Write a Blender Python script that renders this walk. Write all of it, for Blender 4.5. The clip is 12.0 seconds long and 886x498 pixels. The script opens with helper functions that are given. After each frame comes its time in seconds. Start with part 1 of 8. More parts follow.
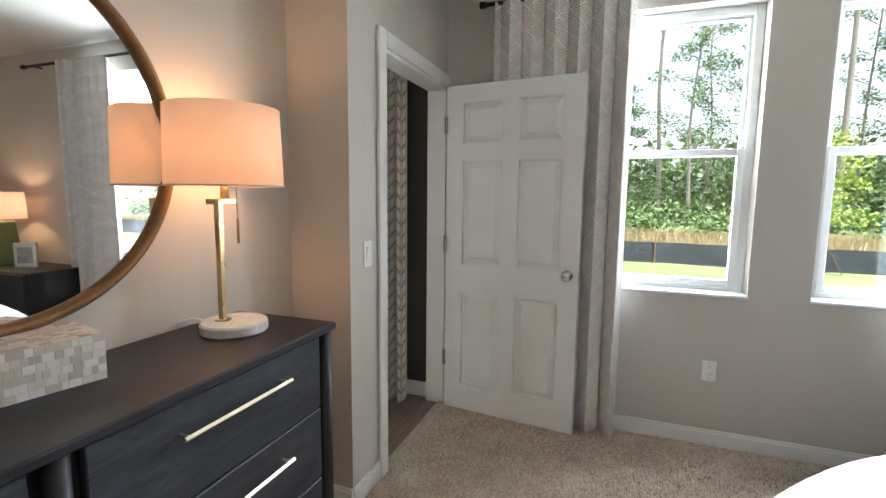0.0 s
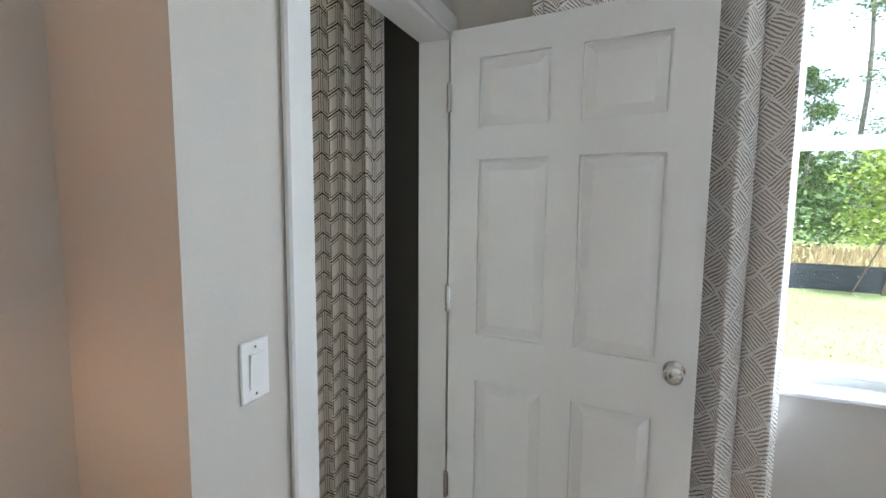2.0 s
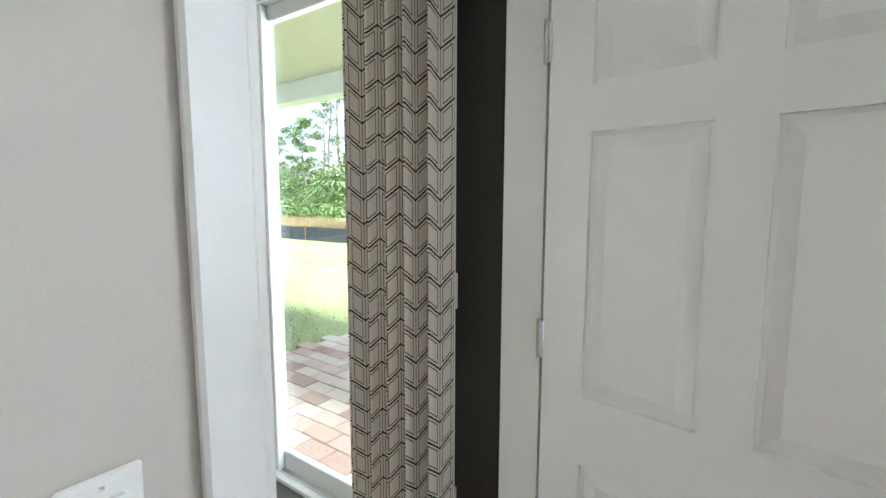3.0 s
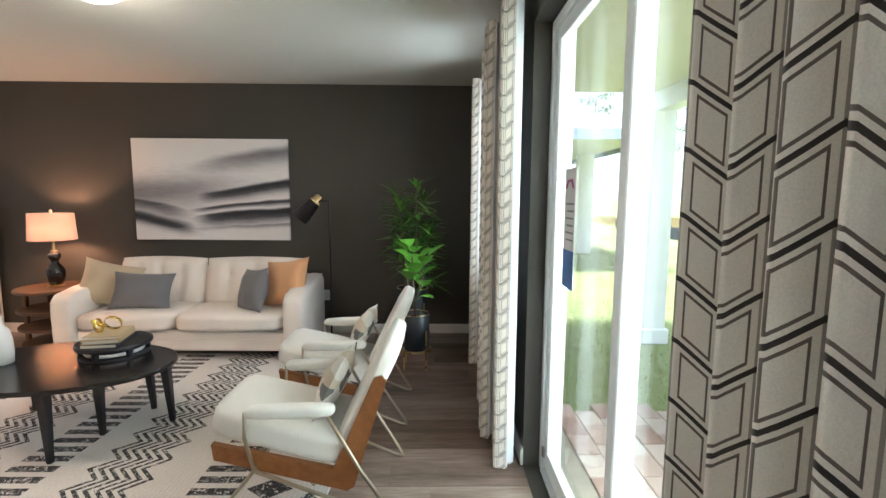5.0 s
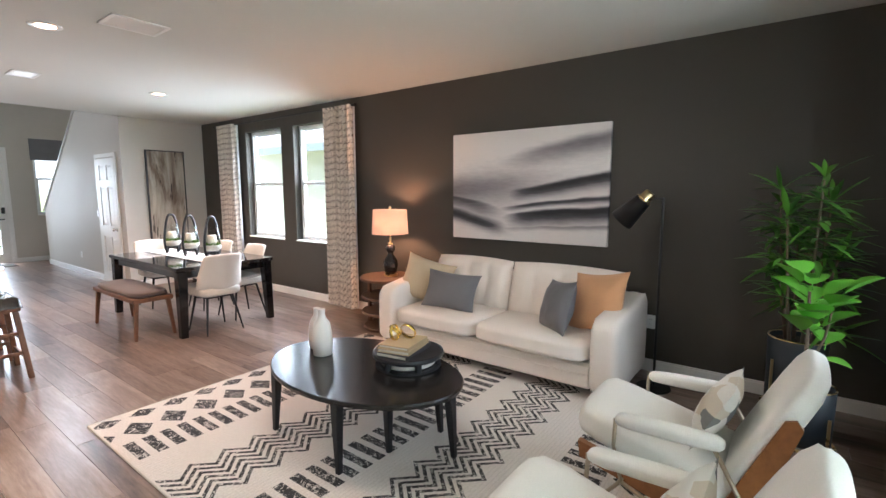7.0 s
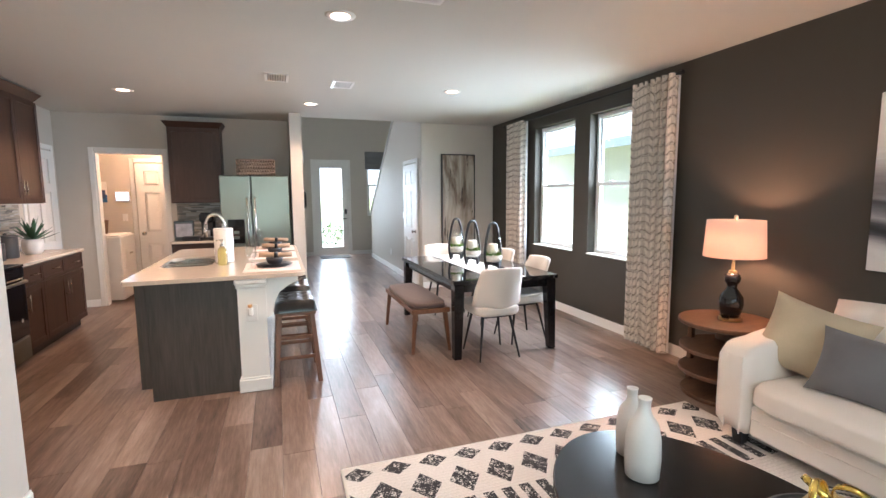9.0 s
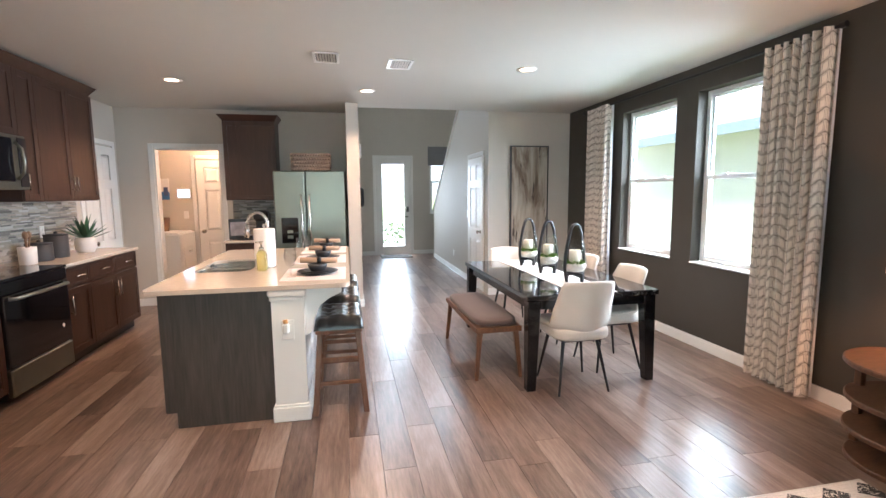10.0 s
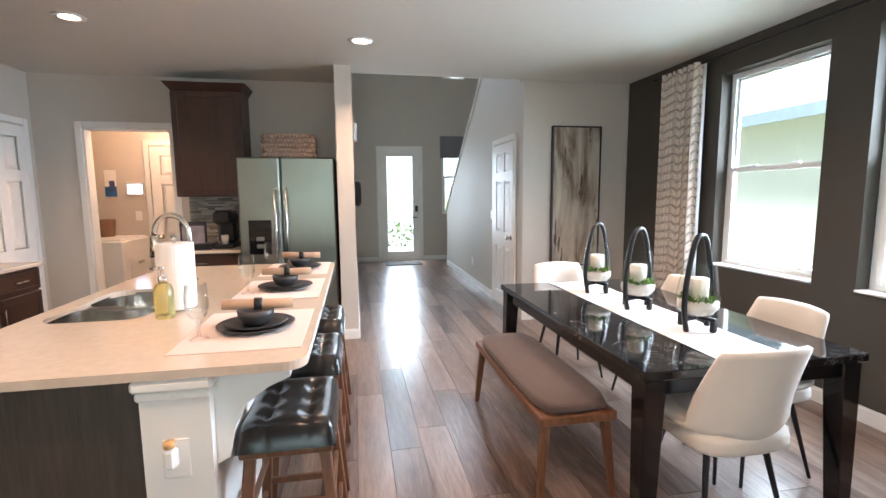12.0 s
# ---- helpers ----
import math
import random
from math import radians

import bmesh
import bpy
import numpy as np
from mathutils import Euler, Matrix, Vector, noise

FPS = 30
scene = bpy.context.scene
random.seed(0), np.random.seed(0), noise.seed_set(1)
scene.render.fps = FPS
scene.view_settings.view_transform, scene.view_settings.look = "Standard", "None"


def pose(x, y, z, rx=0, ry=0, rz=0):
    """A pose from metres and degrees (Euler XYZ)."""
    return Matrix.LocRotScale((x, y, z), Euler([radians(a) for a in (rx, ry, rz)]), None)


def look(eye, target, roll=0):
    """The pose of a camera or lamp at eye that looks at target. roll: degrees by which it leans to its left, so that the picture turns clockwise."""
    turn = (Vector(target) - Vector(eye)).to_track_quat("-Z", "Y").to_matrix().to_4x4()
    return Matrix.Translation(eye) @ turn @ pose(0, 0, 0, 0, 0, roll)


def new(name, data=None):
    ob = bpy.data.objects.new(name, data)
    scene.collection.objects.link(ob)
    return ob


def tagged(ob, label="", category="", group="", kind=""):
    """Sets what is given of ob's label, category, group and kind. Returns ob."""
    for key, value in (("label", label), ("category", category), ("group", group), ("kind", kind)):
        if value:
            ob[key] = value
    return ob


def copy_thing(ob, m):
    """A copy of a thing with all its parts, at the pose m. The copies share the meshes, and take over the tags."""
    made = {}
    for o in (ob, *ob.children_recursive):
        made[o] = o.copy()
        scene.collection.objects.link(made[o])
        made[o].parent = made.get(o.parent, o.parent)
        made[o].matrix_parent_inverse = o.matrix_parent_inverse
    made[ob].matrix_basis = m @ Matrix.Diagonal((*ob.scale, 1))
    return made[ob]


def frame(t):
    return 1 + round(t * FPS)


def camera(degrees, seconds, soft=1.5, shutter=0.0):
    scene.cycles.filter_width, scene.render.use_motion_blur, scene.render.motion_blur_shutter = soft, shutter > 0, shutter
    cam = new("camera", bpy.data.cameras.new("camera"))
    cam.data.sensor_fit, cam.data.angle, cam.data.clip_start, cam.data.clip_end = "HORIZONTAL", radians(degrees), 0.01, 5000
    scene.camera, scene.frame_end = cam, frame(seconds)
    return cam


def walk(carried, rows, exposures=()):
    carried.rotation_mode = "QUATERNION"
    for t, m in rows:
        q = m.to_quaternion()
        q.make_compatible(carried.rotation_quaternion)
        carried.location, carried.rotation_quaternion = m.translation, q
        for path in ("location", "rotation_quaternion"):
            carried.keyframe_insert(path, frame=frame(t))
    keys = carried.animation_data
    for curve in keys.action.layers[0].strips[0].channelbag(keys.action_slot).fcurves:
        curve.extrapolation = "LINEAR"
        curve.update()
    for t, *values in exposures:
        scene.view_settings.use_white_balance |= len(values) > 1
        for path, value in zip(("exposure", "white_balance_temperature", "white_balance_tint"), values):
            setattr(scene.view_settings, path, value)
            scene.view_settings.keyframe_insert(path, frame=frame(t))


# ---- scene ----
cam = camera(87.4, 12.0)
PATH = [
    (0, (-6.061, 2.872, 1.394), (-5.377, 1.007, 1.163), 0.6),
    (0.5, (-5.895, 2.58, 1.399), (-5.244, 0.703, 1.176), 0.5),
    (1, (-5.812, 2.305, 1.412), (-5.175, 0.423, 1.186), 0.5),
    (1.5, (-5.754, 2.01, 1.435), (-5.103, 0.133, 1.208), 0.6),
    (2, (-5.684, 1.724, 1.448), (-4.948, -0.125, 1.246), 0.5),
    (2.5, (-5.624, 1.469, 1.45), (-4.697, -0.293, 1.259), 0.6),
    (2.7, (-5.593, 1.369, 1.45), (-4.585, -0.346, 1.242), 0.4),
    (4.3, (-5.296, 0.604, 1.485), (-3.397, 0.019, 1.253), 0.4),
    (4.5, (-5.221, 0.56, 1.486), (-3.28, 0.137, 1.254), 0.5),
    (5, (-5.001, 0.493, 1.499), (-3.014, 0.464, 1.274), 0.4),
    (5.5, (-4.78, 0.527, 1.493), (-2.819, 0.851, 1.273), 0.4),
    (6, (-4.574, 0.619, 1.498), (-2.69, 1.252, 1.274), 0.4),
    (6.5, (-4.332, 0.702, 1.509), (-2.572, 1.621, 1.264), 0.1),
    (7, (-4.052, 0.805, 1.497), (-2.464, 1.997, 1.253), -0.1),
    (7.5, (-3.837, 1.0, 1.485), (-2.468, 2.438, 1.245), -0.4),
    (7.7, (-3.779, 1.111, 1.485), (-2.502, 2.632, 1.254), -0.4),
    (9.5, (-3.334, 2.217, 1.493), (-2.841, 4.142, 1.262), -0.5),
    (10, (-3.254, 2.572, 1.48), (-2.855, 4.518, 1.247), -0.5),
    (10.5, (-3.167, 2.947, 1.487), (-2.809, 4.901, 1.251), -0.5),
    (11, (-3.161, 3.348, 1.45), (-2.81, 5.304, 1.22), -0.4),
    (11.5, (-3.124, 3.74, 1.434), (-2.768, 5.694, 1.202), -0.5),
    (12, (-3.08, 4.132, 1.44), (-2.713, 6.084, 1.203), -0.5),
]
walk(cam, [(t, look(eye, target, roll)) for t, eye, target, roll in PATH],
     [(0.0, 2.13, 6050, 11), (1.5, 2.33, 5600, 10), (2.7, 2.5, 5650, 9), (4.4, 2.88, 6250, 12), (5.6, 2.28, 5400, 6), (6.5, 2.45, 5600, 11), (7.7, 2.62, 5700, 11), (9.4, 2.52, 5550, 8), (10.6, 2.56, 5600, 8), (12.0, 2.42, 5600, 8)])

# ---- light ----
world = bpy.data.worlds.new("sky")
scene.world = world
world.use_nodes = True
wn = world.node_tree.nodes
sky = wn.new("ShaderNodeTexSky")
sky.sky_type = "NISHITA"
sky.sun_disc = False
sky.sun_elevation = radians(67)
sky.sun_rotation = radians(325)
sky.air_density, sky.dust_density = 1.0, 3.0
wn["Background"].inputs["Strength"].default_value = 0.15
haze = wn.new("ShaderNodeMix")
haze.data_type = "RGBA"
haze.inputs[0].default_value = 0.72
haze.inputs[7].default_value = (2.6, 2.7, 2.8, 1)
world.node_tree.links.new(sky.outputs[0], haze.inputs[6])
world.node_tree.links.new(haze.outputs[2], wn["Background"].inputs[0])

sun = new("sun", bpy.data.lights.new("sun", "SUN"))
sun.data.energy, sun.data.angle, sun.data.color = 2.6, radians(12), (1.0, 0.96, 0.9)
sun.matrix_world = look((0, 0, 0), (0.3, -0.25, -0.95))


def area(name, m, w, h, power, colour=(0.93, 0.97, 1.0), spread=180):
    a = bpy.data.lights.new(name, "AREA")
    a.shape, a.size, a.size_y, a.energy, a.color, a.spread = "RECTANGLE", w, h, power, colour, radians(spread)
    ob = new(name, a)
    ob.matrix_world = m
    return ob


def bulb(name, x, y, z, power, colour=(1.0, 0.72, 0.45), r=0.04):
    a = bpy.data.lights.new(name, "POINT")
    a.energy, a.color, a.shadow_soft_size = power, colour, r
    ob = new(name, a)
    ob.location = (x, y, z)
    return ob


def down(name, x, y, z, power, colour=(1.0, 0.8, 0.62)):
    a = bpy.data.lights.new(name, "SPOT")
    a.energy, a.color, a.spot_size, a.spot_blend, a.shadow_soft_size = power, colour, radians(140), 0.7, 0.06
    ob = new(name, a)
    ob.location = (x, y, z)
    return ob


# sky light in the openings
area("slider_daylight", look((-3.5, -0.75, 1.35), (-3.5, 3, 0.6)), 1.9, 2.0, 15, (0.92, 1.0, 0.93))
area("rear_window_daylight", look((-1.45, -0.6, 1.65), (-1.45, 3, 0.9)), 0.9, 1.5, 9)
area("dining_daylight", look((0.75, 7.25, 1.8), (-3, 7.2, -0.3)), 1.0, 1.5, 26, spread=140)
area("dining_daylight", look((0.75, 6.05, 1.8), (-3, 6.05, -0.3)), 0.9, 1.5, 26, spread=140)
area("bedroom_daylight", look((-6.35, -0.6, 1.7), (-6.35, 3, 0.8)), 0.9, 1.5, 31)
area("bedroom_daylight", look((-7.45, -0.6, 1.7), (-7.45, 3, 0.8)), 0.9, 1.5, 31)
area("foyer_daylight", look((-2.13, 14.7, 1.5), (-2.13, 9, 0.2)), 0.7, 1.9, 18)
area("transom_daylight", look((-2.3, 14.8, 4.7), (-2.3, 10, 2.0)), 0.9, 1.0, 25)
area("transom_daylight", look((-0.9, 14.8, 4.7), (-1.2, 10, 2.0)), 0.9, 1.0, 25)


# ---- mesh building ----
class Mesh:
    def __init__(self):
        self.v, self.f, self.uv = [], [], []

    def add(self, vs, fs, uv=None):
        n = len(self.v)
        self.v += [tuple(p) for p in vs]
        self.f += [tuple(i + n for i in f) for f in fs]
        self.uv += list(uv) if uv else [(0.0, 0.0)] * len(vs)
        return self

    def box(self, x0, x1, y0, y1, z0, z1):
        vs = [(x, y, z) for z in (z0, z1) for y in (y0, y1) for x in (x0, x1)]
        return self.add(vs, [(0, 2, 3, 1), (4, 5, 7, 6), (0, 1, 5, 4), (2, 6, 7, 3), (0, 4, 6, 2), (1, 3, 7, 5)])

    def rbox(self, x0, x1, y0, y1, z0, z1, r=0.006, taper=0.0, lean=(0, 0)):
        """A box with chamfered edges; taper shrinks its foot, lean shifts its foot."""
        lo, hi = (x0, y0, z0), (x1, y1, z1)
        r = min(r, 0.49 * min(hi[i] - lo[i] for i in range(3)))
        vs, at = [], {}
        for s in [(a, b, c) for a in (0, 1) for b in (0, 1) for c in (0, 1)]:
            for ax in range(3):
                p = []
                for i in range(3):
                    e = hi[i] if s[i] else lo[i]
                    if i != ax:
                        e += -r if s[i] else r
                    p.append(e)
                at[s, ax] = len(vs)
                vs.append(p)
        fs = []
        for ax in range(3):
            b, c = [i for i in range(3) if i != ax]
            for sg in (0, 1):
                ring = []
                for sb, sc in ((0, 0), (1, 0), (1, 1), (0, 1)):
                    s = [0, 0, 0]
                    s[ax], s[b], s[c] = sg, sb, sc
                    ring.append(at[tuple(s), ax])
                fs.append(ring)
            for sb in (0, 1):
                for sc in (0, 1):
                    s0, s1 = [0, 0, 0], [0, 0, 0]
                    s0[b] = s1[b] = sb
                    s0[c] = s1[c] = sc
                    s1[ax] = 1
                    fs.append([at[tuple(s0), b], at[tuple(s1), b], at[tuple(s1), c], at[tuple(s0), c]])
        for s in {k[0] for k in at}:
            fs.append([at[s, 0], at[s, 1], at[s, 2]])
        mid = Vector([(lo[i] + hi[i]) / 2 for i in range(3)])
        out = []
        for f in sorted(fs):
            a, b, c = (Vector(vs[i]) for i in f[:3])
            out.append(f if (b - a).cross(c - a).dot((a + b + c) / 3 - mid) > 0 else f[::-1])
        if taper or lean != (0, 0):
            h = z1 - z0
            for p in vs:
                k = (z1 - p[2]) / h
                p[0] = mid.x + (p[0] - mid.x) * (1 - taper * k) + lean[0] * k
                p[1] = mid.y + (p[1] - mid.y) * (1 - taper * k) + lean[1] * k
        return self.add(vs, out)

    def lathe(self, profile, x=0.0, y=0.0, n=32, sx=1.0, sy=1.0, caps=True):
        """profile: (radius, z) from the bottom up; ends with radius 0 close."""
        vs, fs = [], []
        for r, z in profile:
            vs += [(x + sx * r * math.cos(6.2831853 * i / n), y + sy * r * math.sin(6.2831853 * i / n), z) for i in range(n)]
        for j in range(len(profile) - 1):
            for i in range(n):
                k = (i + 1) % n
                fs.append((j * n + i, j * n + k, (j + 1) * n + k, (j + 1) * n + i))
        if caps and profile[0][0] > 0.0005:
            fs.append(tuple(range(n - 1, -1, -1)))
        if caps and profile[-1][0] > 0.0005:
            fs.append(tuple((len(profile) - 1) * n + i for i in range(n)))
        return self.add(vs, fs)

    def tube(self, pts, r, n=8, r1=None):
        """A round bar along points."""
        pts = [Vector(p) for p in pts]
        vs, fs, side = [], [], None
        for j, p in enumerate(pts):
            d = ((pts[min(j + 1, len(pts) - 1)] - p).normalized() + (p - pts[max(j - 1, 0)]).normalized()).normalized()
            if side is None:
                side = d.cross(Vector((0, 0, 1)) if abs(d.z) < 0.9 else Vector((1, 0, 0))).normalized()
            side = (side - d * side.dot(d)).normalized()
            up = d.cross(side)
            rr = r if r1 is None else r + (r1 - r) * j / max(1, len(pts) - 1)
            vs += [p + rr * (side * math.cos(6.2831853 * i / n) + up * math.sin(6.2831853 * i / n)) for i in range(n)]
        for j in range(len(pts) - 1):
            for i in range(n):
                k = (i + 1) % n
                fs.append((j * n + i, j * n + k, (j + 1) * n + k, (j + 1) * n + i))
        fs.append(tuple(range(n - 1, -1, -1)))
        fs.append(tuple((len(pts) - 1) * n + i for i in range(n)))
        return self.add(vs, fs)

    def pillow(self, w, d, h, p=4.0, n=16, puff=0.0, m=None):
        """A soft block w x d x h about its centre; p sets how square it is, puff swells the faces."""
        vs, fs = [], []
        for j in range(n + 1):
            for i in range(2 * n):
                th, ph = math.pi * (j / n - 0.5), math.pi * i / n
                c = Vector((math.cos(th) * math.cos(ph), math.cos(th) * math.sin(ph), math.sin(th)))
                k = (abs(c.x) ** p + abs(c.y) ** p + abs(c.z) ** p) ** (-1 / p)
                q = c * k
                z = q.z * (1 + puff * (1 - q.x * q.x) * (1 - q.y * q.y))
                o = Vector((q.x * w / 2, q.y * d / 2, z * h / 2))
                vs.append(m @ o if m else o)
        for j in range(n):
            for i in range(2 * n):
                k = (i + 1) % (2 * n)
                fs.append((j * 2 * n + i, j * 2 * n + k, (j + 1) * 2 * n + k, (j + 1) * 2 * n + i))
        return self.add(vs, fs)

    def sheet(self, pts, z0, z1, thick=0.004, rows=2, lean=0.0):
        """A hanging cloth along plan points, with uv in metres of cloth."""
        run, s = [0.0], 0.0
        for a, b in zip(pts, pts[1:]):
            s += math.dist(a, b)
            run.append(s)
        n = len(pts)
        for side in (0, 1):
            vs, uv, fs = [], [], []
            for j in range(rows + 1):
                k = j / rows
                z = z0 + (z1 - z0) * k
                for i, p in enumerate(pts):
                    a, b = Vector(pts[max(i - 1, 0)]), Vector(pts[min(i + 1, n - 1)])
                    t = (b - a).normalized()
                    q = Vector(p) + Vector((-t.y, t.x)) * (thick * side)
                    vs.append((q.x, q.y, z))
                    uv.append((run[i], z))
            for j in range(rows):
                for i in range(n - 1):
                    f = (j * n + i, j * n + i + 1, (j + 1) * n + i + 1, (j + 1) * n + i)
                    fs.append(f if side == 0 else f[::-1])
            self.add(vs, fs, uv)
        return self

    def data(self, name, smooth=False, mats=()):
        me = bpy.data.meshes.new(name)
        me.from_pydata(self.v, [], self.f)
        if any(u != (0.0, 0.0) for u in self.uv):
            layer = me.uv_layers.new(name="UVMap")
            idx = np.empty(len(me.loops), dtype=np.int32)
            me.loops.foreach_get("vertex_index", idx)
            layer.data.foreach_set("uv", np.array(self.uv, dtype=np.float32)[idx].ravel())
        if smooth:
            me.polygons.foreach_set("use_smooth", [True] * len(me.polygons))
        for m in mats:
            me.materials.append(m)
        me.update()
        return me


def part(name, mesh, material, parent, label="", smooth=False, m=None):
    ob = new(name, mesh.data(name, smooth, (material,)) if isinstance(mesh, Mesh) else mesh)
    ob.parent = parent
    if m is not None:
        ob.matrix_basis = m
    return tagged(ob, label)


def thing(name, m, label, category, group="", kind=""):
    ob = new(name)
    ob.empty_display_size = 0.1
    ob.matrix_basis = m
    return tagged(ob, label, category, group, kind)


def solid(name, mesh, material, label, category, group="", kind="", smooth=False, m=None):
    ob = new(name, mesh.data(name, smooth, (material,)))
    if m is not None:
        ob.matrix_basis = m
    return tagged(ob, label, category, group, kind)


# ---- materials ----
class Nodes:
    def __init__(self, name):
        self.mat = bpy.data.materials.new(name)
        self.mat.use_nodes = True
        self.t = self.mat.node_tree
        self.b = self.t.nodes["Principled BSDF"]

    def n(self, kind, **sets):
        node = self.t.nodes.new(kind)
        for k, v in sets.items():
            node.inputs[k.replace("_", " ")].default_value = v
        return node

    def link(self, a, b):
        self.t.links.new(a, b)

    def math(self, op, a, b=None, c=None):
        node = self.t.nodes.new("ShaderNodeMath")
        node.operation = op
        for i, v in enumerate((a, b, c)):
            if v is None:
                continue
            if isinstance(v, (int, float)):
                node.inputs[i].default_value = v
            else:
                self.link(v, node.inputs[i])
        return node.outputs[0]

    def coords(self, kind="Object", scale=(1, 1, 1)):
        c = self.t.nodes.new("ShaderNodeTexCoord")
        m = self.t.nodes.new("ShaderNodeMapping")
        m.inputs["Scale"].default_value = scale
        self.link(c.outputs[kind], m.inputs["Vector"])
        return m.outputs[0]

    def noise(self, vec, scale, detail=4.0, rough=0.55, distort=0.0):
        k = self.n("ShaderNodeTexNoise", Scale=scale, Detail=detail, Roughness=rough, Distortion=distort)
        self.link(vec, k.inputs["Vector"])
        return k.outputs["Fac"]

    def ramp(self, fac, stops):
        r = self.t.nodes.new("ShaderNodeValToRGB")
        els = r.color_ramp.elements
        while len(els) < len(stops):
            els.new(0.5)
        for e, (p, c) in zip(els, stops):
            e.position, e.color = p, (*c, 1) if len(c) == 3 else c
        self.link(fac, r.inputs["Fac"])
        return r.outputs[0]

    def mix(self, fac, a, b):
        k = self.t.nodes.new("ShaderNodeMix")
        k.data_type = "RGBA"
        for i, v in ((0, fac), (6, a), (7, b)):
            if isinstance(v, (int, float)):
                k.inputs[i].default_value = v
            elif isinstance(v, tuple):
                k.inputs[i].default_value = (*v, 1)
            else:
                self.link(v, k.inputs[i])
        return k.outputs[2]

    def bump(self, height, strength=0.2, dist=0.01):
        b = self.n("ShaderNodeBump", Strength=strength, Distance=dist)
        self.link(height, b.inputs["Height"])
        self.link(b.outputs[0], self.b.inputs["Normal"])

    def colour(self, c):
        if isinstance(c, tuple):
            self.b.inputs["Base Color"].default_value = (*c, 1)
        else:
            self.link(c, self.b.inputs["Base Color"])

    def set(self, rough=0.5, metal=0.0, **more):
        self.b.inputs["Roughness"].default_value = rough
        self.b.inputs["Metallic"].default_value = metal
        for k, v in more.items():
            self.b.inputs[k.replace("_", " ")].default_value = v
        return self.mat


def plain(name, c, rough=0.5, metal=0.0, vary=0.08, scale=6.0, grain=120.0, bump=0.05, **more):
    """A surface with broad and fine variation of one colour."""
    k = Nodes(name)
    v = k.coords()
    lo, hi = tuple(x * (1 - vary) for x in c), tuple(min(1, x * (1 + vary)) for x in c)
    big = k.noise(v, scale)
    fine = k.noise(v, grain, 3.0)
    both = k.math("ADD", k.math("MULTIPLY", big, 0.65), k.math("MULTIPLY", fine, 0.35))
    k.colour(k.ramp(both, [(0.3, lo), (0.7, hi)]))
    if bump:
        k.bump(fine, bump, 0.004)
    rr = k.ramp(big, [(0.3, (rough * 0.9,) * 3), (0.7, (min(1, rough * 1.1),) * 3)])
    k.set(rough, metal, **more)
    k.link(rr, k.b.inputs["Roughness"])
    return k.mat


def wood(name, dark, light, rough=0.45, scale=(3, 3, 30), ring=1.0, bump=0.08):
    k = Nodes(name)
    v = k.coords(scale=scale)
    a = k.noise(v, 1.6 * ring, 6.0, 0.6, 1.2)
    f = k.noise(v, 9.0 * ring, 4.0, 0.6, 0.3)
    both = k.math("ADD", k.math("MULTIPLY", a, 0.6), k.math("MULTIPLY", f, 0.4))
    k.colour(k.ramp(both, [(0.3, dark), (0.72, light)]))
    k.bump(f, bump, 0.003)
    return k.set(rough)


paint_wall = plain("greige_paint", (0.56, 0.52, 0.46), 0.62, vary=0.02, grain=260, bump=0.12)
paint_dark = plain("charcoal_paint", (0.064, 0.057, 0.047), 0.6, vary=0.06, grain=260, bump=0.12, Specular_IOR_Level=0.35)
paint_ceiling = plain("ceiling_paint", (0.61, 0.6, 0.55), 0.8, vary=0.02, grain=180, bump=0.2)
paint_trim = plain("white_trim_paint", (0.8, 0.79, 0.76), 0.35, vary=0.02, bump=0.02)
vinyl_white = plain("white_vinyl", (0.82, 0.84, 0.84), 0.35, vary=0.02, bump=0.01)
carpet = Nodes("carpet")
cv = carpet.coords()
cn = carpet.noise(cv, 70, 5, 0.8)
cm = carpet.noise(cv, 5, 3)
carpet.colour(carpet.ramp(carpet.math("ADD", carpet.math("MULTIPLY", cn, 0.75), carpet.math("MULTIPLY", cm, 0.25)), [(0.38, (0.34, 0.26, 0.2)), (0.52, (0.66, 0.56, 0.46)), (0.64, (0.86, 0.78, 0.68))]))
carpet.bump(cn, 1.0, 0.02)
carpet = carpet.set(0.95)

plank_mat = Nodes("vinyl_plank")
v = plank_mat.coords(scale=(9, 0.9, 1))
info = plank_mat.t.nodes.new("ShaderNodeObjectInfo")
geo = plank_mat.t.nodes.new("ShaderNodeNewGeometry")
rnd = plank_mat.math("FRACT", plank_mat.math("ADD", info.outputs["Random"], geo.outputs["Random Per Island"]))
off = plank_mat.n("ShaderNodeVectorMath")
off.operation = "ADD"
comb = plank_mat.n("ShaderNodeCombineXYZ")
plank_mat.link(plank_mat.math("MULTIPLY", rnd, 37.0), comb.inputs[0])
plank_mat.link(plank_mat.math("MULTIPLY", rnd, 91.0), comb.inputs[1])
plank_mat.link(v, off.inputs[0])
plank_mat.link(comb.outputs[0], off.inputs[1])
ga = plank_mat.noise(off.outputs[0], 1.1, 6, 0.6, 0.8)
gf = plank_mat.noise(off.outputs[0], 7.0, 5, 0.65, 0.2)
tone = plank_mat.math("ADD", plank_mat.math("ADD", plank_mat.math("MULTIPLY", ga, 0.56), plank_mat.math("MULTIPLY", gf, 0.42)), plank_mat.math("ADD", plank_mat.math("MULTIPLY", rnd, 0.23), -0.085))
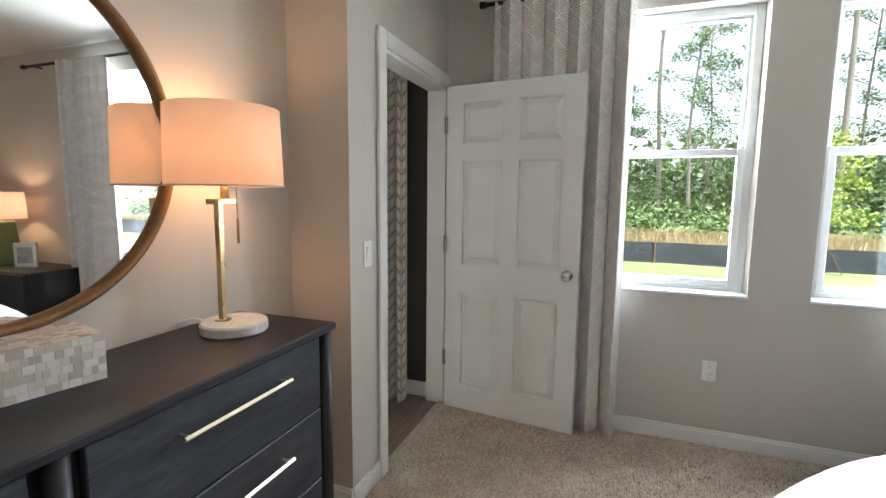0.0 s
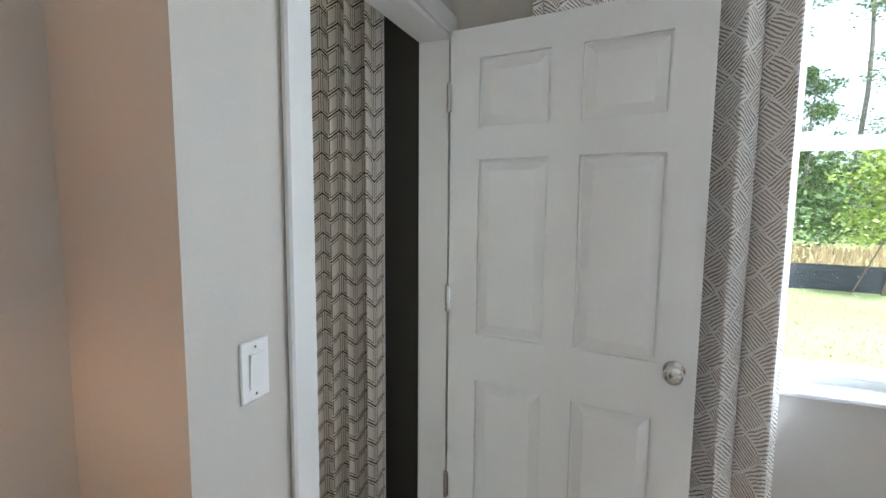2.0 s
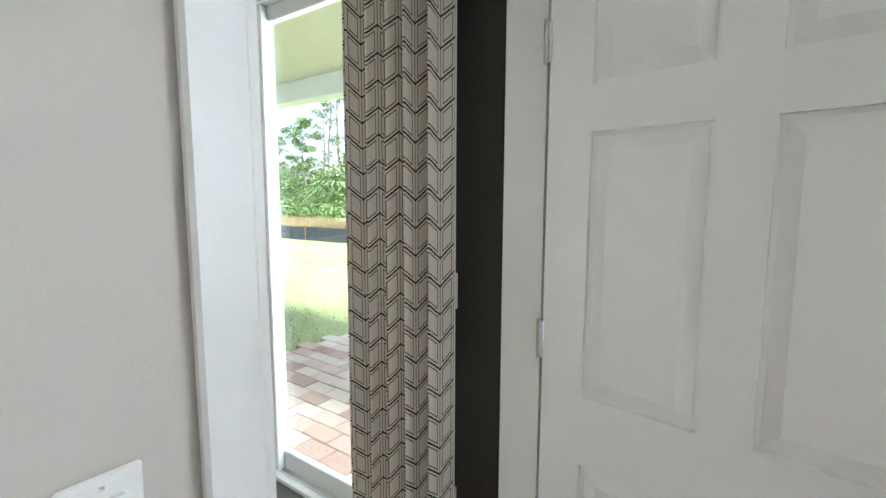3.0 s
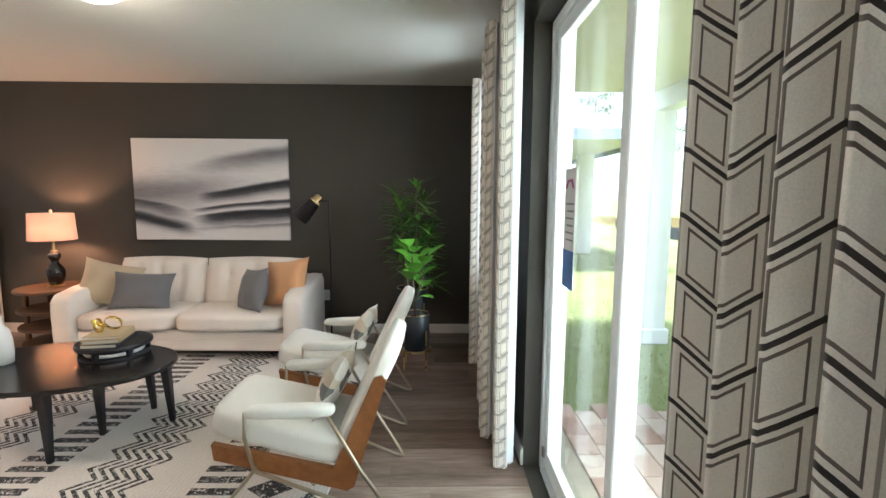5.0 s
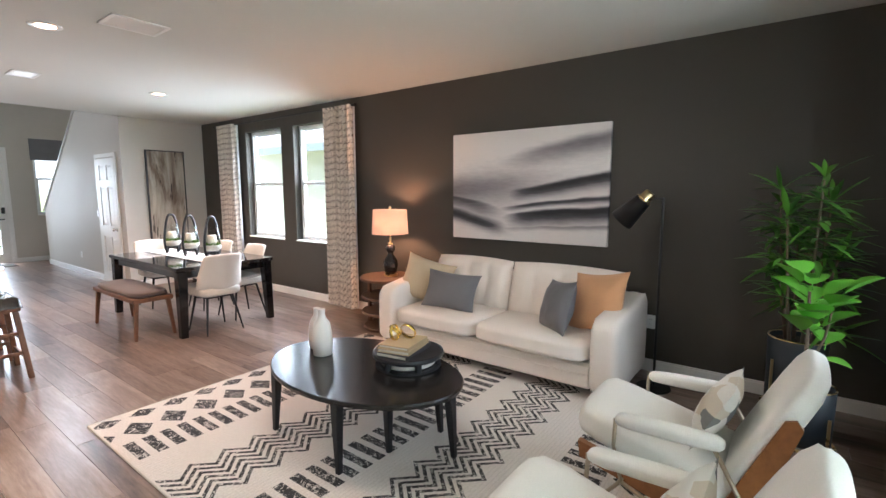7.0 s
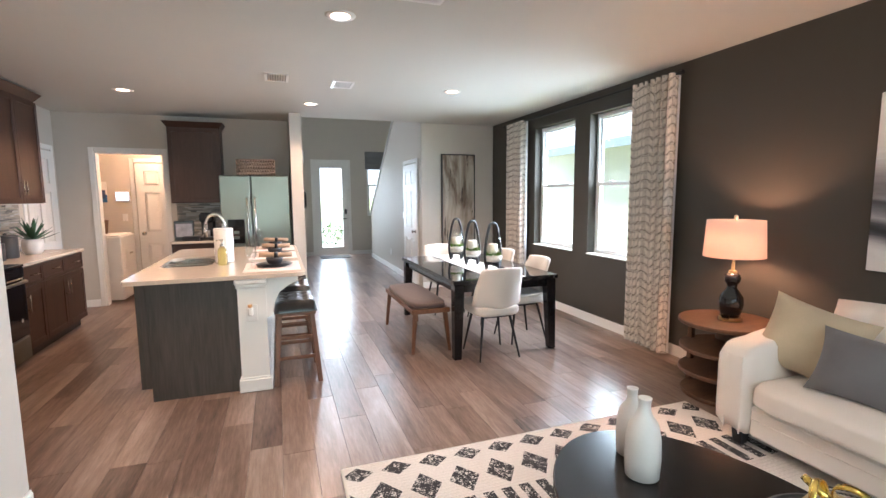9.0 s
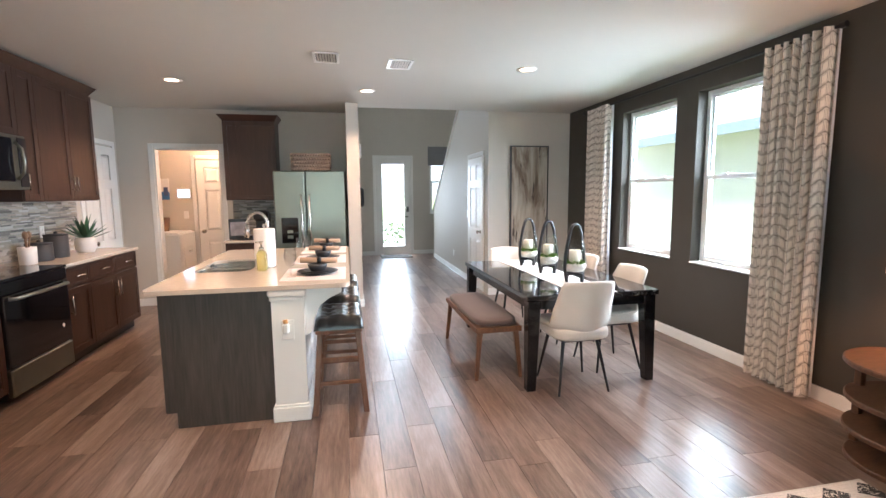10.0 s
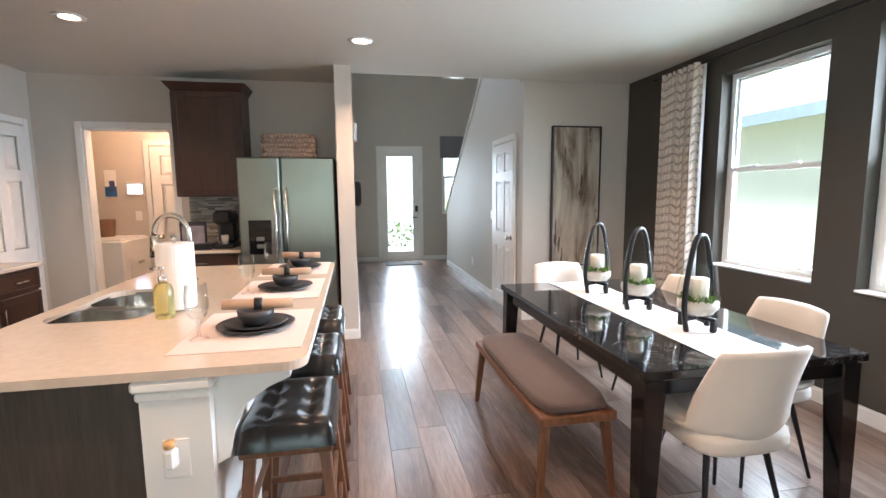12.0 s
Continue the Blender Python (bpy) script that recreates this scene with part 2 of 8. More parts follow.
plank_mat.colour(plank_mat.ramp(tone, [(0.3, (0.045, 0.027, 0.02)), (0.46, (0.14, 0.093, 0.071)), (0.62, (0.245, 0.178, 0.142)), (0.82, (0.38, 0.3, 0.25))]))
plank_mat.bump(gf, 0.12, 0.002)
plank_mat = plank_mat.set(0.28)

black_wood = wood("black_oak", (0.004, 0.004, 0.006), (0.024, 0.024, 0.028), 0.42, (3, 3, 40), bump=0.2)
black_grain = wood("black_oak_grain", (0.005, 0.007, 0.011), (0.065, 0.072, 0.088), 0.4, (9, 1.4, 9), 1.5, bump=0.35)
table_black = wood("black_table_oak", (0.006, 0.005, 0.005), (0.026, 0.023, 0.022), 0.2, (3, 3, 40), bump=0.15)
dark_rustic = wood("dark_rustic_wood", (0.05, 0.024, 0.012), (0.14, 0.072, 0.038), 0.5, (3, 16, 3))
espresso = wood("espresso_cabinet", (0.028, 0.012, 0.0075), (0.064, 0.029, 0.0185), 0.42, (14, 14, 1.2), bump=0.06)
walnut = wood("walnut", (0.09, 0.038, 0.018), (0.22, 0.105, 0.055), 0.4, (12, 12, 2.5))
teak = wood("teak_frame", (0.16, 0.055, 0.016), (0.33, 0.13, 0.042), 0.38, (10, 3, 3))
rustic = wood("rustic_wood", (0.11, 0.06, 0.032), (0.26, 0.155, 0.09), 0.5, (3, 16, 3))
island_grey = wood("grey_stained_panel", (0.03, 0.024, 0.019), (0.085, 0.067, 0.053), 0.5, (10, 10, 0.7), bump=0.05)
quartz = plain("cream_quartz", (0.58, 0.49, 0.4), 0.12, vary=0.07, scale=30, grain=300, bump=0.0)
sink_steel = plain("bright_brushed_steel", (0.56, 0.54, 0.5), 0.18, 1.0, vary=0.04, scale=3, grain=90, bump=0.01)
chair_metal = plain("dull_champagne_metal", (0.4, 0.34, 0.26), 0.3, 1.0, vary=0.06, bump=0.0)
steel = plain("stainless_steel", (0.27, 0.285, 0.25), 0.36, 1.0, vary=0.04, scale=3, grain=90, bump=0.01)
chrome = plain("brushed_nickel", (0.62, 0.6, 0.56), 0.22, 1.0, vary=0.03, bump=0.0)
brass = plain("brushed_brass", (0.62, 0.47, 0.24), 0.28, 1.0, vary=0.06, bump=0.0)
pale_brass = plain("pale_brass", (0.72, 0.63, 0.46), 0.3, 1.0, vary=0.05, bump=0.0)
black_metal = plain("black_metal", (0.012, 0.012, 0.013), 0.38, 0.3, vary=0.1, bump=0.02)
black_plastic = plain("black_plastic", (0.012, 0.012, 0.014), 0.3, vary=0.1, bump=0.01)
black_gloss = plain("black_gloss_lacquer", (0.008, 0.008, 0.009), 0.07, vary=0.15, bump=0.0)
dark_glass = plain("dark_glass", (0.008, 0.008, 0.01), 0.05, vary=0.05, bump=0.0)
white_plastic = plain("white_plastic", (0.8, 0.79, 0.76), 0.35, vary=0.02, bump=0.0)
ceramic = plain("white_ceramic", (0.74, 0.71, 0.68), 0.4, vary=0.04, bump=0.03)
bronze = plain("aged_bronze", (0.22, 0.12, 0.055), 0.38, 0.8, vary=0.25, scale=20, bump=0.05)


def cloth(name, c, vary=0.06, weave=420.0, bump=0.25, rough=0.9):
    k = Nodes(name)
    v = k.coords()
    big, fine = k.noise(v, 4.0, 4), k.noise(v, weave, 2)
    both = k.math("ADD", k.math("MULTIPLY", big, 0.5), k.math("MULTIPLY", fine, 0.5))
    k.colour(k.ramp(both, [(0.3, tuple(x * (1 - vary) for x in c)), (0.7, tuple(min(1, x * (1 + vary)) for x in c))]))
    k.bump(fine, bump, 0.002)
    return k.set(rough, Sheen_Weight=0.2)


sofa_cloth = cloth("cream_upholstery", (0.8, 0.72, 0.65))
chair_cloth = cloth("ivory_upholstery", (0.66, 0.61, 0.55))
boucle = cloth("white_boucle", (0.74, 0.71, 0.66), weave=200, bump=0.5)
grey_cloth = cloth("grey_linen", (0.15, 0.145, 0.15), 0.15)
orange_cloth = cloth("apricot_velvet", (0.62, 0.33, 0.16), 0.1)
tan_cloth = cloth("tan_linen", (0.5, 0.4, 0.27), 0.12, 260)
taupe_cloth = cloth("taupe_bench_cloth", (0.1, 0.07, 0.062), 0.12)
white_bed = cloth("white_bedding", (0.68, 0.69, 0.73), 0.02)
runner_cloth = cloth("white_runner_linen", (0.7, 0.66, 0.63), 0.04)
blush_linen = cloth("blush_linen", (0.66, 0.52, 0.46), 0.06)
napkin_cloth = cloth("tan_napkin", (0.42, 0.28, 0.18), 0.1)
leather = plain("black_leather", (0.012, 0.011, 0.011), 0.24, vary=0.2, scale=20, grain=260, bump=0.1)
lining = cloth("white_lining", (0.75, 0.76, 0.78), 0.02)


def glass(name, tint=(1, 1, 1), rough=0.0, power=5.0):
    """Thin clear pane: mostly lets through, some mirror by angle."""
    k = Nodes(name)
    tr = k.n("ShaderNodeBsdfTransparent", Color=(*tint, 1))
    gl = k.n("ShaderNodeBsdfGlossy", Roughness=rough)
    lw = k.n("ShaderNodeLayerWeight")
    fr = k.math("ADD", k.math("MULTIPLY", k.math("POWER", lw.outputs["Facing"], power), 0.8), 0.035)
    mx = k.n("ShaderNodeMixShader")
    k.link(fr, mx.inputs[0])
    k.link(tr.outputs[0], mx.inputs[1])
    k.link(gl.outputs[0], mx.inputs[2])
    k.link(mx.outputs[0], k.t.nodes["Material Output"].inputs[0])
    return k.mat


pane_glass = glass("window_glass", (0.97, 0.99, 0.98))
clear_glass = glass("clear_glass", (0.95, 0.97, 0.96))
drink_glass = glass("drinking_glass", (0.94, 0.95, 0.95), 0.02, 2.6)


def glow(name, c, strength):
    k = Nodes(name)
    k.colour(c)
    k.set(0.8, Emission_Color=(*c, 1), Emission_Strength=strength)
    return k.mat


def shade_mat(name, c, glowc, strength):
    """A lamp shade of pale cloth that glows from the bulb within."""
    k = Nodes(name)
    w = k.noise(k.coords(scale=(300, 300, 300)), 1.0, 2)
    k.colour(k.ramp(w, [(0.3, tuple(x * 0.95 for x in c)), (0.7, c)]))
    k.set(0.85, Emission_Color=(*glowc, 1), Emission_Strength=strength)
    through_ = k.n("ShaderNodeBsdfTranslucent", Color=(c[0], c[1], c[2], 1))
    mx = k.n("ShaderNodeMixShader", Fac=0.36)
    k.link(k.b.outputs[0], mx.inputs[1])
    k.link(through_.outputs[0], mx.inputs[2])
    k.link(mx.outputs[0], k.t.nodes["Material Output"].inputs[0])
    return k.mat


shade_warm = shade_mat("lit_linen_shade", (0.75, 0.62, 0.5), (1.0, 0.52, 0.27), 0.1)
shade_cream = shade_mat("lit_cream_shade", (0.6, 0.46, 0.38), (1.0, 0.6, 0.42), 0.06)
lens_glow = glow("lamp_lens", (1.0, 0.6, 0.38), 2.2)
dome_glow = glow("dome_glass", (1.0, 0.82, 0.62), 1.2)


def chevron(name):
    """Cloth printed with columns of chevrons and parallelogram outlines."""
    k = Nodes(name)
    c = k.t.nodes.new("ShaderNodeTexCoord")
    sep = k.n("ShaderNodeSeparateXYZ")
    k.link(c.outputs["UV"], sep.inputs[0])
    u = k.math("DIVIDE", sep.outputs[0], 0.1)
    a = k.math("ABSOLUTE", k.math("SUBTRACT", k.math("MULTIPLY", k.math("FRACT", u), 2.0), 1.0))
    f = k.math("FRACT", k.math("SUBTRACT", k.math("DIVIDE", sep.outputs[1], 0.08), k.math("MULTIPLY", a, 0.5)))
    da = k.math("ABSOLUTE", k.math("SUBTRACT", a, 0.5))
    df = k.math("ABSOLUTE", k.math("SUBTRACT", f, 0.5))
    main = k.math("GREATER_THAN", df, 0.458)
    q = k.math("MAXIMUM", k.math("DIVIDE", da, 0.34), k.math("DIVIDE", df, 0.38))
    ring = k.math("MULTIPLY", k.math("GREATER_THAN", q, 0.86), k.math("LESS_THAN", q, 1.0))
    edge = k.math("GREATER_THAN", da, 0.465)
    w = k.noise(k.coords(scale=(1, 1, 1)), 500, 2)
    ground_ = k.ramp(w, [(0.3, (0.66, 0.6, 0.53)), (0.7, (0.76, 0.7, 0.62))])
    soft_ = k.mix(k.math("MAXIMUM", ring, k.math("MULTIPLY", edge, 0.7)), ground_, (0.13, 0.1, 0.08))
    k.colour(k.mix(main, soft_, (0.035, 0.026, 0.022)))
    k.bump(w, 0.2, 0.001)
    return k.set(0.9, Sheen_Weight=0.1)


def brush_weave(name):
    """Cloth printed with slanting bundles of brush strokes that change direction."""
    k = Nodes(name)
    c = k.t.nodes.new("ShaderNodeTexCoord")
    sep = k.n("ShaderNodeSeparateXYZ")
    k.link(c.outputs["UV"], sep.inputs[0])
    nz = k.math("MULTIPLY", k.math("SUBTRACT", k.noise(c.outputs["UV"], 16, 2), 0.5), 0.022)
    u = k.math("MULTIPLY", sep.outputs[0], 0.85)
    v = sep.outputs[1]
    p = k.math("DIVIDE", k.math("ADD", k.math("ADD", u, v), nz), 0.125)
    q = k.math("DIVIDE", k.math("ADD", k.math("SUBTRACT", v, u), nz), 0.125)
    par = k.math("MODULO", k.math("ADD", k.math("ABSOLUTE", k.math("FLOOR", p)), k.math("ABSOLUTE", k.math("FLOOR", q))), 2.0)
    along = k.math("ADD", k.math("MULTIPLY", par, p), k.math("MULTIPLY", k.math("SUBTRACT", 1.0, par), q))
    across = k.math("ADD", k.math("MULTIPLY", par, q), k.math("MULTIPLY", k.math("SUBTRACT", 1.0, par), p))
    st = k.math("SINE", k.math("MULTIPLY", k.math("ADD", along, k.math("MULTIPLY", across, 0.12)), 54.0))
    gap = k.noise(c.outputs["UV"], 70, 2)
    rim = k.math("LESS_THAN", k.math("ABSOLUTE", k.math("SUBTRACT", k.math("FRACT", across), 0.5)), 0.45)
    line = k.math("MULTIPLY", rim, k.math("GREATER_THAN", k.math("ADD", st, k.math("MULTIPLY", k.math("SUBTRACT", gap, 0.5), 1.8)), 0.3))
    tone = k.ramp(k.noise(c.outputs["UV"], 7, 2), [(0.35, (0.26, 0.2, 0.155)), (0.65, (0.46, 0.39, 0.32))])
    k.colour(k.mix(line, (0.88, 0.86, 0.83), tone))
    return k.set(0.9)


curtain_living = chevron("chevron_curtain")
curtain_bedroom = brush_weave("brush_stroke_curtain")

# ---- structure ----
H = 2.65      # ceiling


def wall(name, axis, at, thick, a0, a1, z0, z1, holes, material, label):
    """A wall from a0 to a1 along x or y; its faces lie at `at` and `at + thick`. holes: (from, to, sill, head)."""
    m = Mesh()
    lo, hi = sorted((at, at + thick))

    def put(p, q, r, s):
        if q - p < 1e-4 or s - r < 1e-4:
            return
        if axis == "x":
            m.box(p, q, lo, hi, r, s)
        else:
            m.box(lo, hi, p, q, r, s)
    a = a0
    for h0, h1, s0, s1 in sorted(holes):
        put(a, h0, z0, z1)
        put(h0, h1, z0, s0)
        put(h0, h1, s1, z1)
        a = h1
    put(a, a1, z0, z1)
    return solid(name, m, material, label, "wall", kind="structure")


SLIDER = (-4.45, -2.55, 0.0, 2.38)
RWIN = (-1.88, -1.02, 0.85, 2.38)
DWIN_A, DWIN_B = (6.76, 7.68, 0.80, 2.42), (5.6, 6.47, 0.80, 2.42)
BWIN_A, BWIN_B = (-6.75, -5.95, 0.86, 2.40), (-7.83, -7.03, 0.86, 2.40)
BDOOR = (0.055, 0.9, 0.0, 2.06)
XR, XD, XM = -4.93, -5.04, -4.745     # bedroom door wall faces, mirror wall
KX, KY = -6.2, 9.5                   # kitchen side and end walls
PY = 9.05                            # wall with the tall painting
HX0, HX1 = -3.08, -1.25              # entry hall sides
FY = 14.1                            # front wall

wall("wall_living_rear", "x", 0.0, -0.2, XR, 0.2, -0.2, H, [SLIDER, RWIN], paint_dark, "charcoal painted rear wall with sliding door")
wall("wall_living_side", "y", 0.0, 0.2, 0.0, PY, -0.2, H, [DWIN_B, DWIN_A], paint_dark, "charcoal painted side wall behind the sofa")
wall("wall_bedroom_rear", "x", 0.03, -0.23, -9.2, XR, -0.2, H, [BWIN_A, BWIN_B], paint_wall, "greige bedroom wall with two windows")
wall("wall_bedroom_door", "y", XD, 0.11, 0.03, 1.21, 0.0, H, [BDOOR], paint_wall, "greige wall with the bedroom doorway")
wall("wall_bedroom_return", "x", 1.09, 0.12, XR, XM + 0.12, 0.0, H, [], paint_wall, "short greige return wall beside the doorway")
wall("wall_bedroom_mirror", "y", XM, 0.12, 1.21, 4.53, 0.0, H, [], paint_wall, "greige wall behind the dresser")
wall("wall_bedroom_front", "x", 4.18, 0.12, -9.2, XM, 0.0, H, [], paint_wall, "greige bedroom wall behind the walker")
wall("wall_bedroom_far", "y", -9.2, -0.12, -0.2, 4.3, 0.0, H, [], paint_wall, "greige far bedroom wall")
wall("wall_kitchen_back", "x", 4.41, 0.12, KX - 0.12, XM, 0.0, H, [], paint_wall, "greige kitchen wall towards the bedroom")
wall("wall_kitchen_side", "y", KX, -0.12, 4.41, 11.6, 0.0, H, [], paint_wall, "greige kitchen wall behind the range")
wall("wall_kitchen_end", "x", KY, 0.12, KX, -3.24, 0.0, H, [(-5.76, -4.94, 0.0, 2.13)], paint_wall, "greige kitchen end wall with laundry doorway")
wall("wall_pier", "y", -3.24, 0.16, 8.75, FY, 0.0, 5.4, [], paint_wall, "greige wall between kitchen and entry hall")
wall("wall_painting", "x", PY, 0.12, HX1, 0.2, 0.0, H, [], paint_wall, "greige wall with a tall painting")
wall("wall_front", "x", FY, 0.2, -3.24, 2.0, -0.2, 3.2, [(-2.56, -1.70, 0.0, 2.38), (-1.22, -0.55, 1.0, 2.64)], paint_wall, "greige front wall around the entry door")
wall("wall_front_upper", "x", FY, 0.2, -3.24, 2.0, 3.2, 5.4, [(-2.6, -2.05, 3.9, 5.0), (-1.2, -0.72, 3.85, 5.0)], paint_wall, "greige upper front wall with high windows")
wall("wall_laundry_end", "x", 10.5, 0.12, KX, -3.24, 0.0, H, [], paint_wall, "warm beige laundry end wall")
wall("wall_laundry_side", "y", -3.85, 0.1, KY + 0.12, 10.5, 0.0, H, [], paint_wall, "beige laundry side wall")
wall("wall_stair_outer", "y", 0.2, 0.12, PY + 0.12, FY, -0.2, 5.4, [], paint_wall, "greige outer wall of the stairwell")
wall("wall_header", "x", PY, 0.12, -3.24, 0.2, H + 0.11, 5.4, [], paint_wall, "greige wall above the hall opening")

# hall wall under the stairs, its top sloping down to the foot
m = Mesh()
prof = [(PY + 0.12, 0), (13.4, 0), (13.4, 1.12), (PY + 0.12, 4.25)]
prof2 = [(HX1, y, z) for y, z in prof] + [(HX1 + 0.12, y, z) for y, z in prof]
m.add(prof2, [(3, 2, 1, 0), (4, 5, 6, 7), (0, 1, 5, 4), (1, 2, 6, 5), (2, 3, 7, 6), (3, 0, 4, 7)])
solid("wall_stair", m, paint_wall, "greige sloping wall beside the stairs", "wall", kind="structure")
m = Mesh()
cap = [(13.44, 1.11), (13.44, 1.15), (PY + 0.12, 4.30), (PY + 0.12, 4.26)]
m.add([(HX1 - 0.02, y, z) for y, z in cap] + [(HX1 + 0.14, y, z) for y, z in cap], [(0, 1, 2, 3), (7, 6, 5, 4), (0, 4, 5, 1), (1, 5, 6, 2), (2, 6, 7, 3), (3, 7, 4, 0)])
solid("trim_stair_cap", m, paint_trim, "white sloping cap on the stair wall", "trim", kind="structure")

m = Mesh()
for i in range(12):
    m.box(HX1 + 0.125, 0.19, 13.3 - 0.26 * (i + 1), 13.3 - 0.26 * i, 0.0, 0.18 * (i + 1))
solid("stairs", m, carpet, "carpeted stairs rising behind the half wall", "stairs", kind="structure")

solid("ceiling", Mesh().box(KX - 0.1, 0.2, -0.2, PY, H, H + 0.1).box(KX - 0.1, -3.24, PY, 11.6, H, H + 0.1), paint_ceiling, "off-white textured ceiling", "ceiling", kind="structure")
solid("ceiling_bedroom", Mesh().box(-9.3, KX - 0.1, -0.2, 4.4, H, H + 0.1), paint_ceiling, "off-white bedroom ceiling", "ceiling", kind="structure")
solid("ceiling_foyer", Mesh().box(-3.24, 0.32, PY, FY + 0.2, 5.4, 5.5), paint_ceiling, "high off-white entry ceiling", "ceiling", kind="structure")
solid("floor_base", Mesh().box(KX - 0.12, 0.2, -0.2, FY + 0.2, -0.2, -0.008), plain("dark_subfloor", (0.05, 0.035, 0.028), 0.7), "dark subfloor under the planks", "floor", kind="structure")

# carpet, gently uneven
nx, ny = 130, 110
vs = [(-9.2 + (4.5 if i == nx else 4.5 * i / nx) , 0.03 + 4.15 * j / ny, 0.012 + 0.007 * noise.noise((i * 0.9, j * 0.9, 0.3)) + 0.004 * noise.noise((i * 0.17, j * 0.17, 5))) for j in range(ny + 1) for i in range(nx + 1)]
vs = [(x if x < XD or y > 1.21 else min(x, XD + 0.03), y, z) for x, y, z in vs]
fs = [(j * (nx + 1) + i, j * (nx + 1) + i + 1, (j + 1) * (nx + 1) + i + 1, (j + 1) * (nx + 1) + i) for j in range(ny) for i in range(nx)]
solid("floor_bedroom", Mesh().add(vs, fs), carpet, "speckled beige cut-pile bedroom carpet", "carpet", kind="structure", smooth=True)
solid("floor_bedroom_base", Mesh().box(-9.3, KX - 0.12, -0.2, 4.3, -0.2, -0.008), paint_ceiling, "concrete slab under the bedroom", "floor", kind="structure")


# carpet tufts where the walker passes
rng = random.Random(31)
tf = Mesh()
for i in range(70000):
    x, y = rng.uniform(-7.2, -4.8), rng.uniform(0.05, 2.3)
    if x > XD - 0.005 and y < 1.215:
        continue
    h, a = rng.uniform(0.012, 0.024), rng.uniform(0, 6.283)
    dx, dy = 0.0042 * math.cos(a), 0.0042 * math.sin(a)
    n0 = len(tf.v)
    tf.v += [(x - dx, y - dy, 0.008), (x + dx, y + dy, 0.008), (x + rng.uniform(-0.007, 0.007), y + rng.uniform(-0.007, 0.007), h + 0.004)]
    tf.uv += [(0.0, 0.0)] * 3
    tf.f.append((n0, n0 + 1, n0 + 2))
k = Nodes("carpet_tuft")
g_ = k.t.nodes.new("ShaderNodeNewGeometry")
k.colour(k.ramp(g_.outputs["Random Per Island"], [(0.0, (0.36, 0.28, 0.21)), (0.35, (0.68, 0.57, 0.47)), (0.8, (0.82, 0.73, 0.62)), (1.0, (0.88, 0.82, 0.73))]))
solid("carpet_tufts", tf, k.set(0.95), "twisted beige carpet tufts", "carpet", kind="stuff")


def baseboard(x0, y0, x1, y1, side):
    """A skirting board with a small cap, on the given side of a wall line."""
    m = Mesh()
    d = 0.014
    for h0, h1, t in ((0.0, 0.085, d), (0.085, 0.1, d * 0.6)):
        if x0 == x1:
            a, b = sorted((x0, x0 + side * t))
            m.box(a, b, min(y0, y1), max(y0, y1), h0, h1)
        else:
            a, b = sorted((y0, y0 + side * t))
            m.box(min(x0, x1), max(x0, x1), a, b, h0, h1)
    return solid("baseboard", m, paint_trim, "white painted baseboard along the wall", "baseboard", kind="structure")


baseboard(0, 0.0, 0, PY, -1)
baseboard(-2.55, 0, 0, 0, 1)
baseboard(XR, 0, -4.45, 0, 1)
baseboard(-9.2, 0.03, XD, 0.03, 1)
baseboard(XD, 0.978, XD, 1.21, -1)
baseboard(XD, 1.21, XM, 1.21, 1)
baseboard(XM, 1.23, XM, 4.18, -1)
baseboard(HX1, PY, 0, PY, -1)
baseboard(HX1, 10.2, HX1, 13.4, -1)
baseboard(-3.24, 8.75, HX0, 8.75, -1)
baseboard(HX0, 8.75, HX0, FY, 1)
baseboard(-3.08, FY, -2.62, FY, -1)
baseboard(-1.64, FY, 0.2, FY, -1)
baseboard(KX, 8.5, KX, 8.55, 1)
baseboard(KX, KY, -5.83, KY, -1)
baseboard(XM + 0.12, 1.1, XM + 0.12, 4.53, 1)
baseboard(XM, 4.53, KX, 4.53, 1)


def casing(axis, at, side, a0, a1, head, w=0.062, t=0.018, name="trim_casing", label="white painted door casing"):
    """Door casing on the wall face `at`, standing out towards `side`."""
    m = Mesh()
    lo, hi = sorted((at, at + side * t))
    for p, q, r, s in ((a0 - w, a0, 0.0, head + w), (a1, a1 + w, 0.0, head + w), (a0, a1, head, head + w)):
        if axis == "x":
            m.rbox(p, q, lo, hi, r, s, 0.005)
        else:
            m.rbox(lo, hi, p, q, r, s, 0.005)
    return solid(name, m, paint_trim, label, "trim", kind="structure")


def jamb(axis, lo, hi, a0, a1, head, t=0.018):
    m = Mesh()
    for p, q, r, s in ((a0, a0 + t, 0.0, head), (a1 - t, a1, 0.0, head), (a0 + t, a1 - t, head - t, head)):
        if axis == "x":
            m.box(p, q, lo, hi, r, s)
        else:
            m.box(lo, hi, p, q, r, s)
    return solid("trim_jamb", m, paint_trim, "white painted door jamb", "trim", kind="structure")


casing("y", XD, -1, BDOOR[0], BDOOR[1], BDOOR[3], w=0.075)
casing("y", XR, 1, BDOOR[0], BDOOR[1], BDOOR[3])
jamb("y", XD - 0.004, XR + 0.004, BDOOR[0], BDOOR[1], BDOOR[3])
casing("x", KY, -1, -5.76, -4.94, 2.13)
jamb("x", KY - 0.004, KY + 0.124, -5.76, -4.94, 2.13)
jamb("x", FY - 0.004, FY + 0.12, -2.56, -1.70, 2.38, 0.02)
casing("x", FY, -1, -2.56, -1.70, 2.38)
casing("y", HX1, -1, 9.32, 10.1, 2.06)


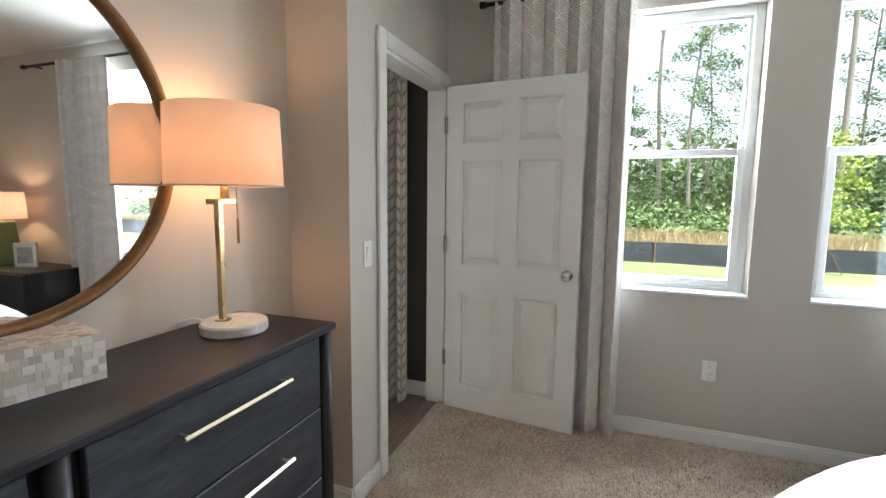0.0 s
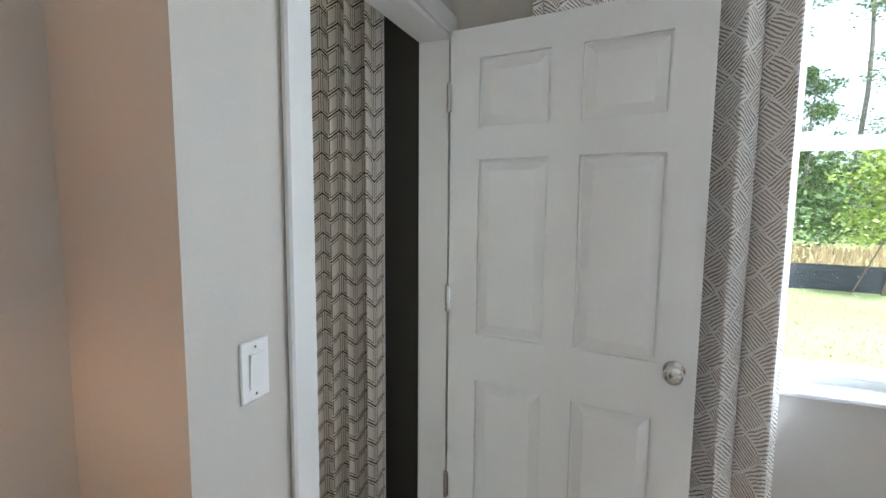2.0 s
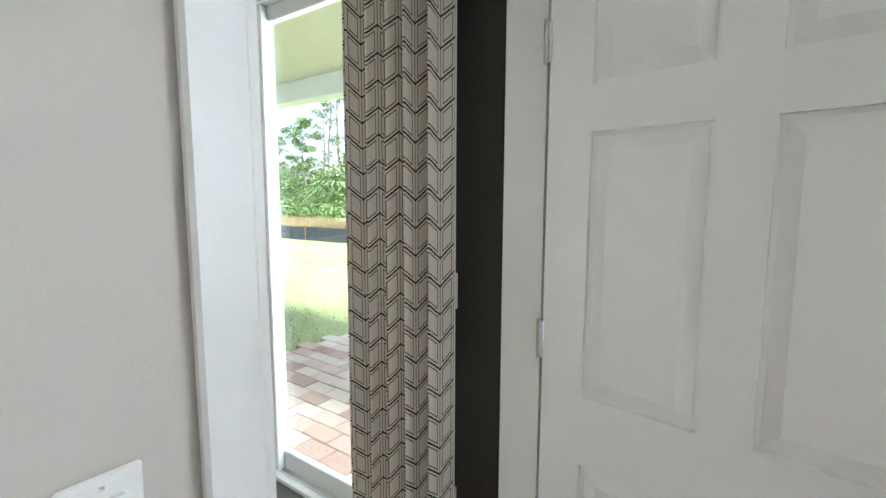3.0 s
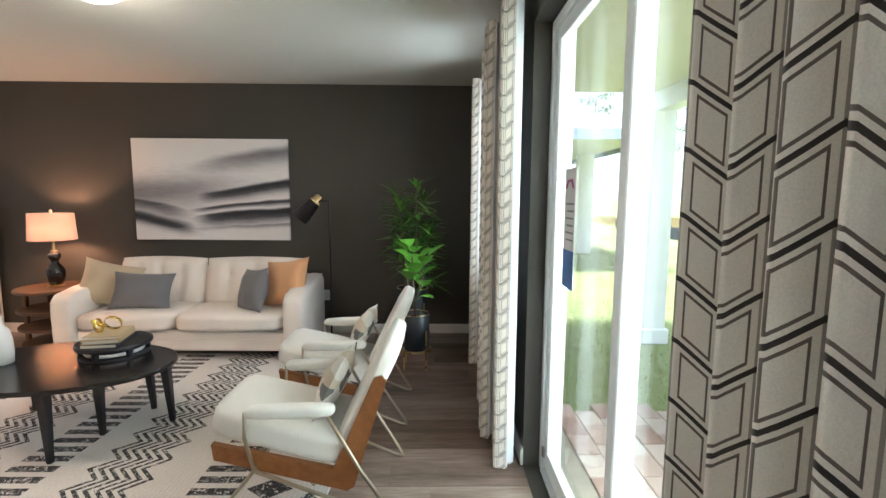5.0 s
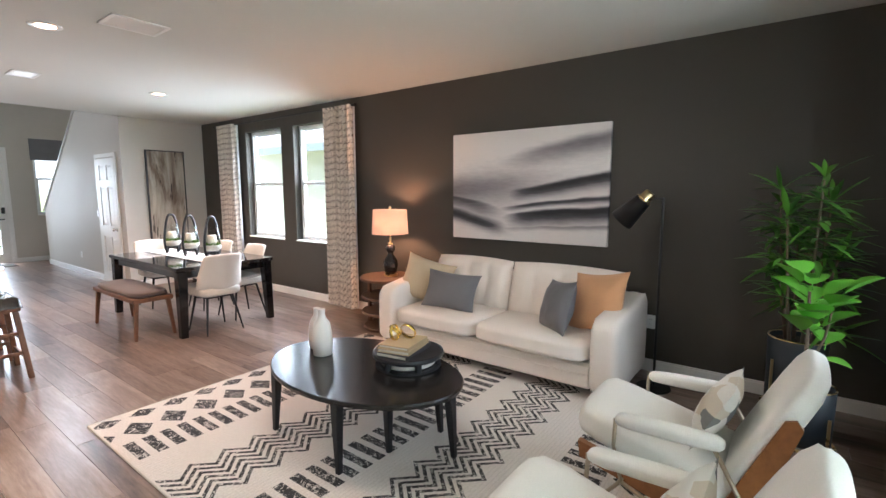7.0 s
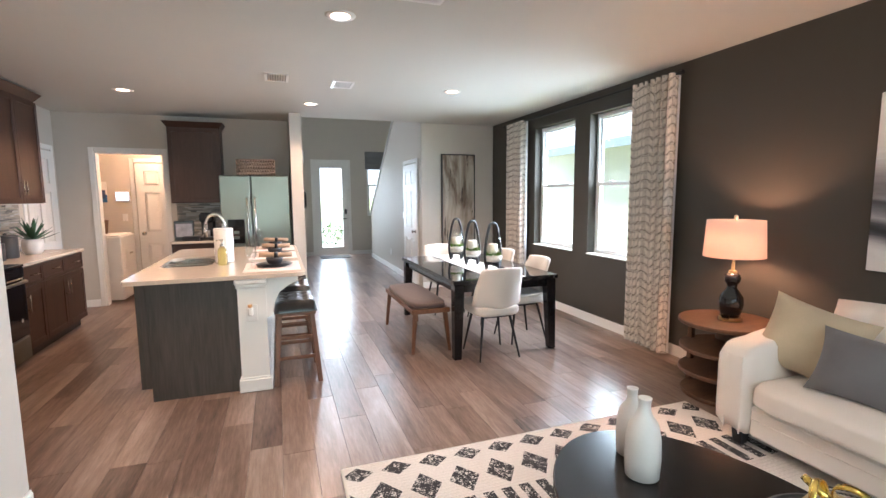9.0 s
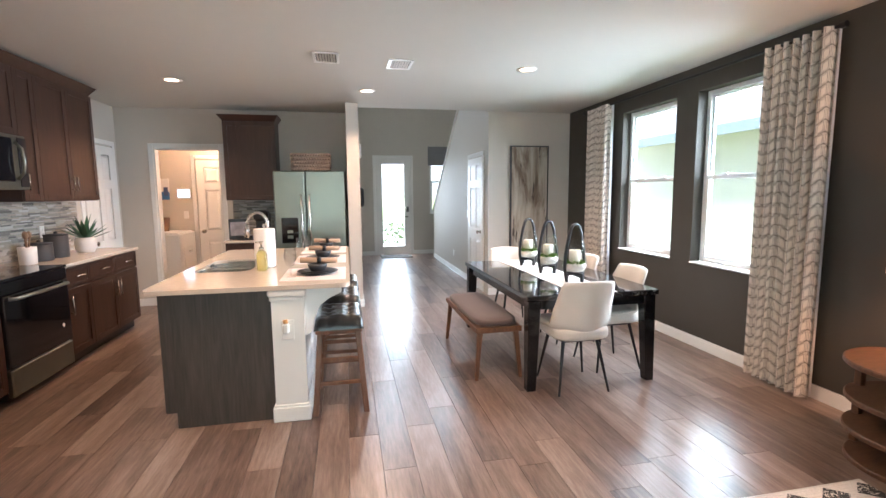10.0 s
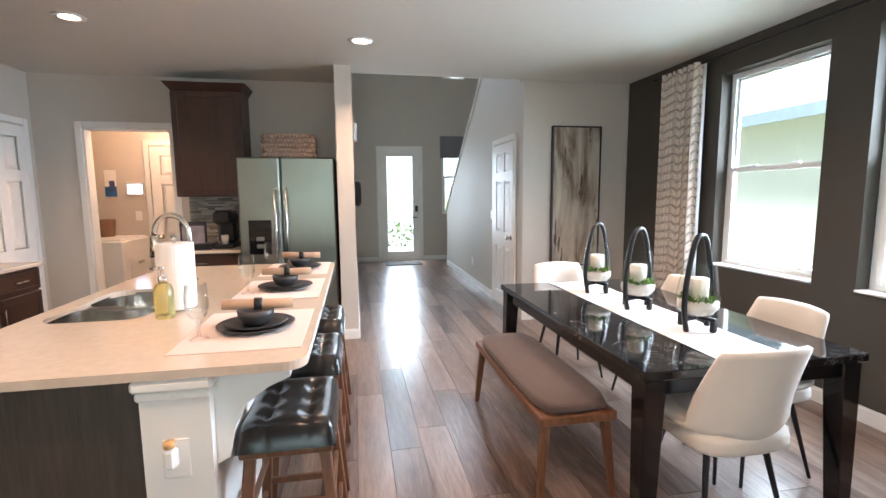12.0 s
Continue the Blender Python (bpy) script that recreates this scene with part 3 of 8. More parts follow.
# ---- doors and windows ----
def panel_door(name, m, w, h, label, knob_at=None, t=0.035, mirror=False, knob_mat=None, kind="structure"):
    """A six-panel door, hinge edge at x=0, running along +x, thick along y."""
    d = thing(name, m, label, "door", kind=kind)
    b = Mesh().box(0.002, w - 0.002, -t / 2 + 0.015, t / 2 - 0.015, 0.002, h - 0.002)
    st, mid = 0.11, 0.1
    cols = [(st, w / 2 - mid / 2), (w / 2 + mid / 2, w - st)]
    rows = [(0.17, 0.77), (0.945, 1.58), (1.685, h - 0.105)]
    for side in (-1, 1):
        y0, y1 = sorted((side * t / 2, side * (t / 2 - 0.0152)))
        for p, q in ((0, st), (w - st, w), (w / 2 - mid / 2, w / 2 + mid / 2)):
            b.box(p, q, y0, y1, 0, h)
        for p, q in cols:
            for r, s in ((0, 0.17), (0.77, 0.945), (1.58, 1.685), (h - 0.105, h)):
                b.box(p, q, y0, y1, r, s)
    part("slab", b, paint_trim, d)
    for p, q in cols:
        for r, s in rows:
            g = Mesh()
            for side in (-1, 1):
                a, c = side * (t / 2 - 0.0148), side * (t / 2 - 0.003)
                i = 0.042
                vs = [(p + 0.01, a, r + 0.01), (q - 0.01, a, r + 0.01), (q - 0.01, a, s - 0.01), (p + 0.01, a, s - 0.01),
                      (p + i, c, r + i), (q - i, c, r + i), (q - i, c, s - i), (p + i, c, s - i)]
                fs = [(4, 5, 6, 7), (0, 1, 5, 4), (1, 2, 6, 5), (2, 3, 7, 6), (3, 0, 4, 7)]
                g.add(vs, fs if side < 0 else [f[::-1] for f in fs])
            part("panel", g, paint_trim, d)
    if knob_at:
        for side in (-1, 1):
            prof = [(0.03, 0.0), (0.031, 0.005), (0.012, 0.008), (0.011, 0.03), (0.022, 0.036), (0.028, 0.048), (0.026, 0.058), (0.014, 0.064), (0.0, 0.065)]
            k = part("knob", Mesh().lathe(prof, n=20), knob_mat or chrome, d, "round satin nickel knob", True,
                     pose(w - 0.06, side * t / 2, knob_at, 90 if side < 0 else -90, 0, 0))
        part("latch_plate", Mesh().box(w - 0.001, w + 0.002, -0.012, 0.012, knob_at - 0.03, knob_at + 0.03), chrome, d)
    return d


ang = math.degrees(math.atan2(0.211 - 0.115, -5.92 + 5.107))
bd = panel_door("door_1", pose(-5.075, 0.105, 0.02, 0, 0, ang), 0.825, 2.03, "white six-panel bedroom door standing wide open", 0.93)
for z in (0.33, 1.07, 1.80):
    part("hinge", Mesh().rbox(-0.018, 0.004, -0.022, -0.012, z - 0.05, z + 0.05, 0.003).tube([(-0.006, -0.025, z - 0.05), (-0.006, -0.025, z + 0.05)], 0.007), chrome, bd, "satin nickel hinge")

ud = panel_door("door_2", pose(HX1 - 0.004, 10.09, 0.01, 0, 0, -90), 0.77, 2.03, "white six-panel closet door under the stairs", 0.9)
panel_door("door_3", pose(KX + 0.012, 9.34, 0.01, 0, 0, -90), 0.72, 2.1, "white six-panel kitchen side door", 0.93, t=0.03)
casing("y", KX, 1, 8.60, 9.36, 2.13)
panel_door("door_4", pose(-5.53, 10.47, 0.01, 0, 0, 0), 0.76, 2.03, "white six-panel door in the laundry", None, t=0.03)
casing("x", 10.5, -1, -5.55, -4.75, 2.06)
part("knob", Mesh().lathe([(0.03, 0), (0.012, 0.008), (0.024, 0.035), (0.028, 0.05), (0.0, 0.064)], n=16), chrome, bpy.data.objects["door_4"], "round satin nickel knob", True, pose(0.07, -0.016, 0.93, 90, 0, 0))
fd = thing("door_front", pose(-2.54, FY + 0.04, 0.01), "white front door with a full-height glass pane", "door", kind="structure")
fm = Mesh()
for p, q, r, s in ((0, 0.14, 0, 2.35), (0.68, 0.82, 0, 2.35), (0.14, 0.68, 0, 0.2), (0.14, 0.68, 2.22, 2.35)):
    fm.rbox(p, q, -0.022, 0.022, r, s, 0.004)
part("slab", fm, paint_trim, fd)
gp = part("glass_pane", Mesh().box(0.14, 0.68, -0.004, 0.004, 0.2, 2.22), pane_glass, fd)
gp.visible_shadow = False
part("keypad", Mesh().rbox(0.73, 0.79, -0.045, -0.022, 1.05, 1.18, 0.01), black_plastic, fd, "black keypad lock")
part("lever", Mesh().tube([(0.76, -0.022, 0.93), (0.76, -0.07, 0.93), (0.66, -0.075, 0.93)], 0.011), black_metal, fd, "dark door lever")
solid("door_mat", Mesh().rbox(-2.5, -1.75, 13.45, 13.95, 0.0, 0.012, 0.004), plain("dark_mat", (0.05, 0.045, 0.04), 0.95, grain=300, bump=0.4), "dark grey entry mat by the front door", "door mat")


def sash_window(name, axis, face, out, a0, a1, z0, z1, label, rail=None, depth=0.1):
    """A white single-hung window set back in its opening. out: +1 or -1, towards the garden."""
    w = thing(name, Matrix.Identity(4), label, "window", kind="structure")
    at = face + out * depth

    def bx(m, p, q, r, s, t0, t1, round_=0.004):
        lo, hi = sorted((at + out * t0, at + out * t1))
        if axis == "x":
            m.rbox(p, q, lo, hi, r, s, round_)
        else:
            m.rbox(lo, hi, p, q, r, s, round_)
        return m
    f = 0.045
    fr = Mesh()
    for p, q, r, s in ((a0, a0 + f, z0, z1), (a1 - f, a1, z0, z1), (a0 + f, a1 - f, z0, z0 + f), (a0 + f, a1 - f, z1 - f, z1)):
        bx(fr, p, q, r, s, 0, 0.07)
    part("window_frame", fr, vinyl_white, w)
    zm = rail or (z0 + z1) / 2
    lo_s = Mesh()
    g = 0.035
    for p, q, r, s in ((a0 + f, a0 + f + g, z0 + f, zm + 0.02), (a1 - f - g, a1 - f, z0 + f, zm + 0.02), (a0 + f + g, a1 - f - g, z0 + f, z0 + f + g), (a0 + f + g, a1 - f - g, zm - 0.02, zm + 0.02)):
        bx(lo_s, p, q, r, s, -0.01, 0.025)
    part("sash", lo_s, vinyl_white, w, "lower white sash")
    up = Mesh()
    for p, q, r, s in ((a0 + f, a0 + f + 0.02, zm + 0.02, z1 - f), (a1 - f - 0.02, a1 - f, zm + 0.02, z1 - f), (a0 + f, a1 - f, zm - 0.015, zm + 0.02), (a0 + f, a1 - f, z1 - f - 0.02, z1 - f)):
        bx(up, p, q, r, s, 0.027, 0.055)
    part("sash", up, vinyl_white, w, "upper white sash")
    for k in (0.3, 0.7):
        c = a0 + (a1 - a0) * k
        part("latch", bx(Mesh(), c - 0.03, c + 0.03, zm + 0.02, zm + 0.035, -0.008, 0.02), vinyl_white, w)
    for r, s, d in ((z0 + f + g, zm - 0.02, 0.008), (zm + 0.02, z1 - f - 0.02, 0.04)):
        lo, hi = sorted((at + out * d, at + out * (d + 0.005)))
        m = Mesh()
        m.box(a0 + f, a1 - f, lo, hi, r, s) if axis == "x" else m.box(lo, hi, a0 + f, a1 - f, r, s)
        p = part("pane", m, pane_glass, w)
        p.visible_shadow = False
    m = Mesh()
    if axis == "x":
        lo, hi = sorted((face - out * 0.018, at))
        m.rbox(a0, a1, lo, hi, z0, z0 + 0.018, 0.005)
    else:
        lo, hi = sorted((face - out * 0.018, at))
        m.rbox(lo, hi, a0, a1, z0, z0 + 0.018, 0.005)
    part("window_sill", m, paint_trim, w)
    return w


sash_window("window_1", "x", 0.03, -1, *BWIN_A, "white single-hung bedroom window over the lawn", 1.64)
sash_window("window_2", "x", 0.03, -1, *BWIN_B, "white single-hung bedroom window over the lawn", 1.64)
sash_window("window_3", "y", 0.0, 1, *DWIN_A, "white single-hung dining window in a deep reveal", 1.62)
sash_window("window_4", "y", 0.0, 1, *DWIN_B, "white single-hung dining window in a deep reveal", 1.62)
sash_window("window_5", "x", 0.0, -1, *RWIN, "white single-hung window behind curtains", 1.62)
sash_window("window_6", "x", FY, 1, -1.22, -0.55, 1.0, 2.64, "white entry window half covered by a grey shade", 1.8, 0.08)
sash_window("window_7", "x", FY, 1, -2.6, -2.05, 3.9, 5.0, "white high entry window", 4.5, 0.08)
sash_window("window_8", "x", FY, 1, -1.2, -0.72, 3.85, 5.0, "white high entry window", 4.5, 0.08)
rs = thing("roman_shade", pose(-0.9, FY - 0.03, 2.2), "grey fabric roman shade half raised", "window shade")
for i in range(3):
    part("fold", Mesh().rbox(-0.36, 0.36, -0.015 - 0.008 * i, 0.012, 0.3 - 0.15 * i, 0.46 - 0.15 * i, 0.006), cloth("grey_shade_cloth", (0.2, 0.2, 0.21)), rs)

# sliding glass door
sd = thing("door_sliding", Matrix.Identity(4), "white framed sliding glass door to the patio", "sliding door", kind="structure")
x0, x1, zt = -4.45, -2.55, 2.38
fr = Mesh()
for p, q, r, s in ((x0, x0 + 0.05, 0, zt), (x1 - 0.05, x1, 0, zt), (x0 + 0.05, x1 - 0.05, zt - 0.05, zt)):
    fr.rbox(p, q, -0.2, -0.09, r, s, 0.005)
part("door_frame", fr, vinyl_white, sd)
part("track", Mesh().rbox(x0 + 0.05, x1 - 0.05, -0.2, -0.085, -0.005, 0.022, 0.004).box(x0 + 0.05, x1 - 0.05, -0.125, -0.12, 0.022, 0.035).box(x0 + 0.05, x1 - 0.05, -0.165, -0.16, 0.022, 0.035), vinyl_white, sd, "white grooved door track")
for p, q, y in ((x1 - 0.05 - 0.94, x1 - 0.05, -0.122), (x0 + 0.05, x0 + 0.99, -0.162)):
    pan = Mesh()
    e = 0.07
    for a, b, r, s in ((p, p + e, 0.036, zt - 0.05), (q - e, q, 0.036, zt - 0.05), (p + e, q - e, 0.036, 0.036 + 0.1), (p + e, q - e, zt - 0.12, zt - 0.05)):
        pan.rbox(a, b, y - 0.018, y + 0.018, r, s, 0.005)
    dp = part("door_panel", pan, vinyl_white, sd)
    g = part("pane", Mesh().box(p + e, q - e, y - 0.003, y + 0.003, 0.136, zt - 0.12), pane_glass, dp)
    g.visible_shadow = False
part("door_lock", Mesh().rbox(x1 - 0.085, x1 - 0.06, -0.104, -0.09, 0.09, 0.15, 0.004), chrome, sd)
# notice stuck on the glass
st = thing("notice_sheet", pose(-2.88, -0.1175, 1.08) @ Matrix.Diagonal((1.4, 1, 1.1, 1)), "printed notice sheet stuck on the sliding door glass", "notice")
part("paper", Mesh().box(-0.06, 0.06, 0, 0.001, 0, 0.5), plain("notice_paper", (0.55, 0.52, 0.5), 0.7), st)
part("footer", Mesh().box(-0.06, 0.06, 0.001, 0.002, 0, 0.16), plain("blue_print", (0.02, 0.09, 0.28), 0.6), st, "blue printed footer")
part("logo", Mesh().tube([(-0.04, 0.0015, 0.42), (-0.02, 0.0015, 0.45), (0.02, 0.0015, 0.45), (0.04, 0.0015, 0.42)], 0.006), plain("magenta_print", (0.35, 0.05, 0.2), 0.6), st, "small magenta arch mark")
for i in range(6):
    part("text_bar", Mesh().box(-0.045, 0.03 + 0.01 * (i % 2), 0.001, 0.0016, 0.2 + 0.03 * i, 0.208 + 0.03 * i), grey_cloth, st)


def curtain(name, axis, c0, c1, at, z0, z1, waves, depth, material, label, flip=1, lined=True, group=""):
    """A gathered curtain panel with a lining, hanging from rings on a rod."""
    d = thing(name, Matrix.Identity(4), label, "curtain", group)
    for k, mat, off, nm in ((0, material, 0.0, "cloth"), (1, lining, 0.008, "lining")):
        pts = []
        n = waves * 14
        for i in range(n + 1):
            s = i / n
            wob = 0.25 * math.sin(7.1 * s + waves) + 0.15 * math.sin(17.3 * s)
            dd = depth * (0.8 + 0.3 * math.sin(5.0 * s + 1.0)) * math.sin(2 * math.pi * waves * s + wob)
            p = c0 + (c1 - c0) * (s + 0.012 * math.sin(4 * math.pi * waves * s))
            o = at + dd - flip * off
            pts.append((p, o) if axis == "x" else (o, p))
        part(nm, Mesh().sheet(pts, z0 + 0.01 * k, z1 - 0.01 * k, 0.003, 6), mat, d, smooth=True)
    return d


def rod(axis, c0, c1, at, z, label):
    r = thing("curtain_rod", Matrix.Identity(4), label, "curtain rod")
    def P(c, o=0.0, h=0.0):
        return (c, at + o, z + h) if axis == "x" else (at + o, c, z + h)
    part("pole", Mesh().tube([P(c0), P(c1)], 0.0125, 12), black_metal, r)
    for c in (c0, c1):
        part("finial", Mesh().tube([P(c), P(c + (0.035 if c == c1 else -0.035))], 0.02, 12), black_metal, r)
    return r, P


r, P = rod("x", -4.85, -1.95, 0.11, 2.52, "black metal curtain rod above the sliding door")
for c in (-4.8, -2.0):
    part("bracket", Mesh().tube([P(c), P(c, -0.11)], 0.008), black_metal, r)
r, P = rod("x", -2.2, -0.5, 0.11, 2.47, "black metal curtain rod above the rear window")
for c in (-2.05, -0.6):
    part("bracket", Mesh().tube([P(c), P(c, -0.11)], 0.008), black_metal, r)
r, P = rod("y", 5.12, 8.42, -0.1, 2.54, "black metal curtain rod above the dining windows")
for c in (5.2, 8.35):
    part("bracket", Mesh().tube([P(c), P(c, 0.1)], 0.008), black_metal, r)
curtain("curtain", "x", -4.80, -4.36, 0.15, 0.02, 2.53, 5, 0.066, curtain_living, "cream chevron-print curtain gathered beside the sliding door", group="living room curtains")
curtain("curtain", "x", -2.62, -2.28, 0.12, 0.02, 2.53, 5, 0.05, curtain_living, "cream chevron-print curtain at the far end of the sliding door", group="living room curtains")
curtain("curtain", "x", -2.3, -1.68, 0.16, 0.02, 2.48, 7, 0.05, curtain_living, "cream chevron-print curtain beside the rear window", group="living room curtains")
curtain("curtain", "x", -1.02, -0.68, 0.15, 0.02, 2.48, 5, 0.045, curtain_living, "cream chevron-print curtain near the room corner", group="living room curtains")
curtain("curtain", "y", 5.13, 5.66, -0.11, 0.02, 2.55, 7, 0.045, curtain_living, "cream chevron-print curtain gathered beside the dining window", flip=-1, group="dining curtains")
curtain("curtain", "y", 7.78, 8.3, -0.11, 0.02, 2.55, 7, 0.045, curtain_living, "cream chevron-print curtain gathered at the far dining window", flip=-1, group="dining curtains")
curtain("bedroom_curtain", "x", -6.12, -5.36, 0.13, 0.03, 2.5, 6, 0.05, curtain_bedroom, "brown and white brush-stroke curtain behind the open door")
r, P = rod("x", -8.5, -5.3, 0.11, 2.5, "black metal curtain rod above the bedroom windows")
for c in (-8.4, -5.4):
    part("bracket", Mesh().tube([P(c), P(c, -0.08)], 0.008), black_metal, r)


def plate(name, m, label, kind_="switch", w=0.072, h=0.117):
    """A wall plate facing local -y."""
    d = thing(name, m, label, "switch" if kind_ == "switch" else "outlet")
    part("plate", Mesh().rbox(-w / 2, w / 2, -0.006, 0, -h / 2, h / 2, 0.003), white_plastic, d)
    if kind_ == "switch":
        part("rocker", Mesh().add([(-0.017, -0.007, -0.034), (0.017, -0.007, -0.034), (0.017, -0.013, 0.034), (-0.017, -0.013, 0.034), (-0.017, -0.004, -0.034), (0.017, -0.004, -0.034), (0.017, -0.004, 0.034), (-0.017, -0.004, 0.034)],
             [(0, 1, 2, 3), (4, 5, 1, 0), (3, 2, 6, 7), (0, 3, 7, 4), (1, 5, 6, 2)]), white_plastic, d)
    else:
        for z in (-0.02, 0.02):
            o = part("socket", Mesh().rbox(-0.017, 0.017, -0.008, -0.005, z - 0.014, z + 0.014, 0.002), white_plastic, d)
            part("slots", Mesh().box(-0.008, -0.006, -0.0086, -0.008, z - 0.004, z + 0.006).box(0.006, 0.008, -0.0086, -0.008, z - 0.004, z + 0.006), black_plastic, o)
    for z in (-0.045, 0.045):
        part("screw", Mesh().lathe([(0.003, 0), (0.0, 0.001)], n=8), chrome, d, m=pose(0, -0.006, z, 90, 0, 0))
    return d


plate("light_switch", pose(XD, 1.068, 1.13, 0, 0, -90), "white rocker light switch beside the bedroom doorway")
plate("wall_outlet", pose(-6.6, 0.03, 0.44, 0, 0, 180), "white double outlet on the bedroom wall", "outlet")
plate("light_switch", pose(-4.69, 0.0, 1.15, 0, 0, 180), "white rocker switch on the charcoal wall by the curtain")
plate("wall_outlet", pose(-4.69, 0.0, 0.42, 0, 0, 180), "white outlet low on the charcoal wall", "outlet")
plate("wall_outlet", pose(0.0, 1.68, 0.42, 0, 0, -90), "white outlet on the charcoal wall by the sofa", "outlet")
plate("wall_outlet", pose(HX1, 11.3, 0.36, 0, 0, -90), "white outlet on the hall wall", "outlet")
plate("light_switch", pose(-5.72, 10.5, 1.2), "white rocker switch in the laundry")
plate("light_switch", pose(HX1, 10.25, 1.15, 0, 0, -90), "white rocker switch beside the closet door")


# ---- ceiling fittings ----
def downlight(x, y):
    d = thing("ceiling_downlight", pose(x, y, H), "white recessed ceiling downlight, switched on", "ceiling light", "recessed downlights")
    part("trim_ring", Mesh().lathe([(0.062, -0.004), (0.095, -0.004), (0.098, 0.0), (0.062, -0.001)], n=32, caps=False), white_plastic, d, smooth=True)
    part("lens", Mesh().lathe([(0.0, -0.0035), (0.064, -0.003), (0.064, -0.001)], n=32), lens_glow, d, "glowing warm lens")
    down("downlight_lamp", x, y, H - 0.03, 22, (1.0, 0.6, 0.36))


for x, y in ((-4.94, 7.84), (-3.0, 8.03), (-1.55, 6.87), (-3.0, 5.05), (-4.94, 5.3)):
    downlight(x, y)
dl = thing("ceiling_dome_light", pose(-2.3, 2.38, H), "frosted glass dome ceiling light, switched on", "ceiling light")
part("rim", Mesh().lathe([(0.17, -0.025), (0.175, 0.0)], n=40, caps=False), chrome, dl, smooth=True)
part("dome", Mesh().lathe([(0.0, -0.1), (0.06, -0.094), (0.11, -0.075), (0.15, -0.045), (0.165, -0.02)], n=40, caps=False), dome_glow, dl, smooth=True)
bulb("dome_lamp", -2.3, 2.38, H - 0.24, 1.6, (1.0, 0.84, 0.66), 0.12)
downward = down("dome_lamp_down", -2.3, 2.38, H - 0.14, 7.5, (1.0, 0.86, 0.7))
downward.data.spot_size, downward.data.spot_blend, downward.data.shadow_soft_size = radians(168), 0.3, 0.13


def vent(x, y, w, d, rows, label, along="x"):
    v = thing("ceiling_vent", pose(x, y, H, 0, 0, 0), label, "vent")
    part("frame", Mesh().box(-w / 2, w / 2, -d / 2, -d / 2 + 0.025, -0.008, 0).box(-w / 2, w / 2, d / 2 - 0.025, d / 2, -0.008, 0).box(-w / 2, -w / 2 + 0.025, -d / 2, d / 2, -0.0079, 0).box(w / 2 - 0.025, w / 2, -d / 2, d / 2, -0.0079, 0), white_plastic, v)
    part("backing", Mesh().box(-w / 2 + 0.02, w / 2 - 0.02, -d / 2 + 0.02, d / 2 - 0.02, -0.002, -0.001), black_plastic, v)
    for i in range(rows):
        c = -w / 2 + 0.03 + (w - 0.06) * (i + 0.5) / rows
        part("slat", Mesh().add([(c - 0.009, -d / 2 + 0.02, -0.002), (c + 0.009, -d / 2 + 0.02, -0.009), (c + 0.009, d / 2 - 0.02, -0.009), (c - 0.009, d / 2 - 0.02, -0.002)], [(0, 1, 2, 3)]), white_plastic, v)


vent(-3.39, 6.8, 0.22, 0.3, 7, "white slotted ceiling vent")
vent(-2.75, 6.9, 0.22, 0.3, 7, "white slotted ceiling vent")
vent(-2.63, 4.54, 0.36, 0.28, 18, "large white return-air ceiling vent")


# ---- living room ----
def shell(grid, thick):
    """A padded sheet from a grid of points, thickened away from its face."""
    n, k = len(grid), len(grid[0])
    m = Mesh()
    g = [[Vector(p) for p in row] for row in grid]
    back = []
    for i in range(n):
        row = []
        for j in range(k):
            a = g[min(i + 1, n - 1)][j] - g[max(i - 1, 0)][j]
            b = g[i][min(j + 1, k - 1)] - g[i][max(j - 1, 0)]
            e = min(i, n - 1 - i, j, k - 1 - j)
            row.append(g[i][j] - a.cross(b).normalized() * thick * (0.45 if e == 0 else 0.85 if e == 1 else 1.0))
        back.append(row)
    vs = [p for row in g for p in row] + [p for row in back for p in row]
    o = n * k
    fs = []
    for i in range(n - 1):
        for j in range(k - 1):
            q = (i * k + j, (i + 1) * k + j, (i + 1) * k + j + 1, i * k + j + 1)
            fs.append(q)
            fs.append(tuple(o + t for t in q[::-1]))
    ring = [(0, j) for j in range(k)] + [(i, k - 1) for i in range(1, n)] + [(n - 1, j) for j in range(k - 2, -1, -1)] + [(i, 0) for i in range(n - 2, 0, -1)]
    for a, b in zip(ring, ring[1:] + ring[:1]):
        p, q = a[0] * k + a[1], b[0] * k + b[1]
        fs.append((p, q, o + q, o + p))
    return m.add(vs, fs)


def cushion(name, m, w, h, t, material, parent=None, label="", group=""):
    """A knife-edge scatter cushion, w x h, standing in the local xz plane."""
    g = Mesh()
    n = 14
    for side in (-1, 1):
        vs, fs = [], []
        for i in range(n + 1):
            for j in range(n + 1):
                u, v = 2 * i / n - 1, 2 * j / n - 1
                swell = max(0.0, (1 - u * u) * (1 - v * v)) ** 0.55
                pin = 1 - 0.1 * (1 - u * u) * abs(v) ** 3
                pin2 = 1 - 0.1 * (1 - v * v) * abs(u) ** 3
                wr = 0.014 * noise.noise((u * 3 + w * 9, v * 3, side + h * 5))
                vs.append((u * w / 2 * pin2, side * (t / 2 * swell + wr * swell), (v * h / 2) * pin))
        for i in range(n):
            for j in range(n):
                q = (i * (n + 1) + j, (i + 1) * (n + 1) + j, (i + 1) * (n + 1) + j + 1, i * (n + 1) + j + 1)
                fs.append(q if side < 0 else q[::-1])
        g.add(vs, fs)
    if parent is not None:
        return part(name, g, material, parent, label, True, m)
    return solid(name, g, material, label, "cushion", group, smooth=True, m=m)


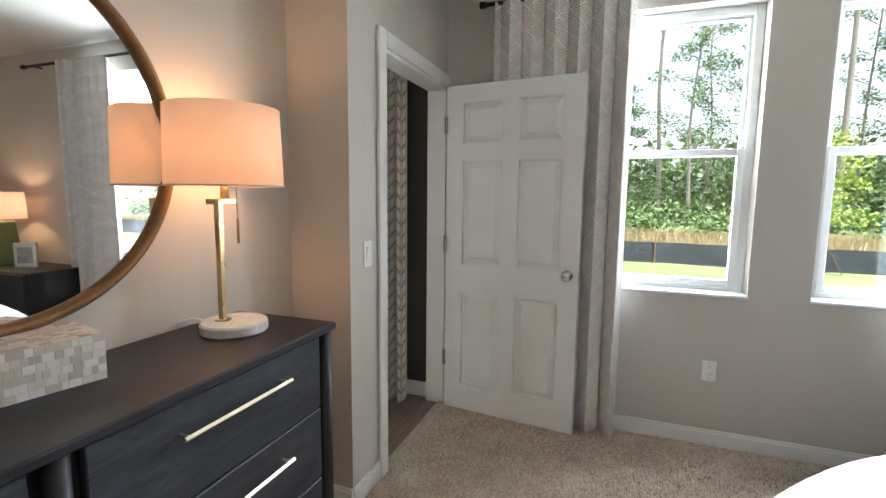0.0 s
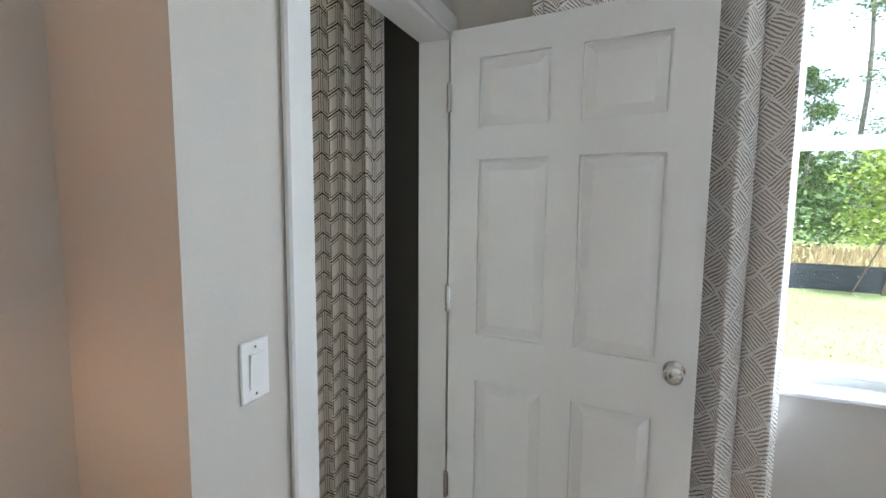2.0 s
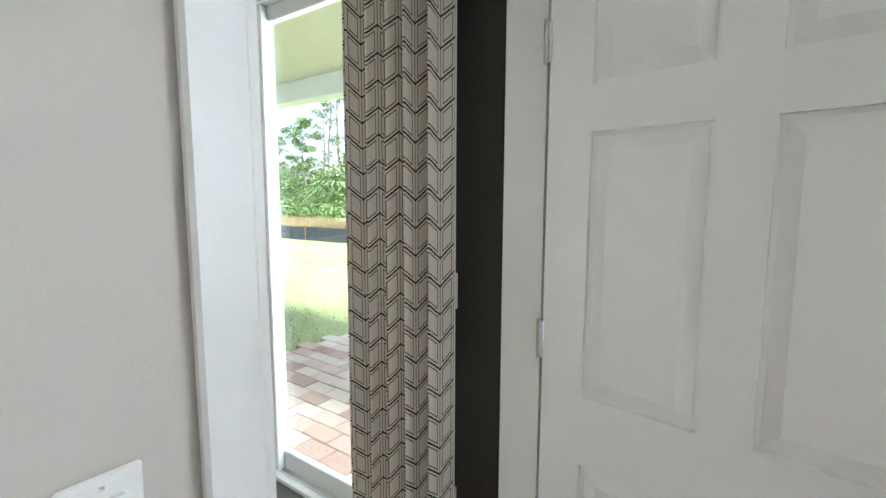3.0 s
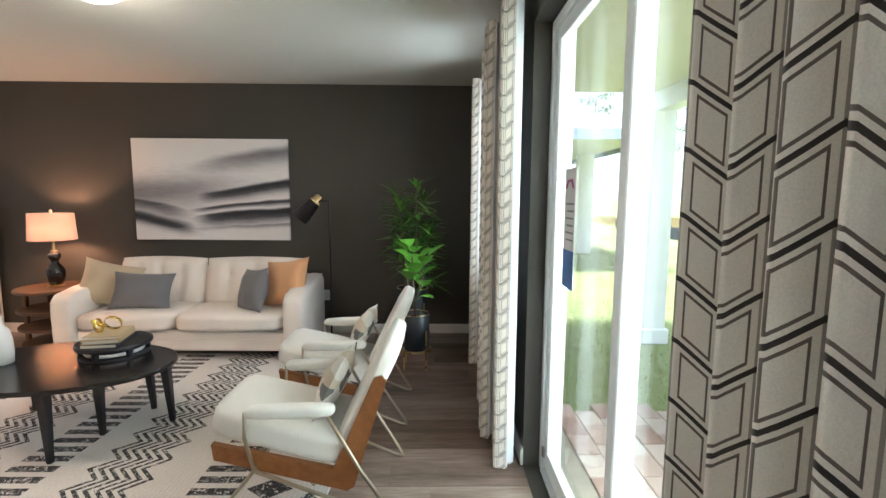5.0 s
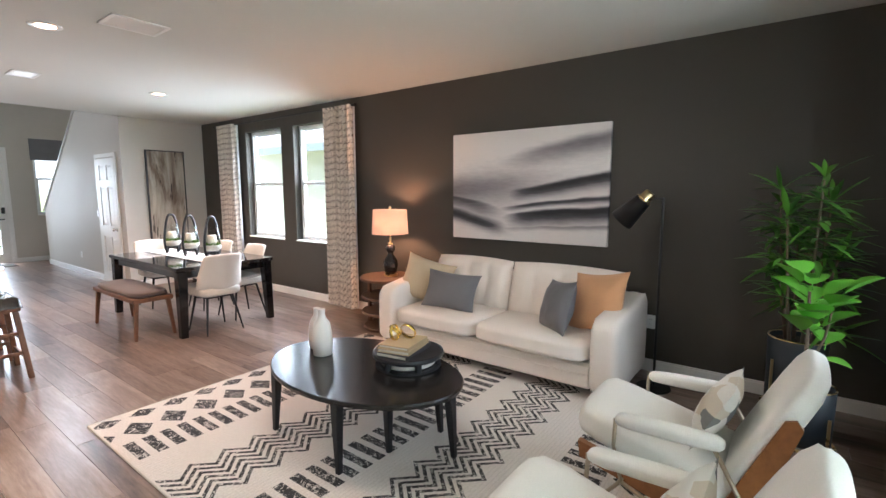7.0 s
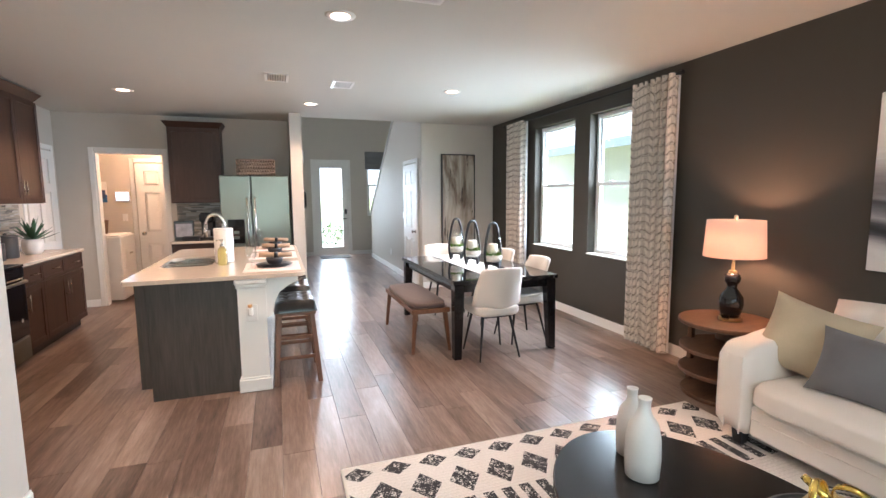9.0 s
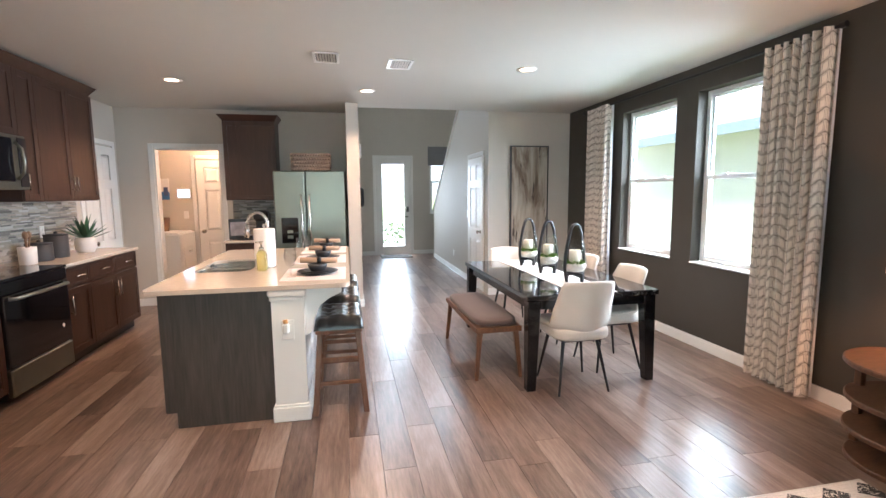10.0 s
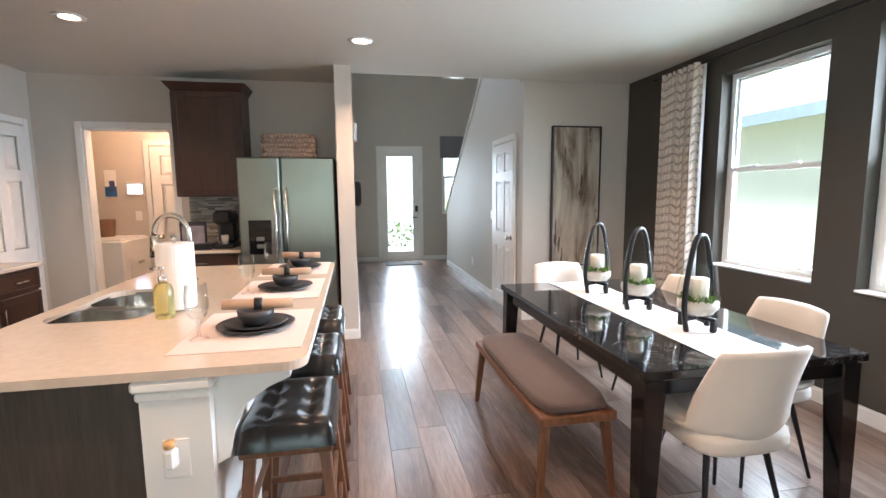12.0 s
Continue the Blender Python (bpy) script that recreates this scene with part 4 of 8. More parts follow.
# sofa, facing -x, about its floor centre
sofa = thing("sofa", pose(-0.53, 2.79, 0), "cream upholstered two-seat sofa with tufted back on dark feet", "sofa")
part("base", Mesh().rbox(-0.38, 0.40, -0.93, 0.93, 0.09, 0.28, 0.02), sofa_cloth, sofa)
for s in (-1, 1):
    b = Mesh().pillow(0.84, 0.21, 0.53, 9, 18, 0.0, pose(-0.01, s * 1.02, 0.345))
    b.v = [(x, y, z + (0.10 * (x + 0.42) / 0.82 * max(0.0, (z - 0.2) / 0.4))) for x, y, z in b.v]
    part("arm", b, sofa_cloth, sofa, smooth=True)
    part("welt", Mesh().tube([(-0.424, s * 1.0 - 0.05, 0.1), (-0.424, s * 1.0 - 0.05, 0.56), (-0.424, s * 1.0 + 0.05, 0.56), (-0.424, s * 1.0 + 0.05, 0.1)], 0.004), sofa_cloth, sofa)
    part("seat_cushion", Mesh().pillow(0.72, 0.86 if s > 0 else 0.965, 0.15, 8, 16, 0.16, pose(-0.085, 0.487 if s > 0 else -0.43, 0.36)), sofa_cloth, sofa, smooth=True)
    # tufted back cushion
    n, k = 18, 26
    vs, fs = [], []
    for side in (0, 1):
        for i in range(n + 1):
            for j in range(k + 1):
                u, v = 2 * j / k - 1, i / n
                ed = max(0.0, (1 - abs(u) ** 8) * (1 - abs(2 * v - 1) ** 8)) ** 0.5
                th = 0.1 * ed
                if side == 0:
                    th -= ed * sum(0.06 * math.exp(-((u - uu) / 0.06) ** 2) * (0.5 + 0.5 * math.exp(-((v - 0.62) / 0.1) ** 2)) for uu in (-0.5, 0.0, 0.5))
                x = (-th if side == 0 else 0.06 * ed) + 0.18 + 0.13 * v
                vs.append((x, (0.487 + u * 0.43) if s > 0 else (-0.45 + u * 0.5), 0.40 + 0.45 * v + 0.02 * (1 - u * u) * v))
    o = (n + 1) * (k + 1)
    for i in range(n):
        for j in range(k):
            q = (i * (k + 1) + j, i * (k + 1) + j + 1, (i + 1) * (k + 1) + j + 1, (i + 1) * (k + 1) + j)
            fs += [q[::-1], tuple(o + t for t in q)]
    part("back_cushion", Mesh().add(vs, fs), sofa_cloth, sofa, smooth=True)
    for x in (-0.34, 0.33):
        part("foot", Mesh().rbox(x - 0.035, x + 0.035, s * 1.0 - 0.035, s * 1.0 + 0.035, 0, 0.09, 0.005, 0.25), black_wood, sofa, "dark tapered wooden foot")
part("back_frame", Mesh().rbox(0.27, 0.42, -0.93, 0.93, 0.09, 0.76, 0.03), sofa_cloth, sofa)
part("front_welt", Mesh().tube([(-0.383, -0.91, 0.2), (-0.383, 0.91, 0.2)], 0.005), sofa_cloth, sofa)
# cushions lean on the back: (y, z, turn about z, size, tilt)
cushion("sofa_cushion", pose(-0.56, 3.63, 0.64, -22, 16, -64), 0.5, 0.44, 0.2, tan_cloth, label="tan linen cushion leaning in the sofa corner", group="sofa cushions")
cushion("sofa_cushion", pose(-0.68, 3.25, 0.6, -24, 3, -82), 0.54, 0.36, 0.19, grey_cloth, label="grey linen lumbar cushion leaning on a tan one", group="sofa cushions")
cushion("sofa_cushion", pose(-0.56, 1.95, 0.66, -24, -9, -110), 0.5, 0.48, 0.2, orange_cloth, label="apricot velvet cushion leaning in the sofa corner", group="sofa cushions")
cushion("sofa_cushion", pose(-0.7, 2.21, 0.615, -18, -8, -132), 0.44, 0.42, 0.19, grey_cloth, label="grey linen cushion leaning on the apricot one", group="sofa cushions")

# painting over the sofa: soft bands of cloud and hill
k = Nodes("abstract_landscape")
c = k.t.nodes.new("ShaderNodeTexCoord")
sep = k.n("ShaderNodeSeparateXYZ")
k.link(c.outputs["Object"], sep.inputs[0])
u_ = k.math("MULTIPLY", sep.outputs[1], -1.235)
v_ = k.math("ADD", k.math("DIVIDE", sep.outputs[2], 0.53), k.math("MULTIPLY", k.math("SUBTRACT", k.noise(k.coords(scale=(1, 0.8, 2)), 2.2, 3, 0.5), 0.5), 0.16))


def sweep(c0, c1, c2, w_up, w_dn, start, soft, amount):
    """A soft dark stroke along v = c0 + c1 u + c2 u^2, sharper on one side, fading in from u = start."""
    d = k.math("SUBTRACT", v_, k.math("ADD", k.math("ADD", k.math("MULTIPLY", u_, c1), c0), k.math("MULTIPLY", k.math("MULTIPLY", u_, u_), c2)))
    up = k.math("GREATER_THAN", d, 0.0)
    w = k.math("ADD", k.math("MULTIPLY", up, w_up - w_dn), w_dn)
    q = k.math("DIVIDE", d, w)
    body = k.math("POWER", 2.718, k.math("MULTIPLY", k.math("MULTIPLY", q, q), -1.0))
    fade = k.math("DIVIDE", 1.0, k.math("ADD", 1.0, k.math("POWER", 2.718, k.math("DIVIDE", k.math("SUBTRACT", start, u_), soft))))
    return k.math("MULTIPLY", k.math("MULTIPLY", body, fade), amount)


dark = None
for q in (sweep(-0.06, 0.22, 0.0, 0.05, 0.17, -0.12, 0.1, 0.96), sweep(-0.34, 0.13, 0.0, 0.03, 0.06, -0.18, 0.08, 0.85), sweep(-0.5, 0.1, 0.03, 0.04, 0.19, -0.12, 0.08, 0.98),
          sweep(-0.84, -0.3, 0.0, 0.14, 0.12, -0.32, -0.07, 0.92), sweep(-0.5, -0.28, 0.0, 0.06, 0.2, -0.4, -0.1, 0.7), sweep(0.5, 0.34, -0.04, 0.1, 0.24, 0.0, 0.2, 0.56), sweep(0.02, 0.1, 0.0, 0.3, 0.32, 0.1, -0.3, 0.55), sweep(-0.74, 0.08, 0.0, 0.03, 0.06, -0.2, 0.3, 0.45)):
    dark = q if dark is None else k.math("MAXIMUM", dark, q)
grain_ = k.noise(k.coords(scale=(1, 1, 5)), 9, 4, 0.6)
dark = k.math("ADD", dark, k.math("MULTIPLY", k.math("SUBTRACT", grain_, 0.5), 0.18))
k.colour(k.ramp(dark, [(0.02, (0.72, 0.68, 0.66)), (0.35, (0.36, 0.33, 0.34)), (0.7, (0.08, 0.077, 0.085)), (0.95, (0.022, 0.022, 0.026))]))
k.bump(k.noise(k.coords(), 300, 2), 0.15, 0.002)
art_mat = k.set(0.75)
art = thing("painting", pose(-0.005, 2.867, 1.552), "large black, grey and white abstract landscape canvas over the sofa", "painting")
part("canvas", Mesh().rbox(-0.038, 0, -0.812, 0.812, -0.53, 0.53, 0.004), art_mat, art)

# rug with woven bands
k = Nodes("woven_rug")
c = k.t.nodes.new("ShaderNodeTexCoord")
sep = k.n("ShaderNodeSeparateXYZ")
k.link(c.outputs["Object"], sep.inputs[0])
X, Y = sep.outputs[0], sep.outputs[1]
speck = k.noise(k.coords(), 90, 3, 0.7)
speck2 = k.noise(k.coords(scale=(1, 1, 1)), 38, 2)


def band(lo, hi):
    return k.math("MULTIPLY", k.math("GREATER_THAN", Y, lo), k.math("LESS_THAN", Y, hi))


def tri(period, shift=0.0):
    return k.math("ABSOLUTE", k.math("SUBTRACT", k.math("MULTIPLY", k.math("FRACT", k.math("DIVIDE", k.math("ADD", X, shift), period)), 2.0), 1.0))


def dashes(lo, hi):
    return k.math("MULTIPLY", band(lo, hi), k.math("GREATER_THAN", k.math("FRACT", k.math("DIVIDE", X, 0.1)), 0.42))


def zigzag(lo, hi, period, amp, step, width):
    w = k.math("SUBTRACT", Y, k.math("MULTIPLY", tri(period), amp))
    return k.math("MULTIPLY", k.math("MULTIPLY", k.math("GREATER_THAN", w, lo), k.math("LESS_THAN", w, hi)), k.math("LESS_THAN", k.math("FRACT", k.math("DIVIDE", k.math("SUBTRACT", w, lo), step)), width))


def diamonds(mid, half, period, shift=0.136):
    return k.math("LESS_THAN", k.math("ADD", k.math("DIVIDE", k.math("ABSOLUTE", k.math("SUBTRACT", Y, mid)), half), k.math("DIVIDE", tri(period, shift), 0.85)), 0.95)


pat = None
for q in (diamonds(2.985, 0.125, 0.212), diamonds(3.2, 0.07, 0.212, 0.03), dashes(2.585, 2.833), zigzag(1.9, 2.245, 0.19, 0.1, 0.058, 0.52), dashes(1.51, 1.77), zigzag(0.93, 1.275, 0.19, 0.1, 0.058, 0.52),
          dashes(0.447, 0.695), diamonds(0.295, 0.125, 0.212), diamonds(0.08, 0.07, 0.212, 0.03)):
    pat = q if pat is None else k.math("MAXIMUM", pat, q)
pat = k.math("MULTIPLY", pat, k.math("GREATER_THAN", k.math("ADD", speck, k.math("MULTIPLY", speck2, 0.6)), 0.72))
rowl = k.math("GREATER_THAN", k.math("FRACT", k.math("DIVIDE", Y, 0.024)), 0.86)
ground_c = k.mix(k.math("MULTIPLY", rowl, 0.35), k.ramp(speck, [(0.3, (0.58, 0.54, 0.5)), (0.7, (0.76, 0.72, 0.68))]), (0.42, 0.39, 0.36))
k.colour(k.mix(pat, ground_c, (0.035, 0.033, 0.036)))
k.bump(k.math("ADD", speck, k.math("MULTIPLY", rowl, -0.4)), 0.5, 0.004)
rug_mat = k.set(0.95)
rug = thing("area_rug", pose(-3.17, 1.04, 0), "cream rug with woven black zigzags, dashes and diamonds", "rug")
part("rug_body", Mesh().rbox(0, 2.45, 0, 3.28, 0.0, 0.011, 0.004), rug_mat, rug)
part("binding", Mesh().rbox(-0.006, 0.012, 0, 3.28, 0, 0.013, 0.004).rbox(0, 2.45, 3.272, 3.288, 0, 0.013, 0.004).rbox(0, 2.45, -0.008, 0.01, 0, 0.013, 0.004), cloth("rug_binding", (0.6, 0.57, 0.52)), rug)

# coffee table with a kidney-shaped top
ct = thing("coffee_table", pose(-2.17, 2.83, 0.011), "black oak kidney-shaped coffee table on six tapered legs", "coffee table")
n = 64
outl = []
for i in range(n):
    a = 2 * math.pi * i / n
    d = 1 - 0.06 * math.exp(-((a - 5.75) / 0.35) ** 2)
    outl.append((0.455 * d * math.cos(a), 0.68 * d * math.sin(a)))
m = Mesh()
rings = [(0.94, 0.405), (0.995, 0.412), (1.0, 0.43), (0.99, 0.44)]
vs = [(x * s, y * s, z) for s, z in rings for x, y in outl]
fs = [(r_ * n + i, r_ * n + (i + 1) % n, (r_ + 1) * n + (i + 1) % n, (r_ + 1) * n + i) for r_ in range(3) for i in range(n)]
m.add(vs, fs + [tuple(range(n - 1, -1, -1)), tuple(3 * n + i for i in range(n))])
part("tabletop", m, table_black, ct)
for x, y in ((-0.29, 0.46), (-0.36, -0.18), (-0.05, -0.25), (0.10, -0.58), (0.28, -0.35), (0.25, 0.4)):
    part("leg", Mesh().rbox(x - 0.028, x + 0.028, y - 0.028, y + 0.028, 0, 0.408, 0.005, 0.5, (0.05 * (1 if x > 0 else -1) * 0.3, 0.05 * (1 if y > 0 else -1) * 0.4)), black_wood, ct)
tr = thing("riser_tray", pose(-1.99, 2.62, 0.451), "round black wooden riser tray with a white beaded band", "tray")
part("top", Mesh().lathe([(0.2, 0.062), (0.215, 0.064), (0.218, 0.075), (0.215, 0.088), (0.205, 0.092), (0.2, 0.086), (0.0, 0.086)], n=48), black_wood, tr, smooth=False)
part("ring", Mesh().lathe([(0.17, 0.0), (0.2, 0.0), (0.2, 0.014), (0.17, 0.014), (0.17, 0.0)], n=48, caps=False), black_wood, tr)
for i in range(6):
    a = i * math.pi / 3
    part("post", Mesh().lathe([(0.02, 0.012), (0.02, 0.065)], 0.18 * math.cos(a), 0.18 * math.sin(a), 12), black_wood, tr)
part("bead_band", Mesh().lathe([(0.165, 0.018), (0.172, 0.03), (0.165, 0.042)], n=40, caps=False), ceramic, tr, "white beaded band")


def book(z, w, d, h, turn, cover, label):
    b = thing("book", pose(-2.02, 2.63, z, 0, 0, turn), label, "book", "stack of books")
    part("cover", Mesh().box(-w / 2, w / 2, -d / 2, d / 2, 0, 0.004).box(-w / 2, w / 2, -d / 2, d / 2, h - 0.004, h).box(-w / 2, -w / 2 + 0.004, -d / 2, d / 2, 0.004, h - 0.004), cover, b)
    part("pages", Mesh().box(-w / 2 + 0.004, w / 2 - 0.006, -d / 2 + 0.005, d / 2 - 0.005, 0.004, h - 0.004), plain("paper_pages", (0.66, 0.62, 0.54), 0.9, grain=400), b)


tan_cover = plain("tan_cover", (0.45, 0.34, 0.2), 0.6)
book(0.5372, 0.21, 0.29, 0.026, 100, plain("dark_cover", (0.03, 0.03, 0.035), 0.5), "dark hardback book lying on the tray")
book(0.5634, 0.21, 0.27, 0.024, 104, tan_cover, "cream hardback book lying in a stack")
book(0.5876, 0.2, 0.25, 0.02, 102, tan_cover, "tan hardback book on top of a stack")
kn = thing("brass_knot", pose(-2.02, 2.65, 0.645), "polished brass ring-knot ornament on the books", "ornament")
gold = plain("gold_ring", (0.85, 0.62, 0.16), 0.2, 1.0, bump=0.0)
for tilt, rz, dx, dy, rr in ((78, 15, -0.035, 0.02, 0.046), (64, 100, 0.03, -0.03, 0.05), (38, 60, 0.0, 0.045, 0.042)):
    band_ = Mesh().lathe([(rr - 0.002, -0.009), (rr + 0.002, -0.009), (rr + 0.002, 0.009), (rr - 0.002, 0.009), (rr - 0.002, -0.009)], n=36, caps=False)
    part("ring", band_, gold, kn, "", True, pose(dx, dy, 0.012, tilt, 0, rz))
vase_prof = [(0.04, 0.0), (0.056, 0.006), (0.06, 0.06), (0.058, 0.12), (0.048, 0.165), (0.024, 0.195), (0.02, 0.215), (0.021, 0.235), (0.024, 0.24), (0.019, 0.24), (0.012, 0.2)]
for x, y, s in ((-2.2, 3.17, 1.27), (-2.13, 3.31, 1.15)):
    vz = solid("bottle_vase", Mesh().lathe([(r_ * s * 0.84, z * s) for r_, z in vase_prof], n=36), ceramic, "tall matt white ceramic bottle vase" if s > 1.2 else "smaller matt white ceramic bottle vase", "vase", "white vases", smooth=True, m=pose(x, y, 0.451))


# side table of three rustic shelves, and its lamp
stb = thing("side_table", pose(-0.34, 4.34, 0), "round rustic wooden side table with open shelves", "side table")
for z, r_ in ((0.0, 0.29), (0.17, 0.31), (0.34, 0.31), (0.54, 0.325)):
    part("shelf", Mesh().lathe([(r_ - 0.006, z), (r_, z + 0.006), (r_, z + 0.024), (r_ - 0.006, z + 0.03)], n=48), dark_rustic, stb)
part("back_post", Mesh().rbox(0.1, 0.18, -0.18, 0.18, 0.03, 0.54, 0.01), dark_rustic, stb)
for a in (100, -100):
    part("post", Mesh().rbox(0.27 * math.cos(radians(a)) - 0.02, 0.27 * math.cos(radians(a)) + 0.02, 0.27 * math.sin(radians(a)) - 0.02, 0.27 * math.sin(radians(a)) + 0.02, 0.03, 0.54, 0.004), dark_rustic, stb)


def drum_shade(parent, z0, z1, r0, r1, mat):
    part("shade", Mesh().lathe([(r0 - 0.004, z0), (r0, z0), (r1, z1), (r1 - 0.004, z1), (r0 - 0.004, z0 + 0.001)], n=56, caps=False), mat, parent, "softly glowing drum shade", True)


lamp = thing("table_lamp", pose(-0.315, 4.34, 0.571), "black gourd table lamp with a lit cream drum shade", "table lamp")
part("foot", Mesh().lathe([(0.075, 0.0), (0.075, 0.02), (0.06, 0.024)], n=40), brass, lamp, "brass foot")
part("body", Mesh().lathe([(0.055, 0.022), (0.07, 0.06), (0.082, 0.12), (0.078, 0.17), (0.05, 0.215), (0.032, 0.24), (0.036, 0.265), (0.05, 0.285), (0.056, 0.31), (0.05, 0.335), (0.028, 0.35)], n=40), black_gloss, lamp, "glossy black gourd body", True)
part("neck", Mesh().lathe([(0.028, 0.35), (0.028, 0.365), (0.012, 0.37), (0.01, 0.44)], n=24), brass, lamp, "brass neck")
part("harp", Mesh().tube([(0, 0, 0.44), (0.0, 0, 0.74)], 0.004), brass, lamp)
drum_shade(lamp, 0.47, 0.735, 0.2, 0.185, shade_cream)
part("finial", Mesh().lathe([(0.008, 0.735), (0.014, 0.745), (0.014, 0.765), (0.0, 0.775)], n=16), pale_brass, lamp)
bulb("table_lamp_bulb", -0.315, 4.34, 1.17, 6.5, (1.0, 0.5, 0.26), 0.05)

fl = thing("floor_lamp", pose(-0.36, 1.56, 0), "slim black floor lamp with a tilted conical shade and brass cap", "floor lamp")
part("base", Mesh().lathe([(0.12, 0), (0.125, 0.006), (0.12, 0.014), (0.02, 0.02)], n=40), black_metal, fl)
part("pole", Mesh().tube([(0, 0, 0.01), (0, 0, 1.45), ], 0.0095, 10), black_metal, fl)
part("arm", Mesh().tube([(0, -0.004, 1.447), (-0.01, 0.13, 1.452)], 0.008, 10), black_metal, fl)
hd = part("head", Mesh().lathe([(0.06, 0.06), (0.092, -0.16), (0.088, -0.16), (0.056, 0.055)], n=32, caps=False), black_metal, fl, "black conical shade", True, pose(-0.02, 0.175, 1.395, 44, 0, 0))
part("cap", Mesh().lathe([(0.06, 0.06), (0.046, 0.072), (0.042, 0.125), (0.035, 0.132), (0.0, 0.133)], n=28), brass, hd, "polished brass cap", True)
part("lens", Mesh().lathe([(0.0, -0.128), (0.083, -0.13)], n=28, caps=False), shade_cream, hd, "lit inside of the shade")


# lounge chairs, facing +y
def side_frame():
    prof = [(0.40, 0.30), (0.41, 0.375), (-0.14, 0.255), (-0.33, 0.69), (-0.365, 0.70), (-0.385, 0.67), (-0.235, 0.17), (-0.2, 0.15)]
    m = Mesh()
    n = len(prof)
    vs = [(x, y, z) for x in (-0.016, 0.016) for y, z in prof]
    return m.add(vs, [tuple(range(n - 1, -1, -1)), tuple(range(n, 2 * n))] + [(i, (i + 1) % n, n + (i + 1) % n, n + i) for i in range(n)])


k = Nodes("patterned_cushion")
vo = k.n("ShaderNodeTexVoronoi", Scale=8.0)
vo.distance = "MANHATTAN"
k.link(k.coords(scale=(1, 1, 1)), vo.inputs["Vector"])
sepc = k.n("ShaderNodeSeparateColor")
k.link(vo.outputs["Color"], sepc.inputs[0])
k.colour(k.ramp(sepc.outputs[0], [(0.0, (0.16, 0.155, 0.15)), (0.22, (0.56, 0.48, 0.38)), (0.42, (0.68, 0.65, 0.6)), (0.9, (0.7, 0.68, 0.64))]))
k.t.nodes[-1].color_ramp.interpolation = "CONSTANT"
patch_cloth = k.set(0.9)


def lounge_chair(x, y, label):
    c = thing("lounge_chair", pose(x, y, 0.0), label, "armchair", "pair of lounge chairs")
    for s in (-1, 1):
        part("side_frame", side_frame(), teak, c, "reddish teak side board", m=pose(s * 0.245, 0, 0))
        part("armrest", Mesh().pillow(0.075, 0.4, 0.052, 5, 10, 0.1, pose(s * 0.29, 0.04, 0.55, -2, 0, 0)), boucle, c, "padded white armrest", True)
        t = Mesh().tube([(s * 0.29, 0.24, 0.54), (s * 0.288, 0.245, 0.42), (s * 0.285, 0.21, 0.27), (s * 0.283, 0.22, 0.25), (s * 0.26, 0.41, 0.012)], 0.009, 8)
        t.tube([(s * 0.284, 0.21, 0.262), (s * 0.28, -0.1, 0.14), (s * 0.27, -0.38, 0.02), (s * 0.27, -0.42, 0.014), (s * 0.275, -0.41, 0.04), (s * 0.285, -0.26, 0.28), (s * 0.29, -0.12, 0.54)], 0.009, 8)
        part("leg_frame", t, chair_metal, c, "dull champagne metal tube legs", True)
    part("stretcher", Mesh().tube([(-0.283, 0.21, 0.262), (0.283, 0.21, 0.262)], 0.008), chair_metal, c, "dull metal cross tube")
    part("seat", Mesh().pillow(0.5, 0.72, 0.14, 7, 16, 0.06, pose(0, 0.09, 0.385, 14, 0, 0)), boucle, c, "white upholstered seat", True)
    part("backrest", Mesh().pillow(0.5, 0.1, 0.68, 5, 16, 0.0, pose(0, -0.279, 0.547, 26, 0, 0)), boucle, c, "white upholstered back", True)
    cushion("chair_cushion", pose(x + 0.02, y - 0.10, 0.575, 27, 4, 0), 0.42, 0.32, 0.12, patch_cloth, label="cushion with grey, tan and white patches on a lounge chair", group="lounge chair cushions")
    return c


lounge_chair(-2.74, 1.10, "white upholstered lounge chair with teak sides and metal tube legs")
lounge_chair(-1.83, 1.10, "white upholstered lounge chair with teak sides and metal tube legs")


# plant in a black pot on a brass stand
def leaf(m, base, tip, width, up=Vector((0, 0, 1)), droop=0.1, cuts=4):
    """A pointed, folded leaf from base to tip."""
    base, tip = Vector(base), Vector(tip)
    d = tip - base
    side = d.cross(up)
    if side.length < 1e-5:
        side = Vector((1, 0, 0))
    side.normalize()
    nrm = side.cross(d).normalized()
    vs, fs = [], []
    for i in range(cuts + 1):
        s = i / cuts
        w = width * (math.sin(math.pi * min(1, s * 0.92 + 0.06)) ** 0.8) * 0.5
        p = base + d * s - Vector((0, 0, 1)) * (droop * d.length * s * s) + nrm * 0.0
        vs += [p - side * w + nrm * w * 0.35, p, p + side * w + nrm * w * 0.35]
    for i in range(cuts):
        a = 3 * i
        fs += [(a, a + 1, a + 4, a + 3), (a + 1, a + 2, a + 5, a + 4)]
    m.add(vs, fs)


def leaf_mat(name, dark, light, rough=0.4):
    k = Nodes(name)
    g = k.t.nodes.new("ShaderNodeNewGeometry")
    nz = k.noise(k.coords(), 9, 3)
    k.colour(k.ramp(k.math("ADD", k.math("MULTIPLY", g.outputs["Random Per Island"], 0.6), k.math("MULTIPLY", nz, 0.4)), [(0.2, dark), (0.8, light)]))
    return k.set(rough, Subsurface_Weight=0.0)


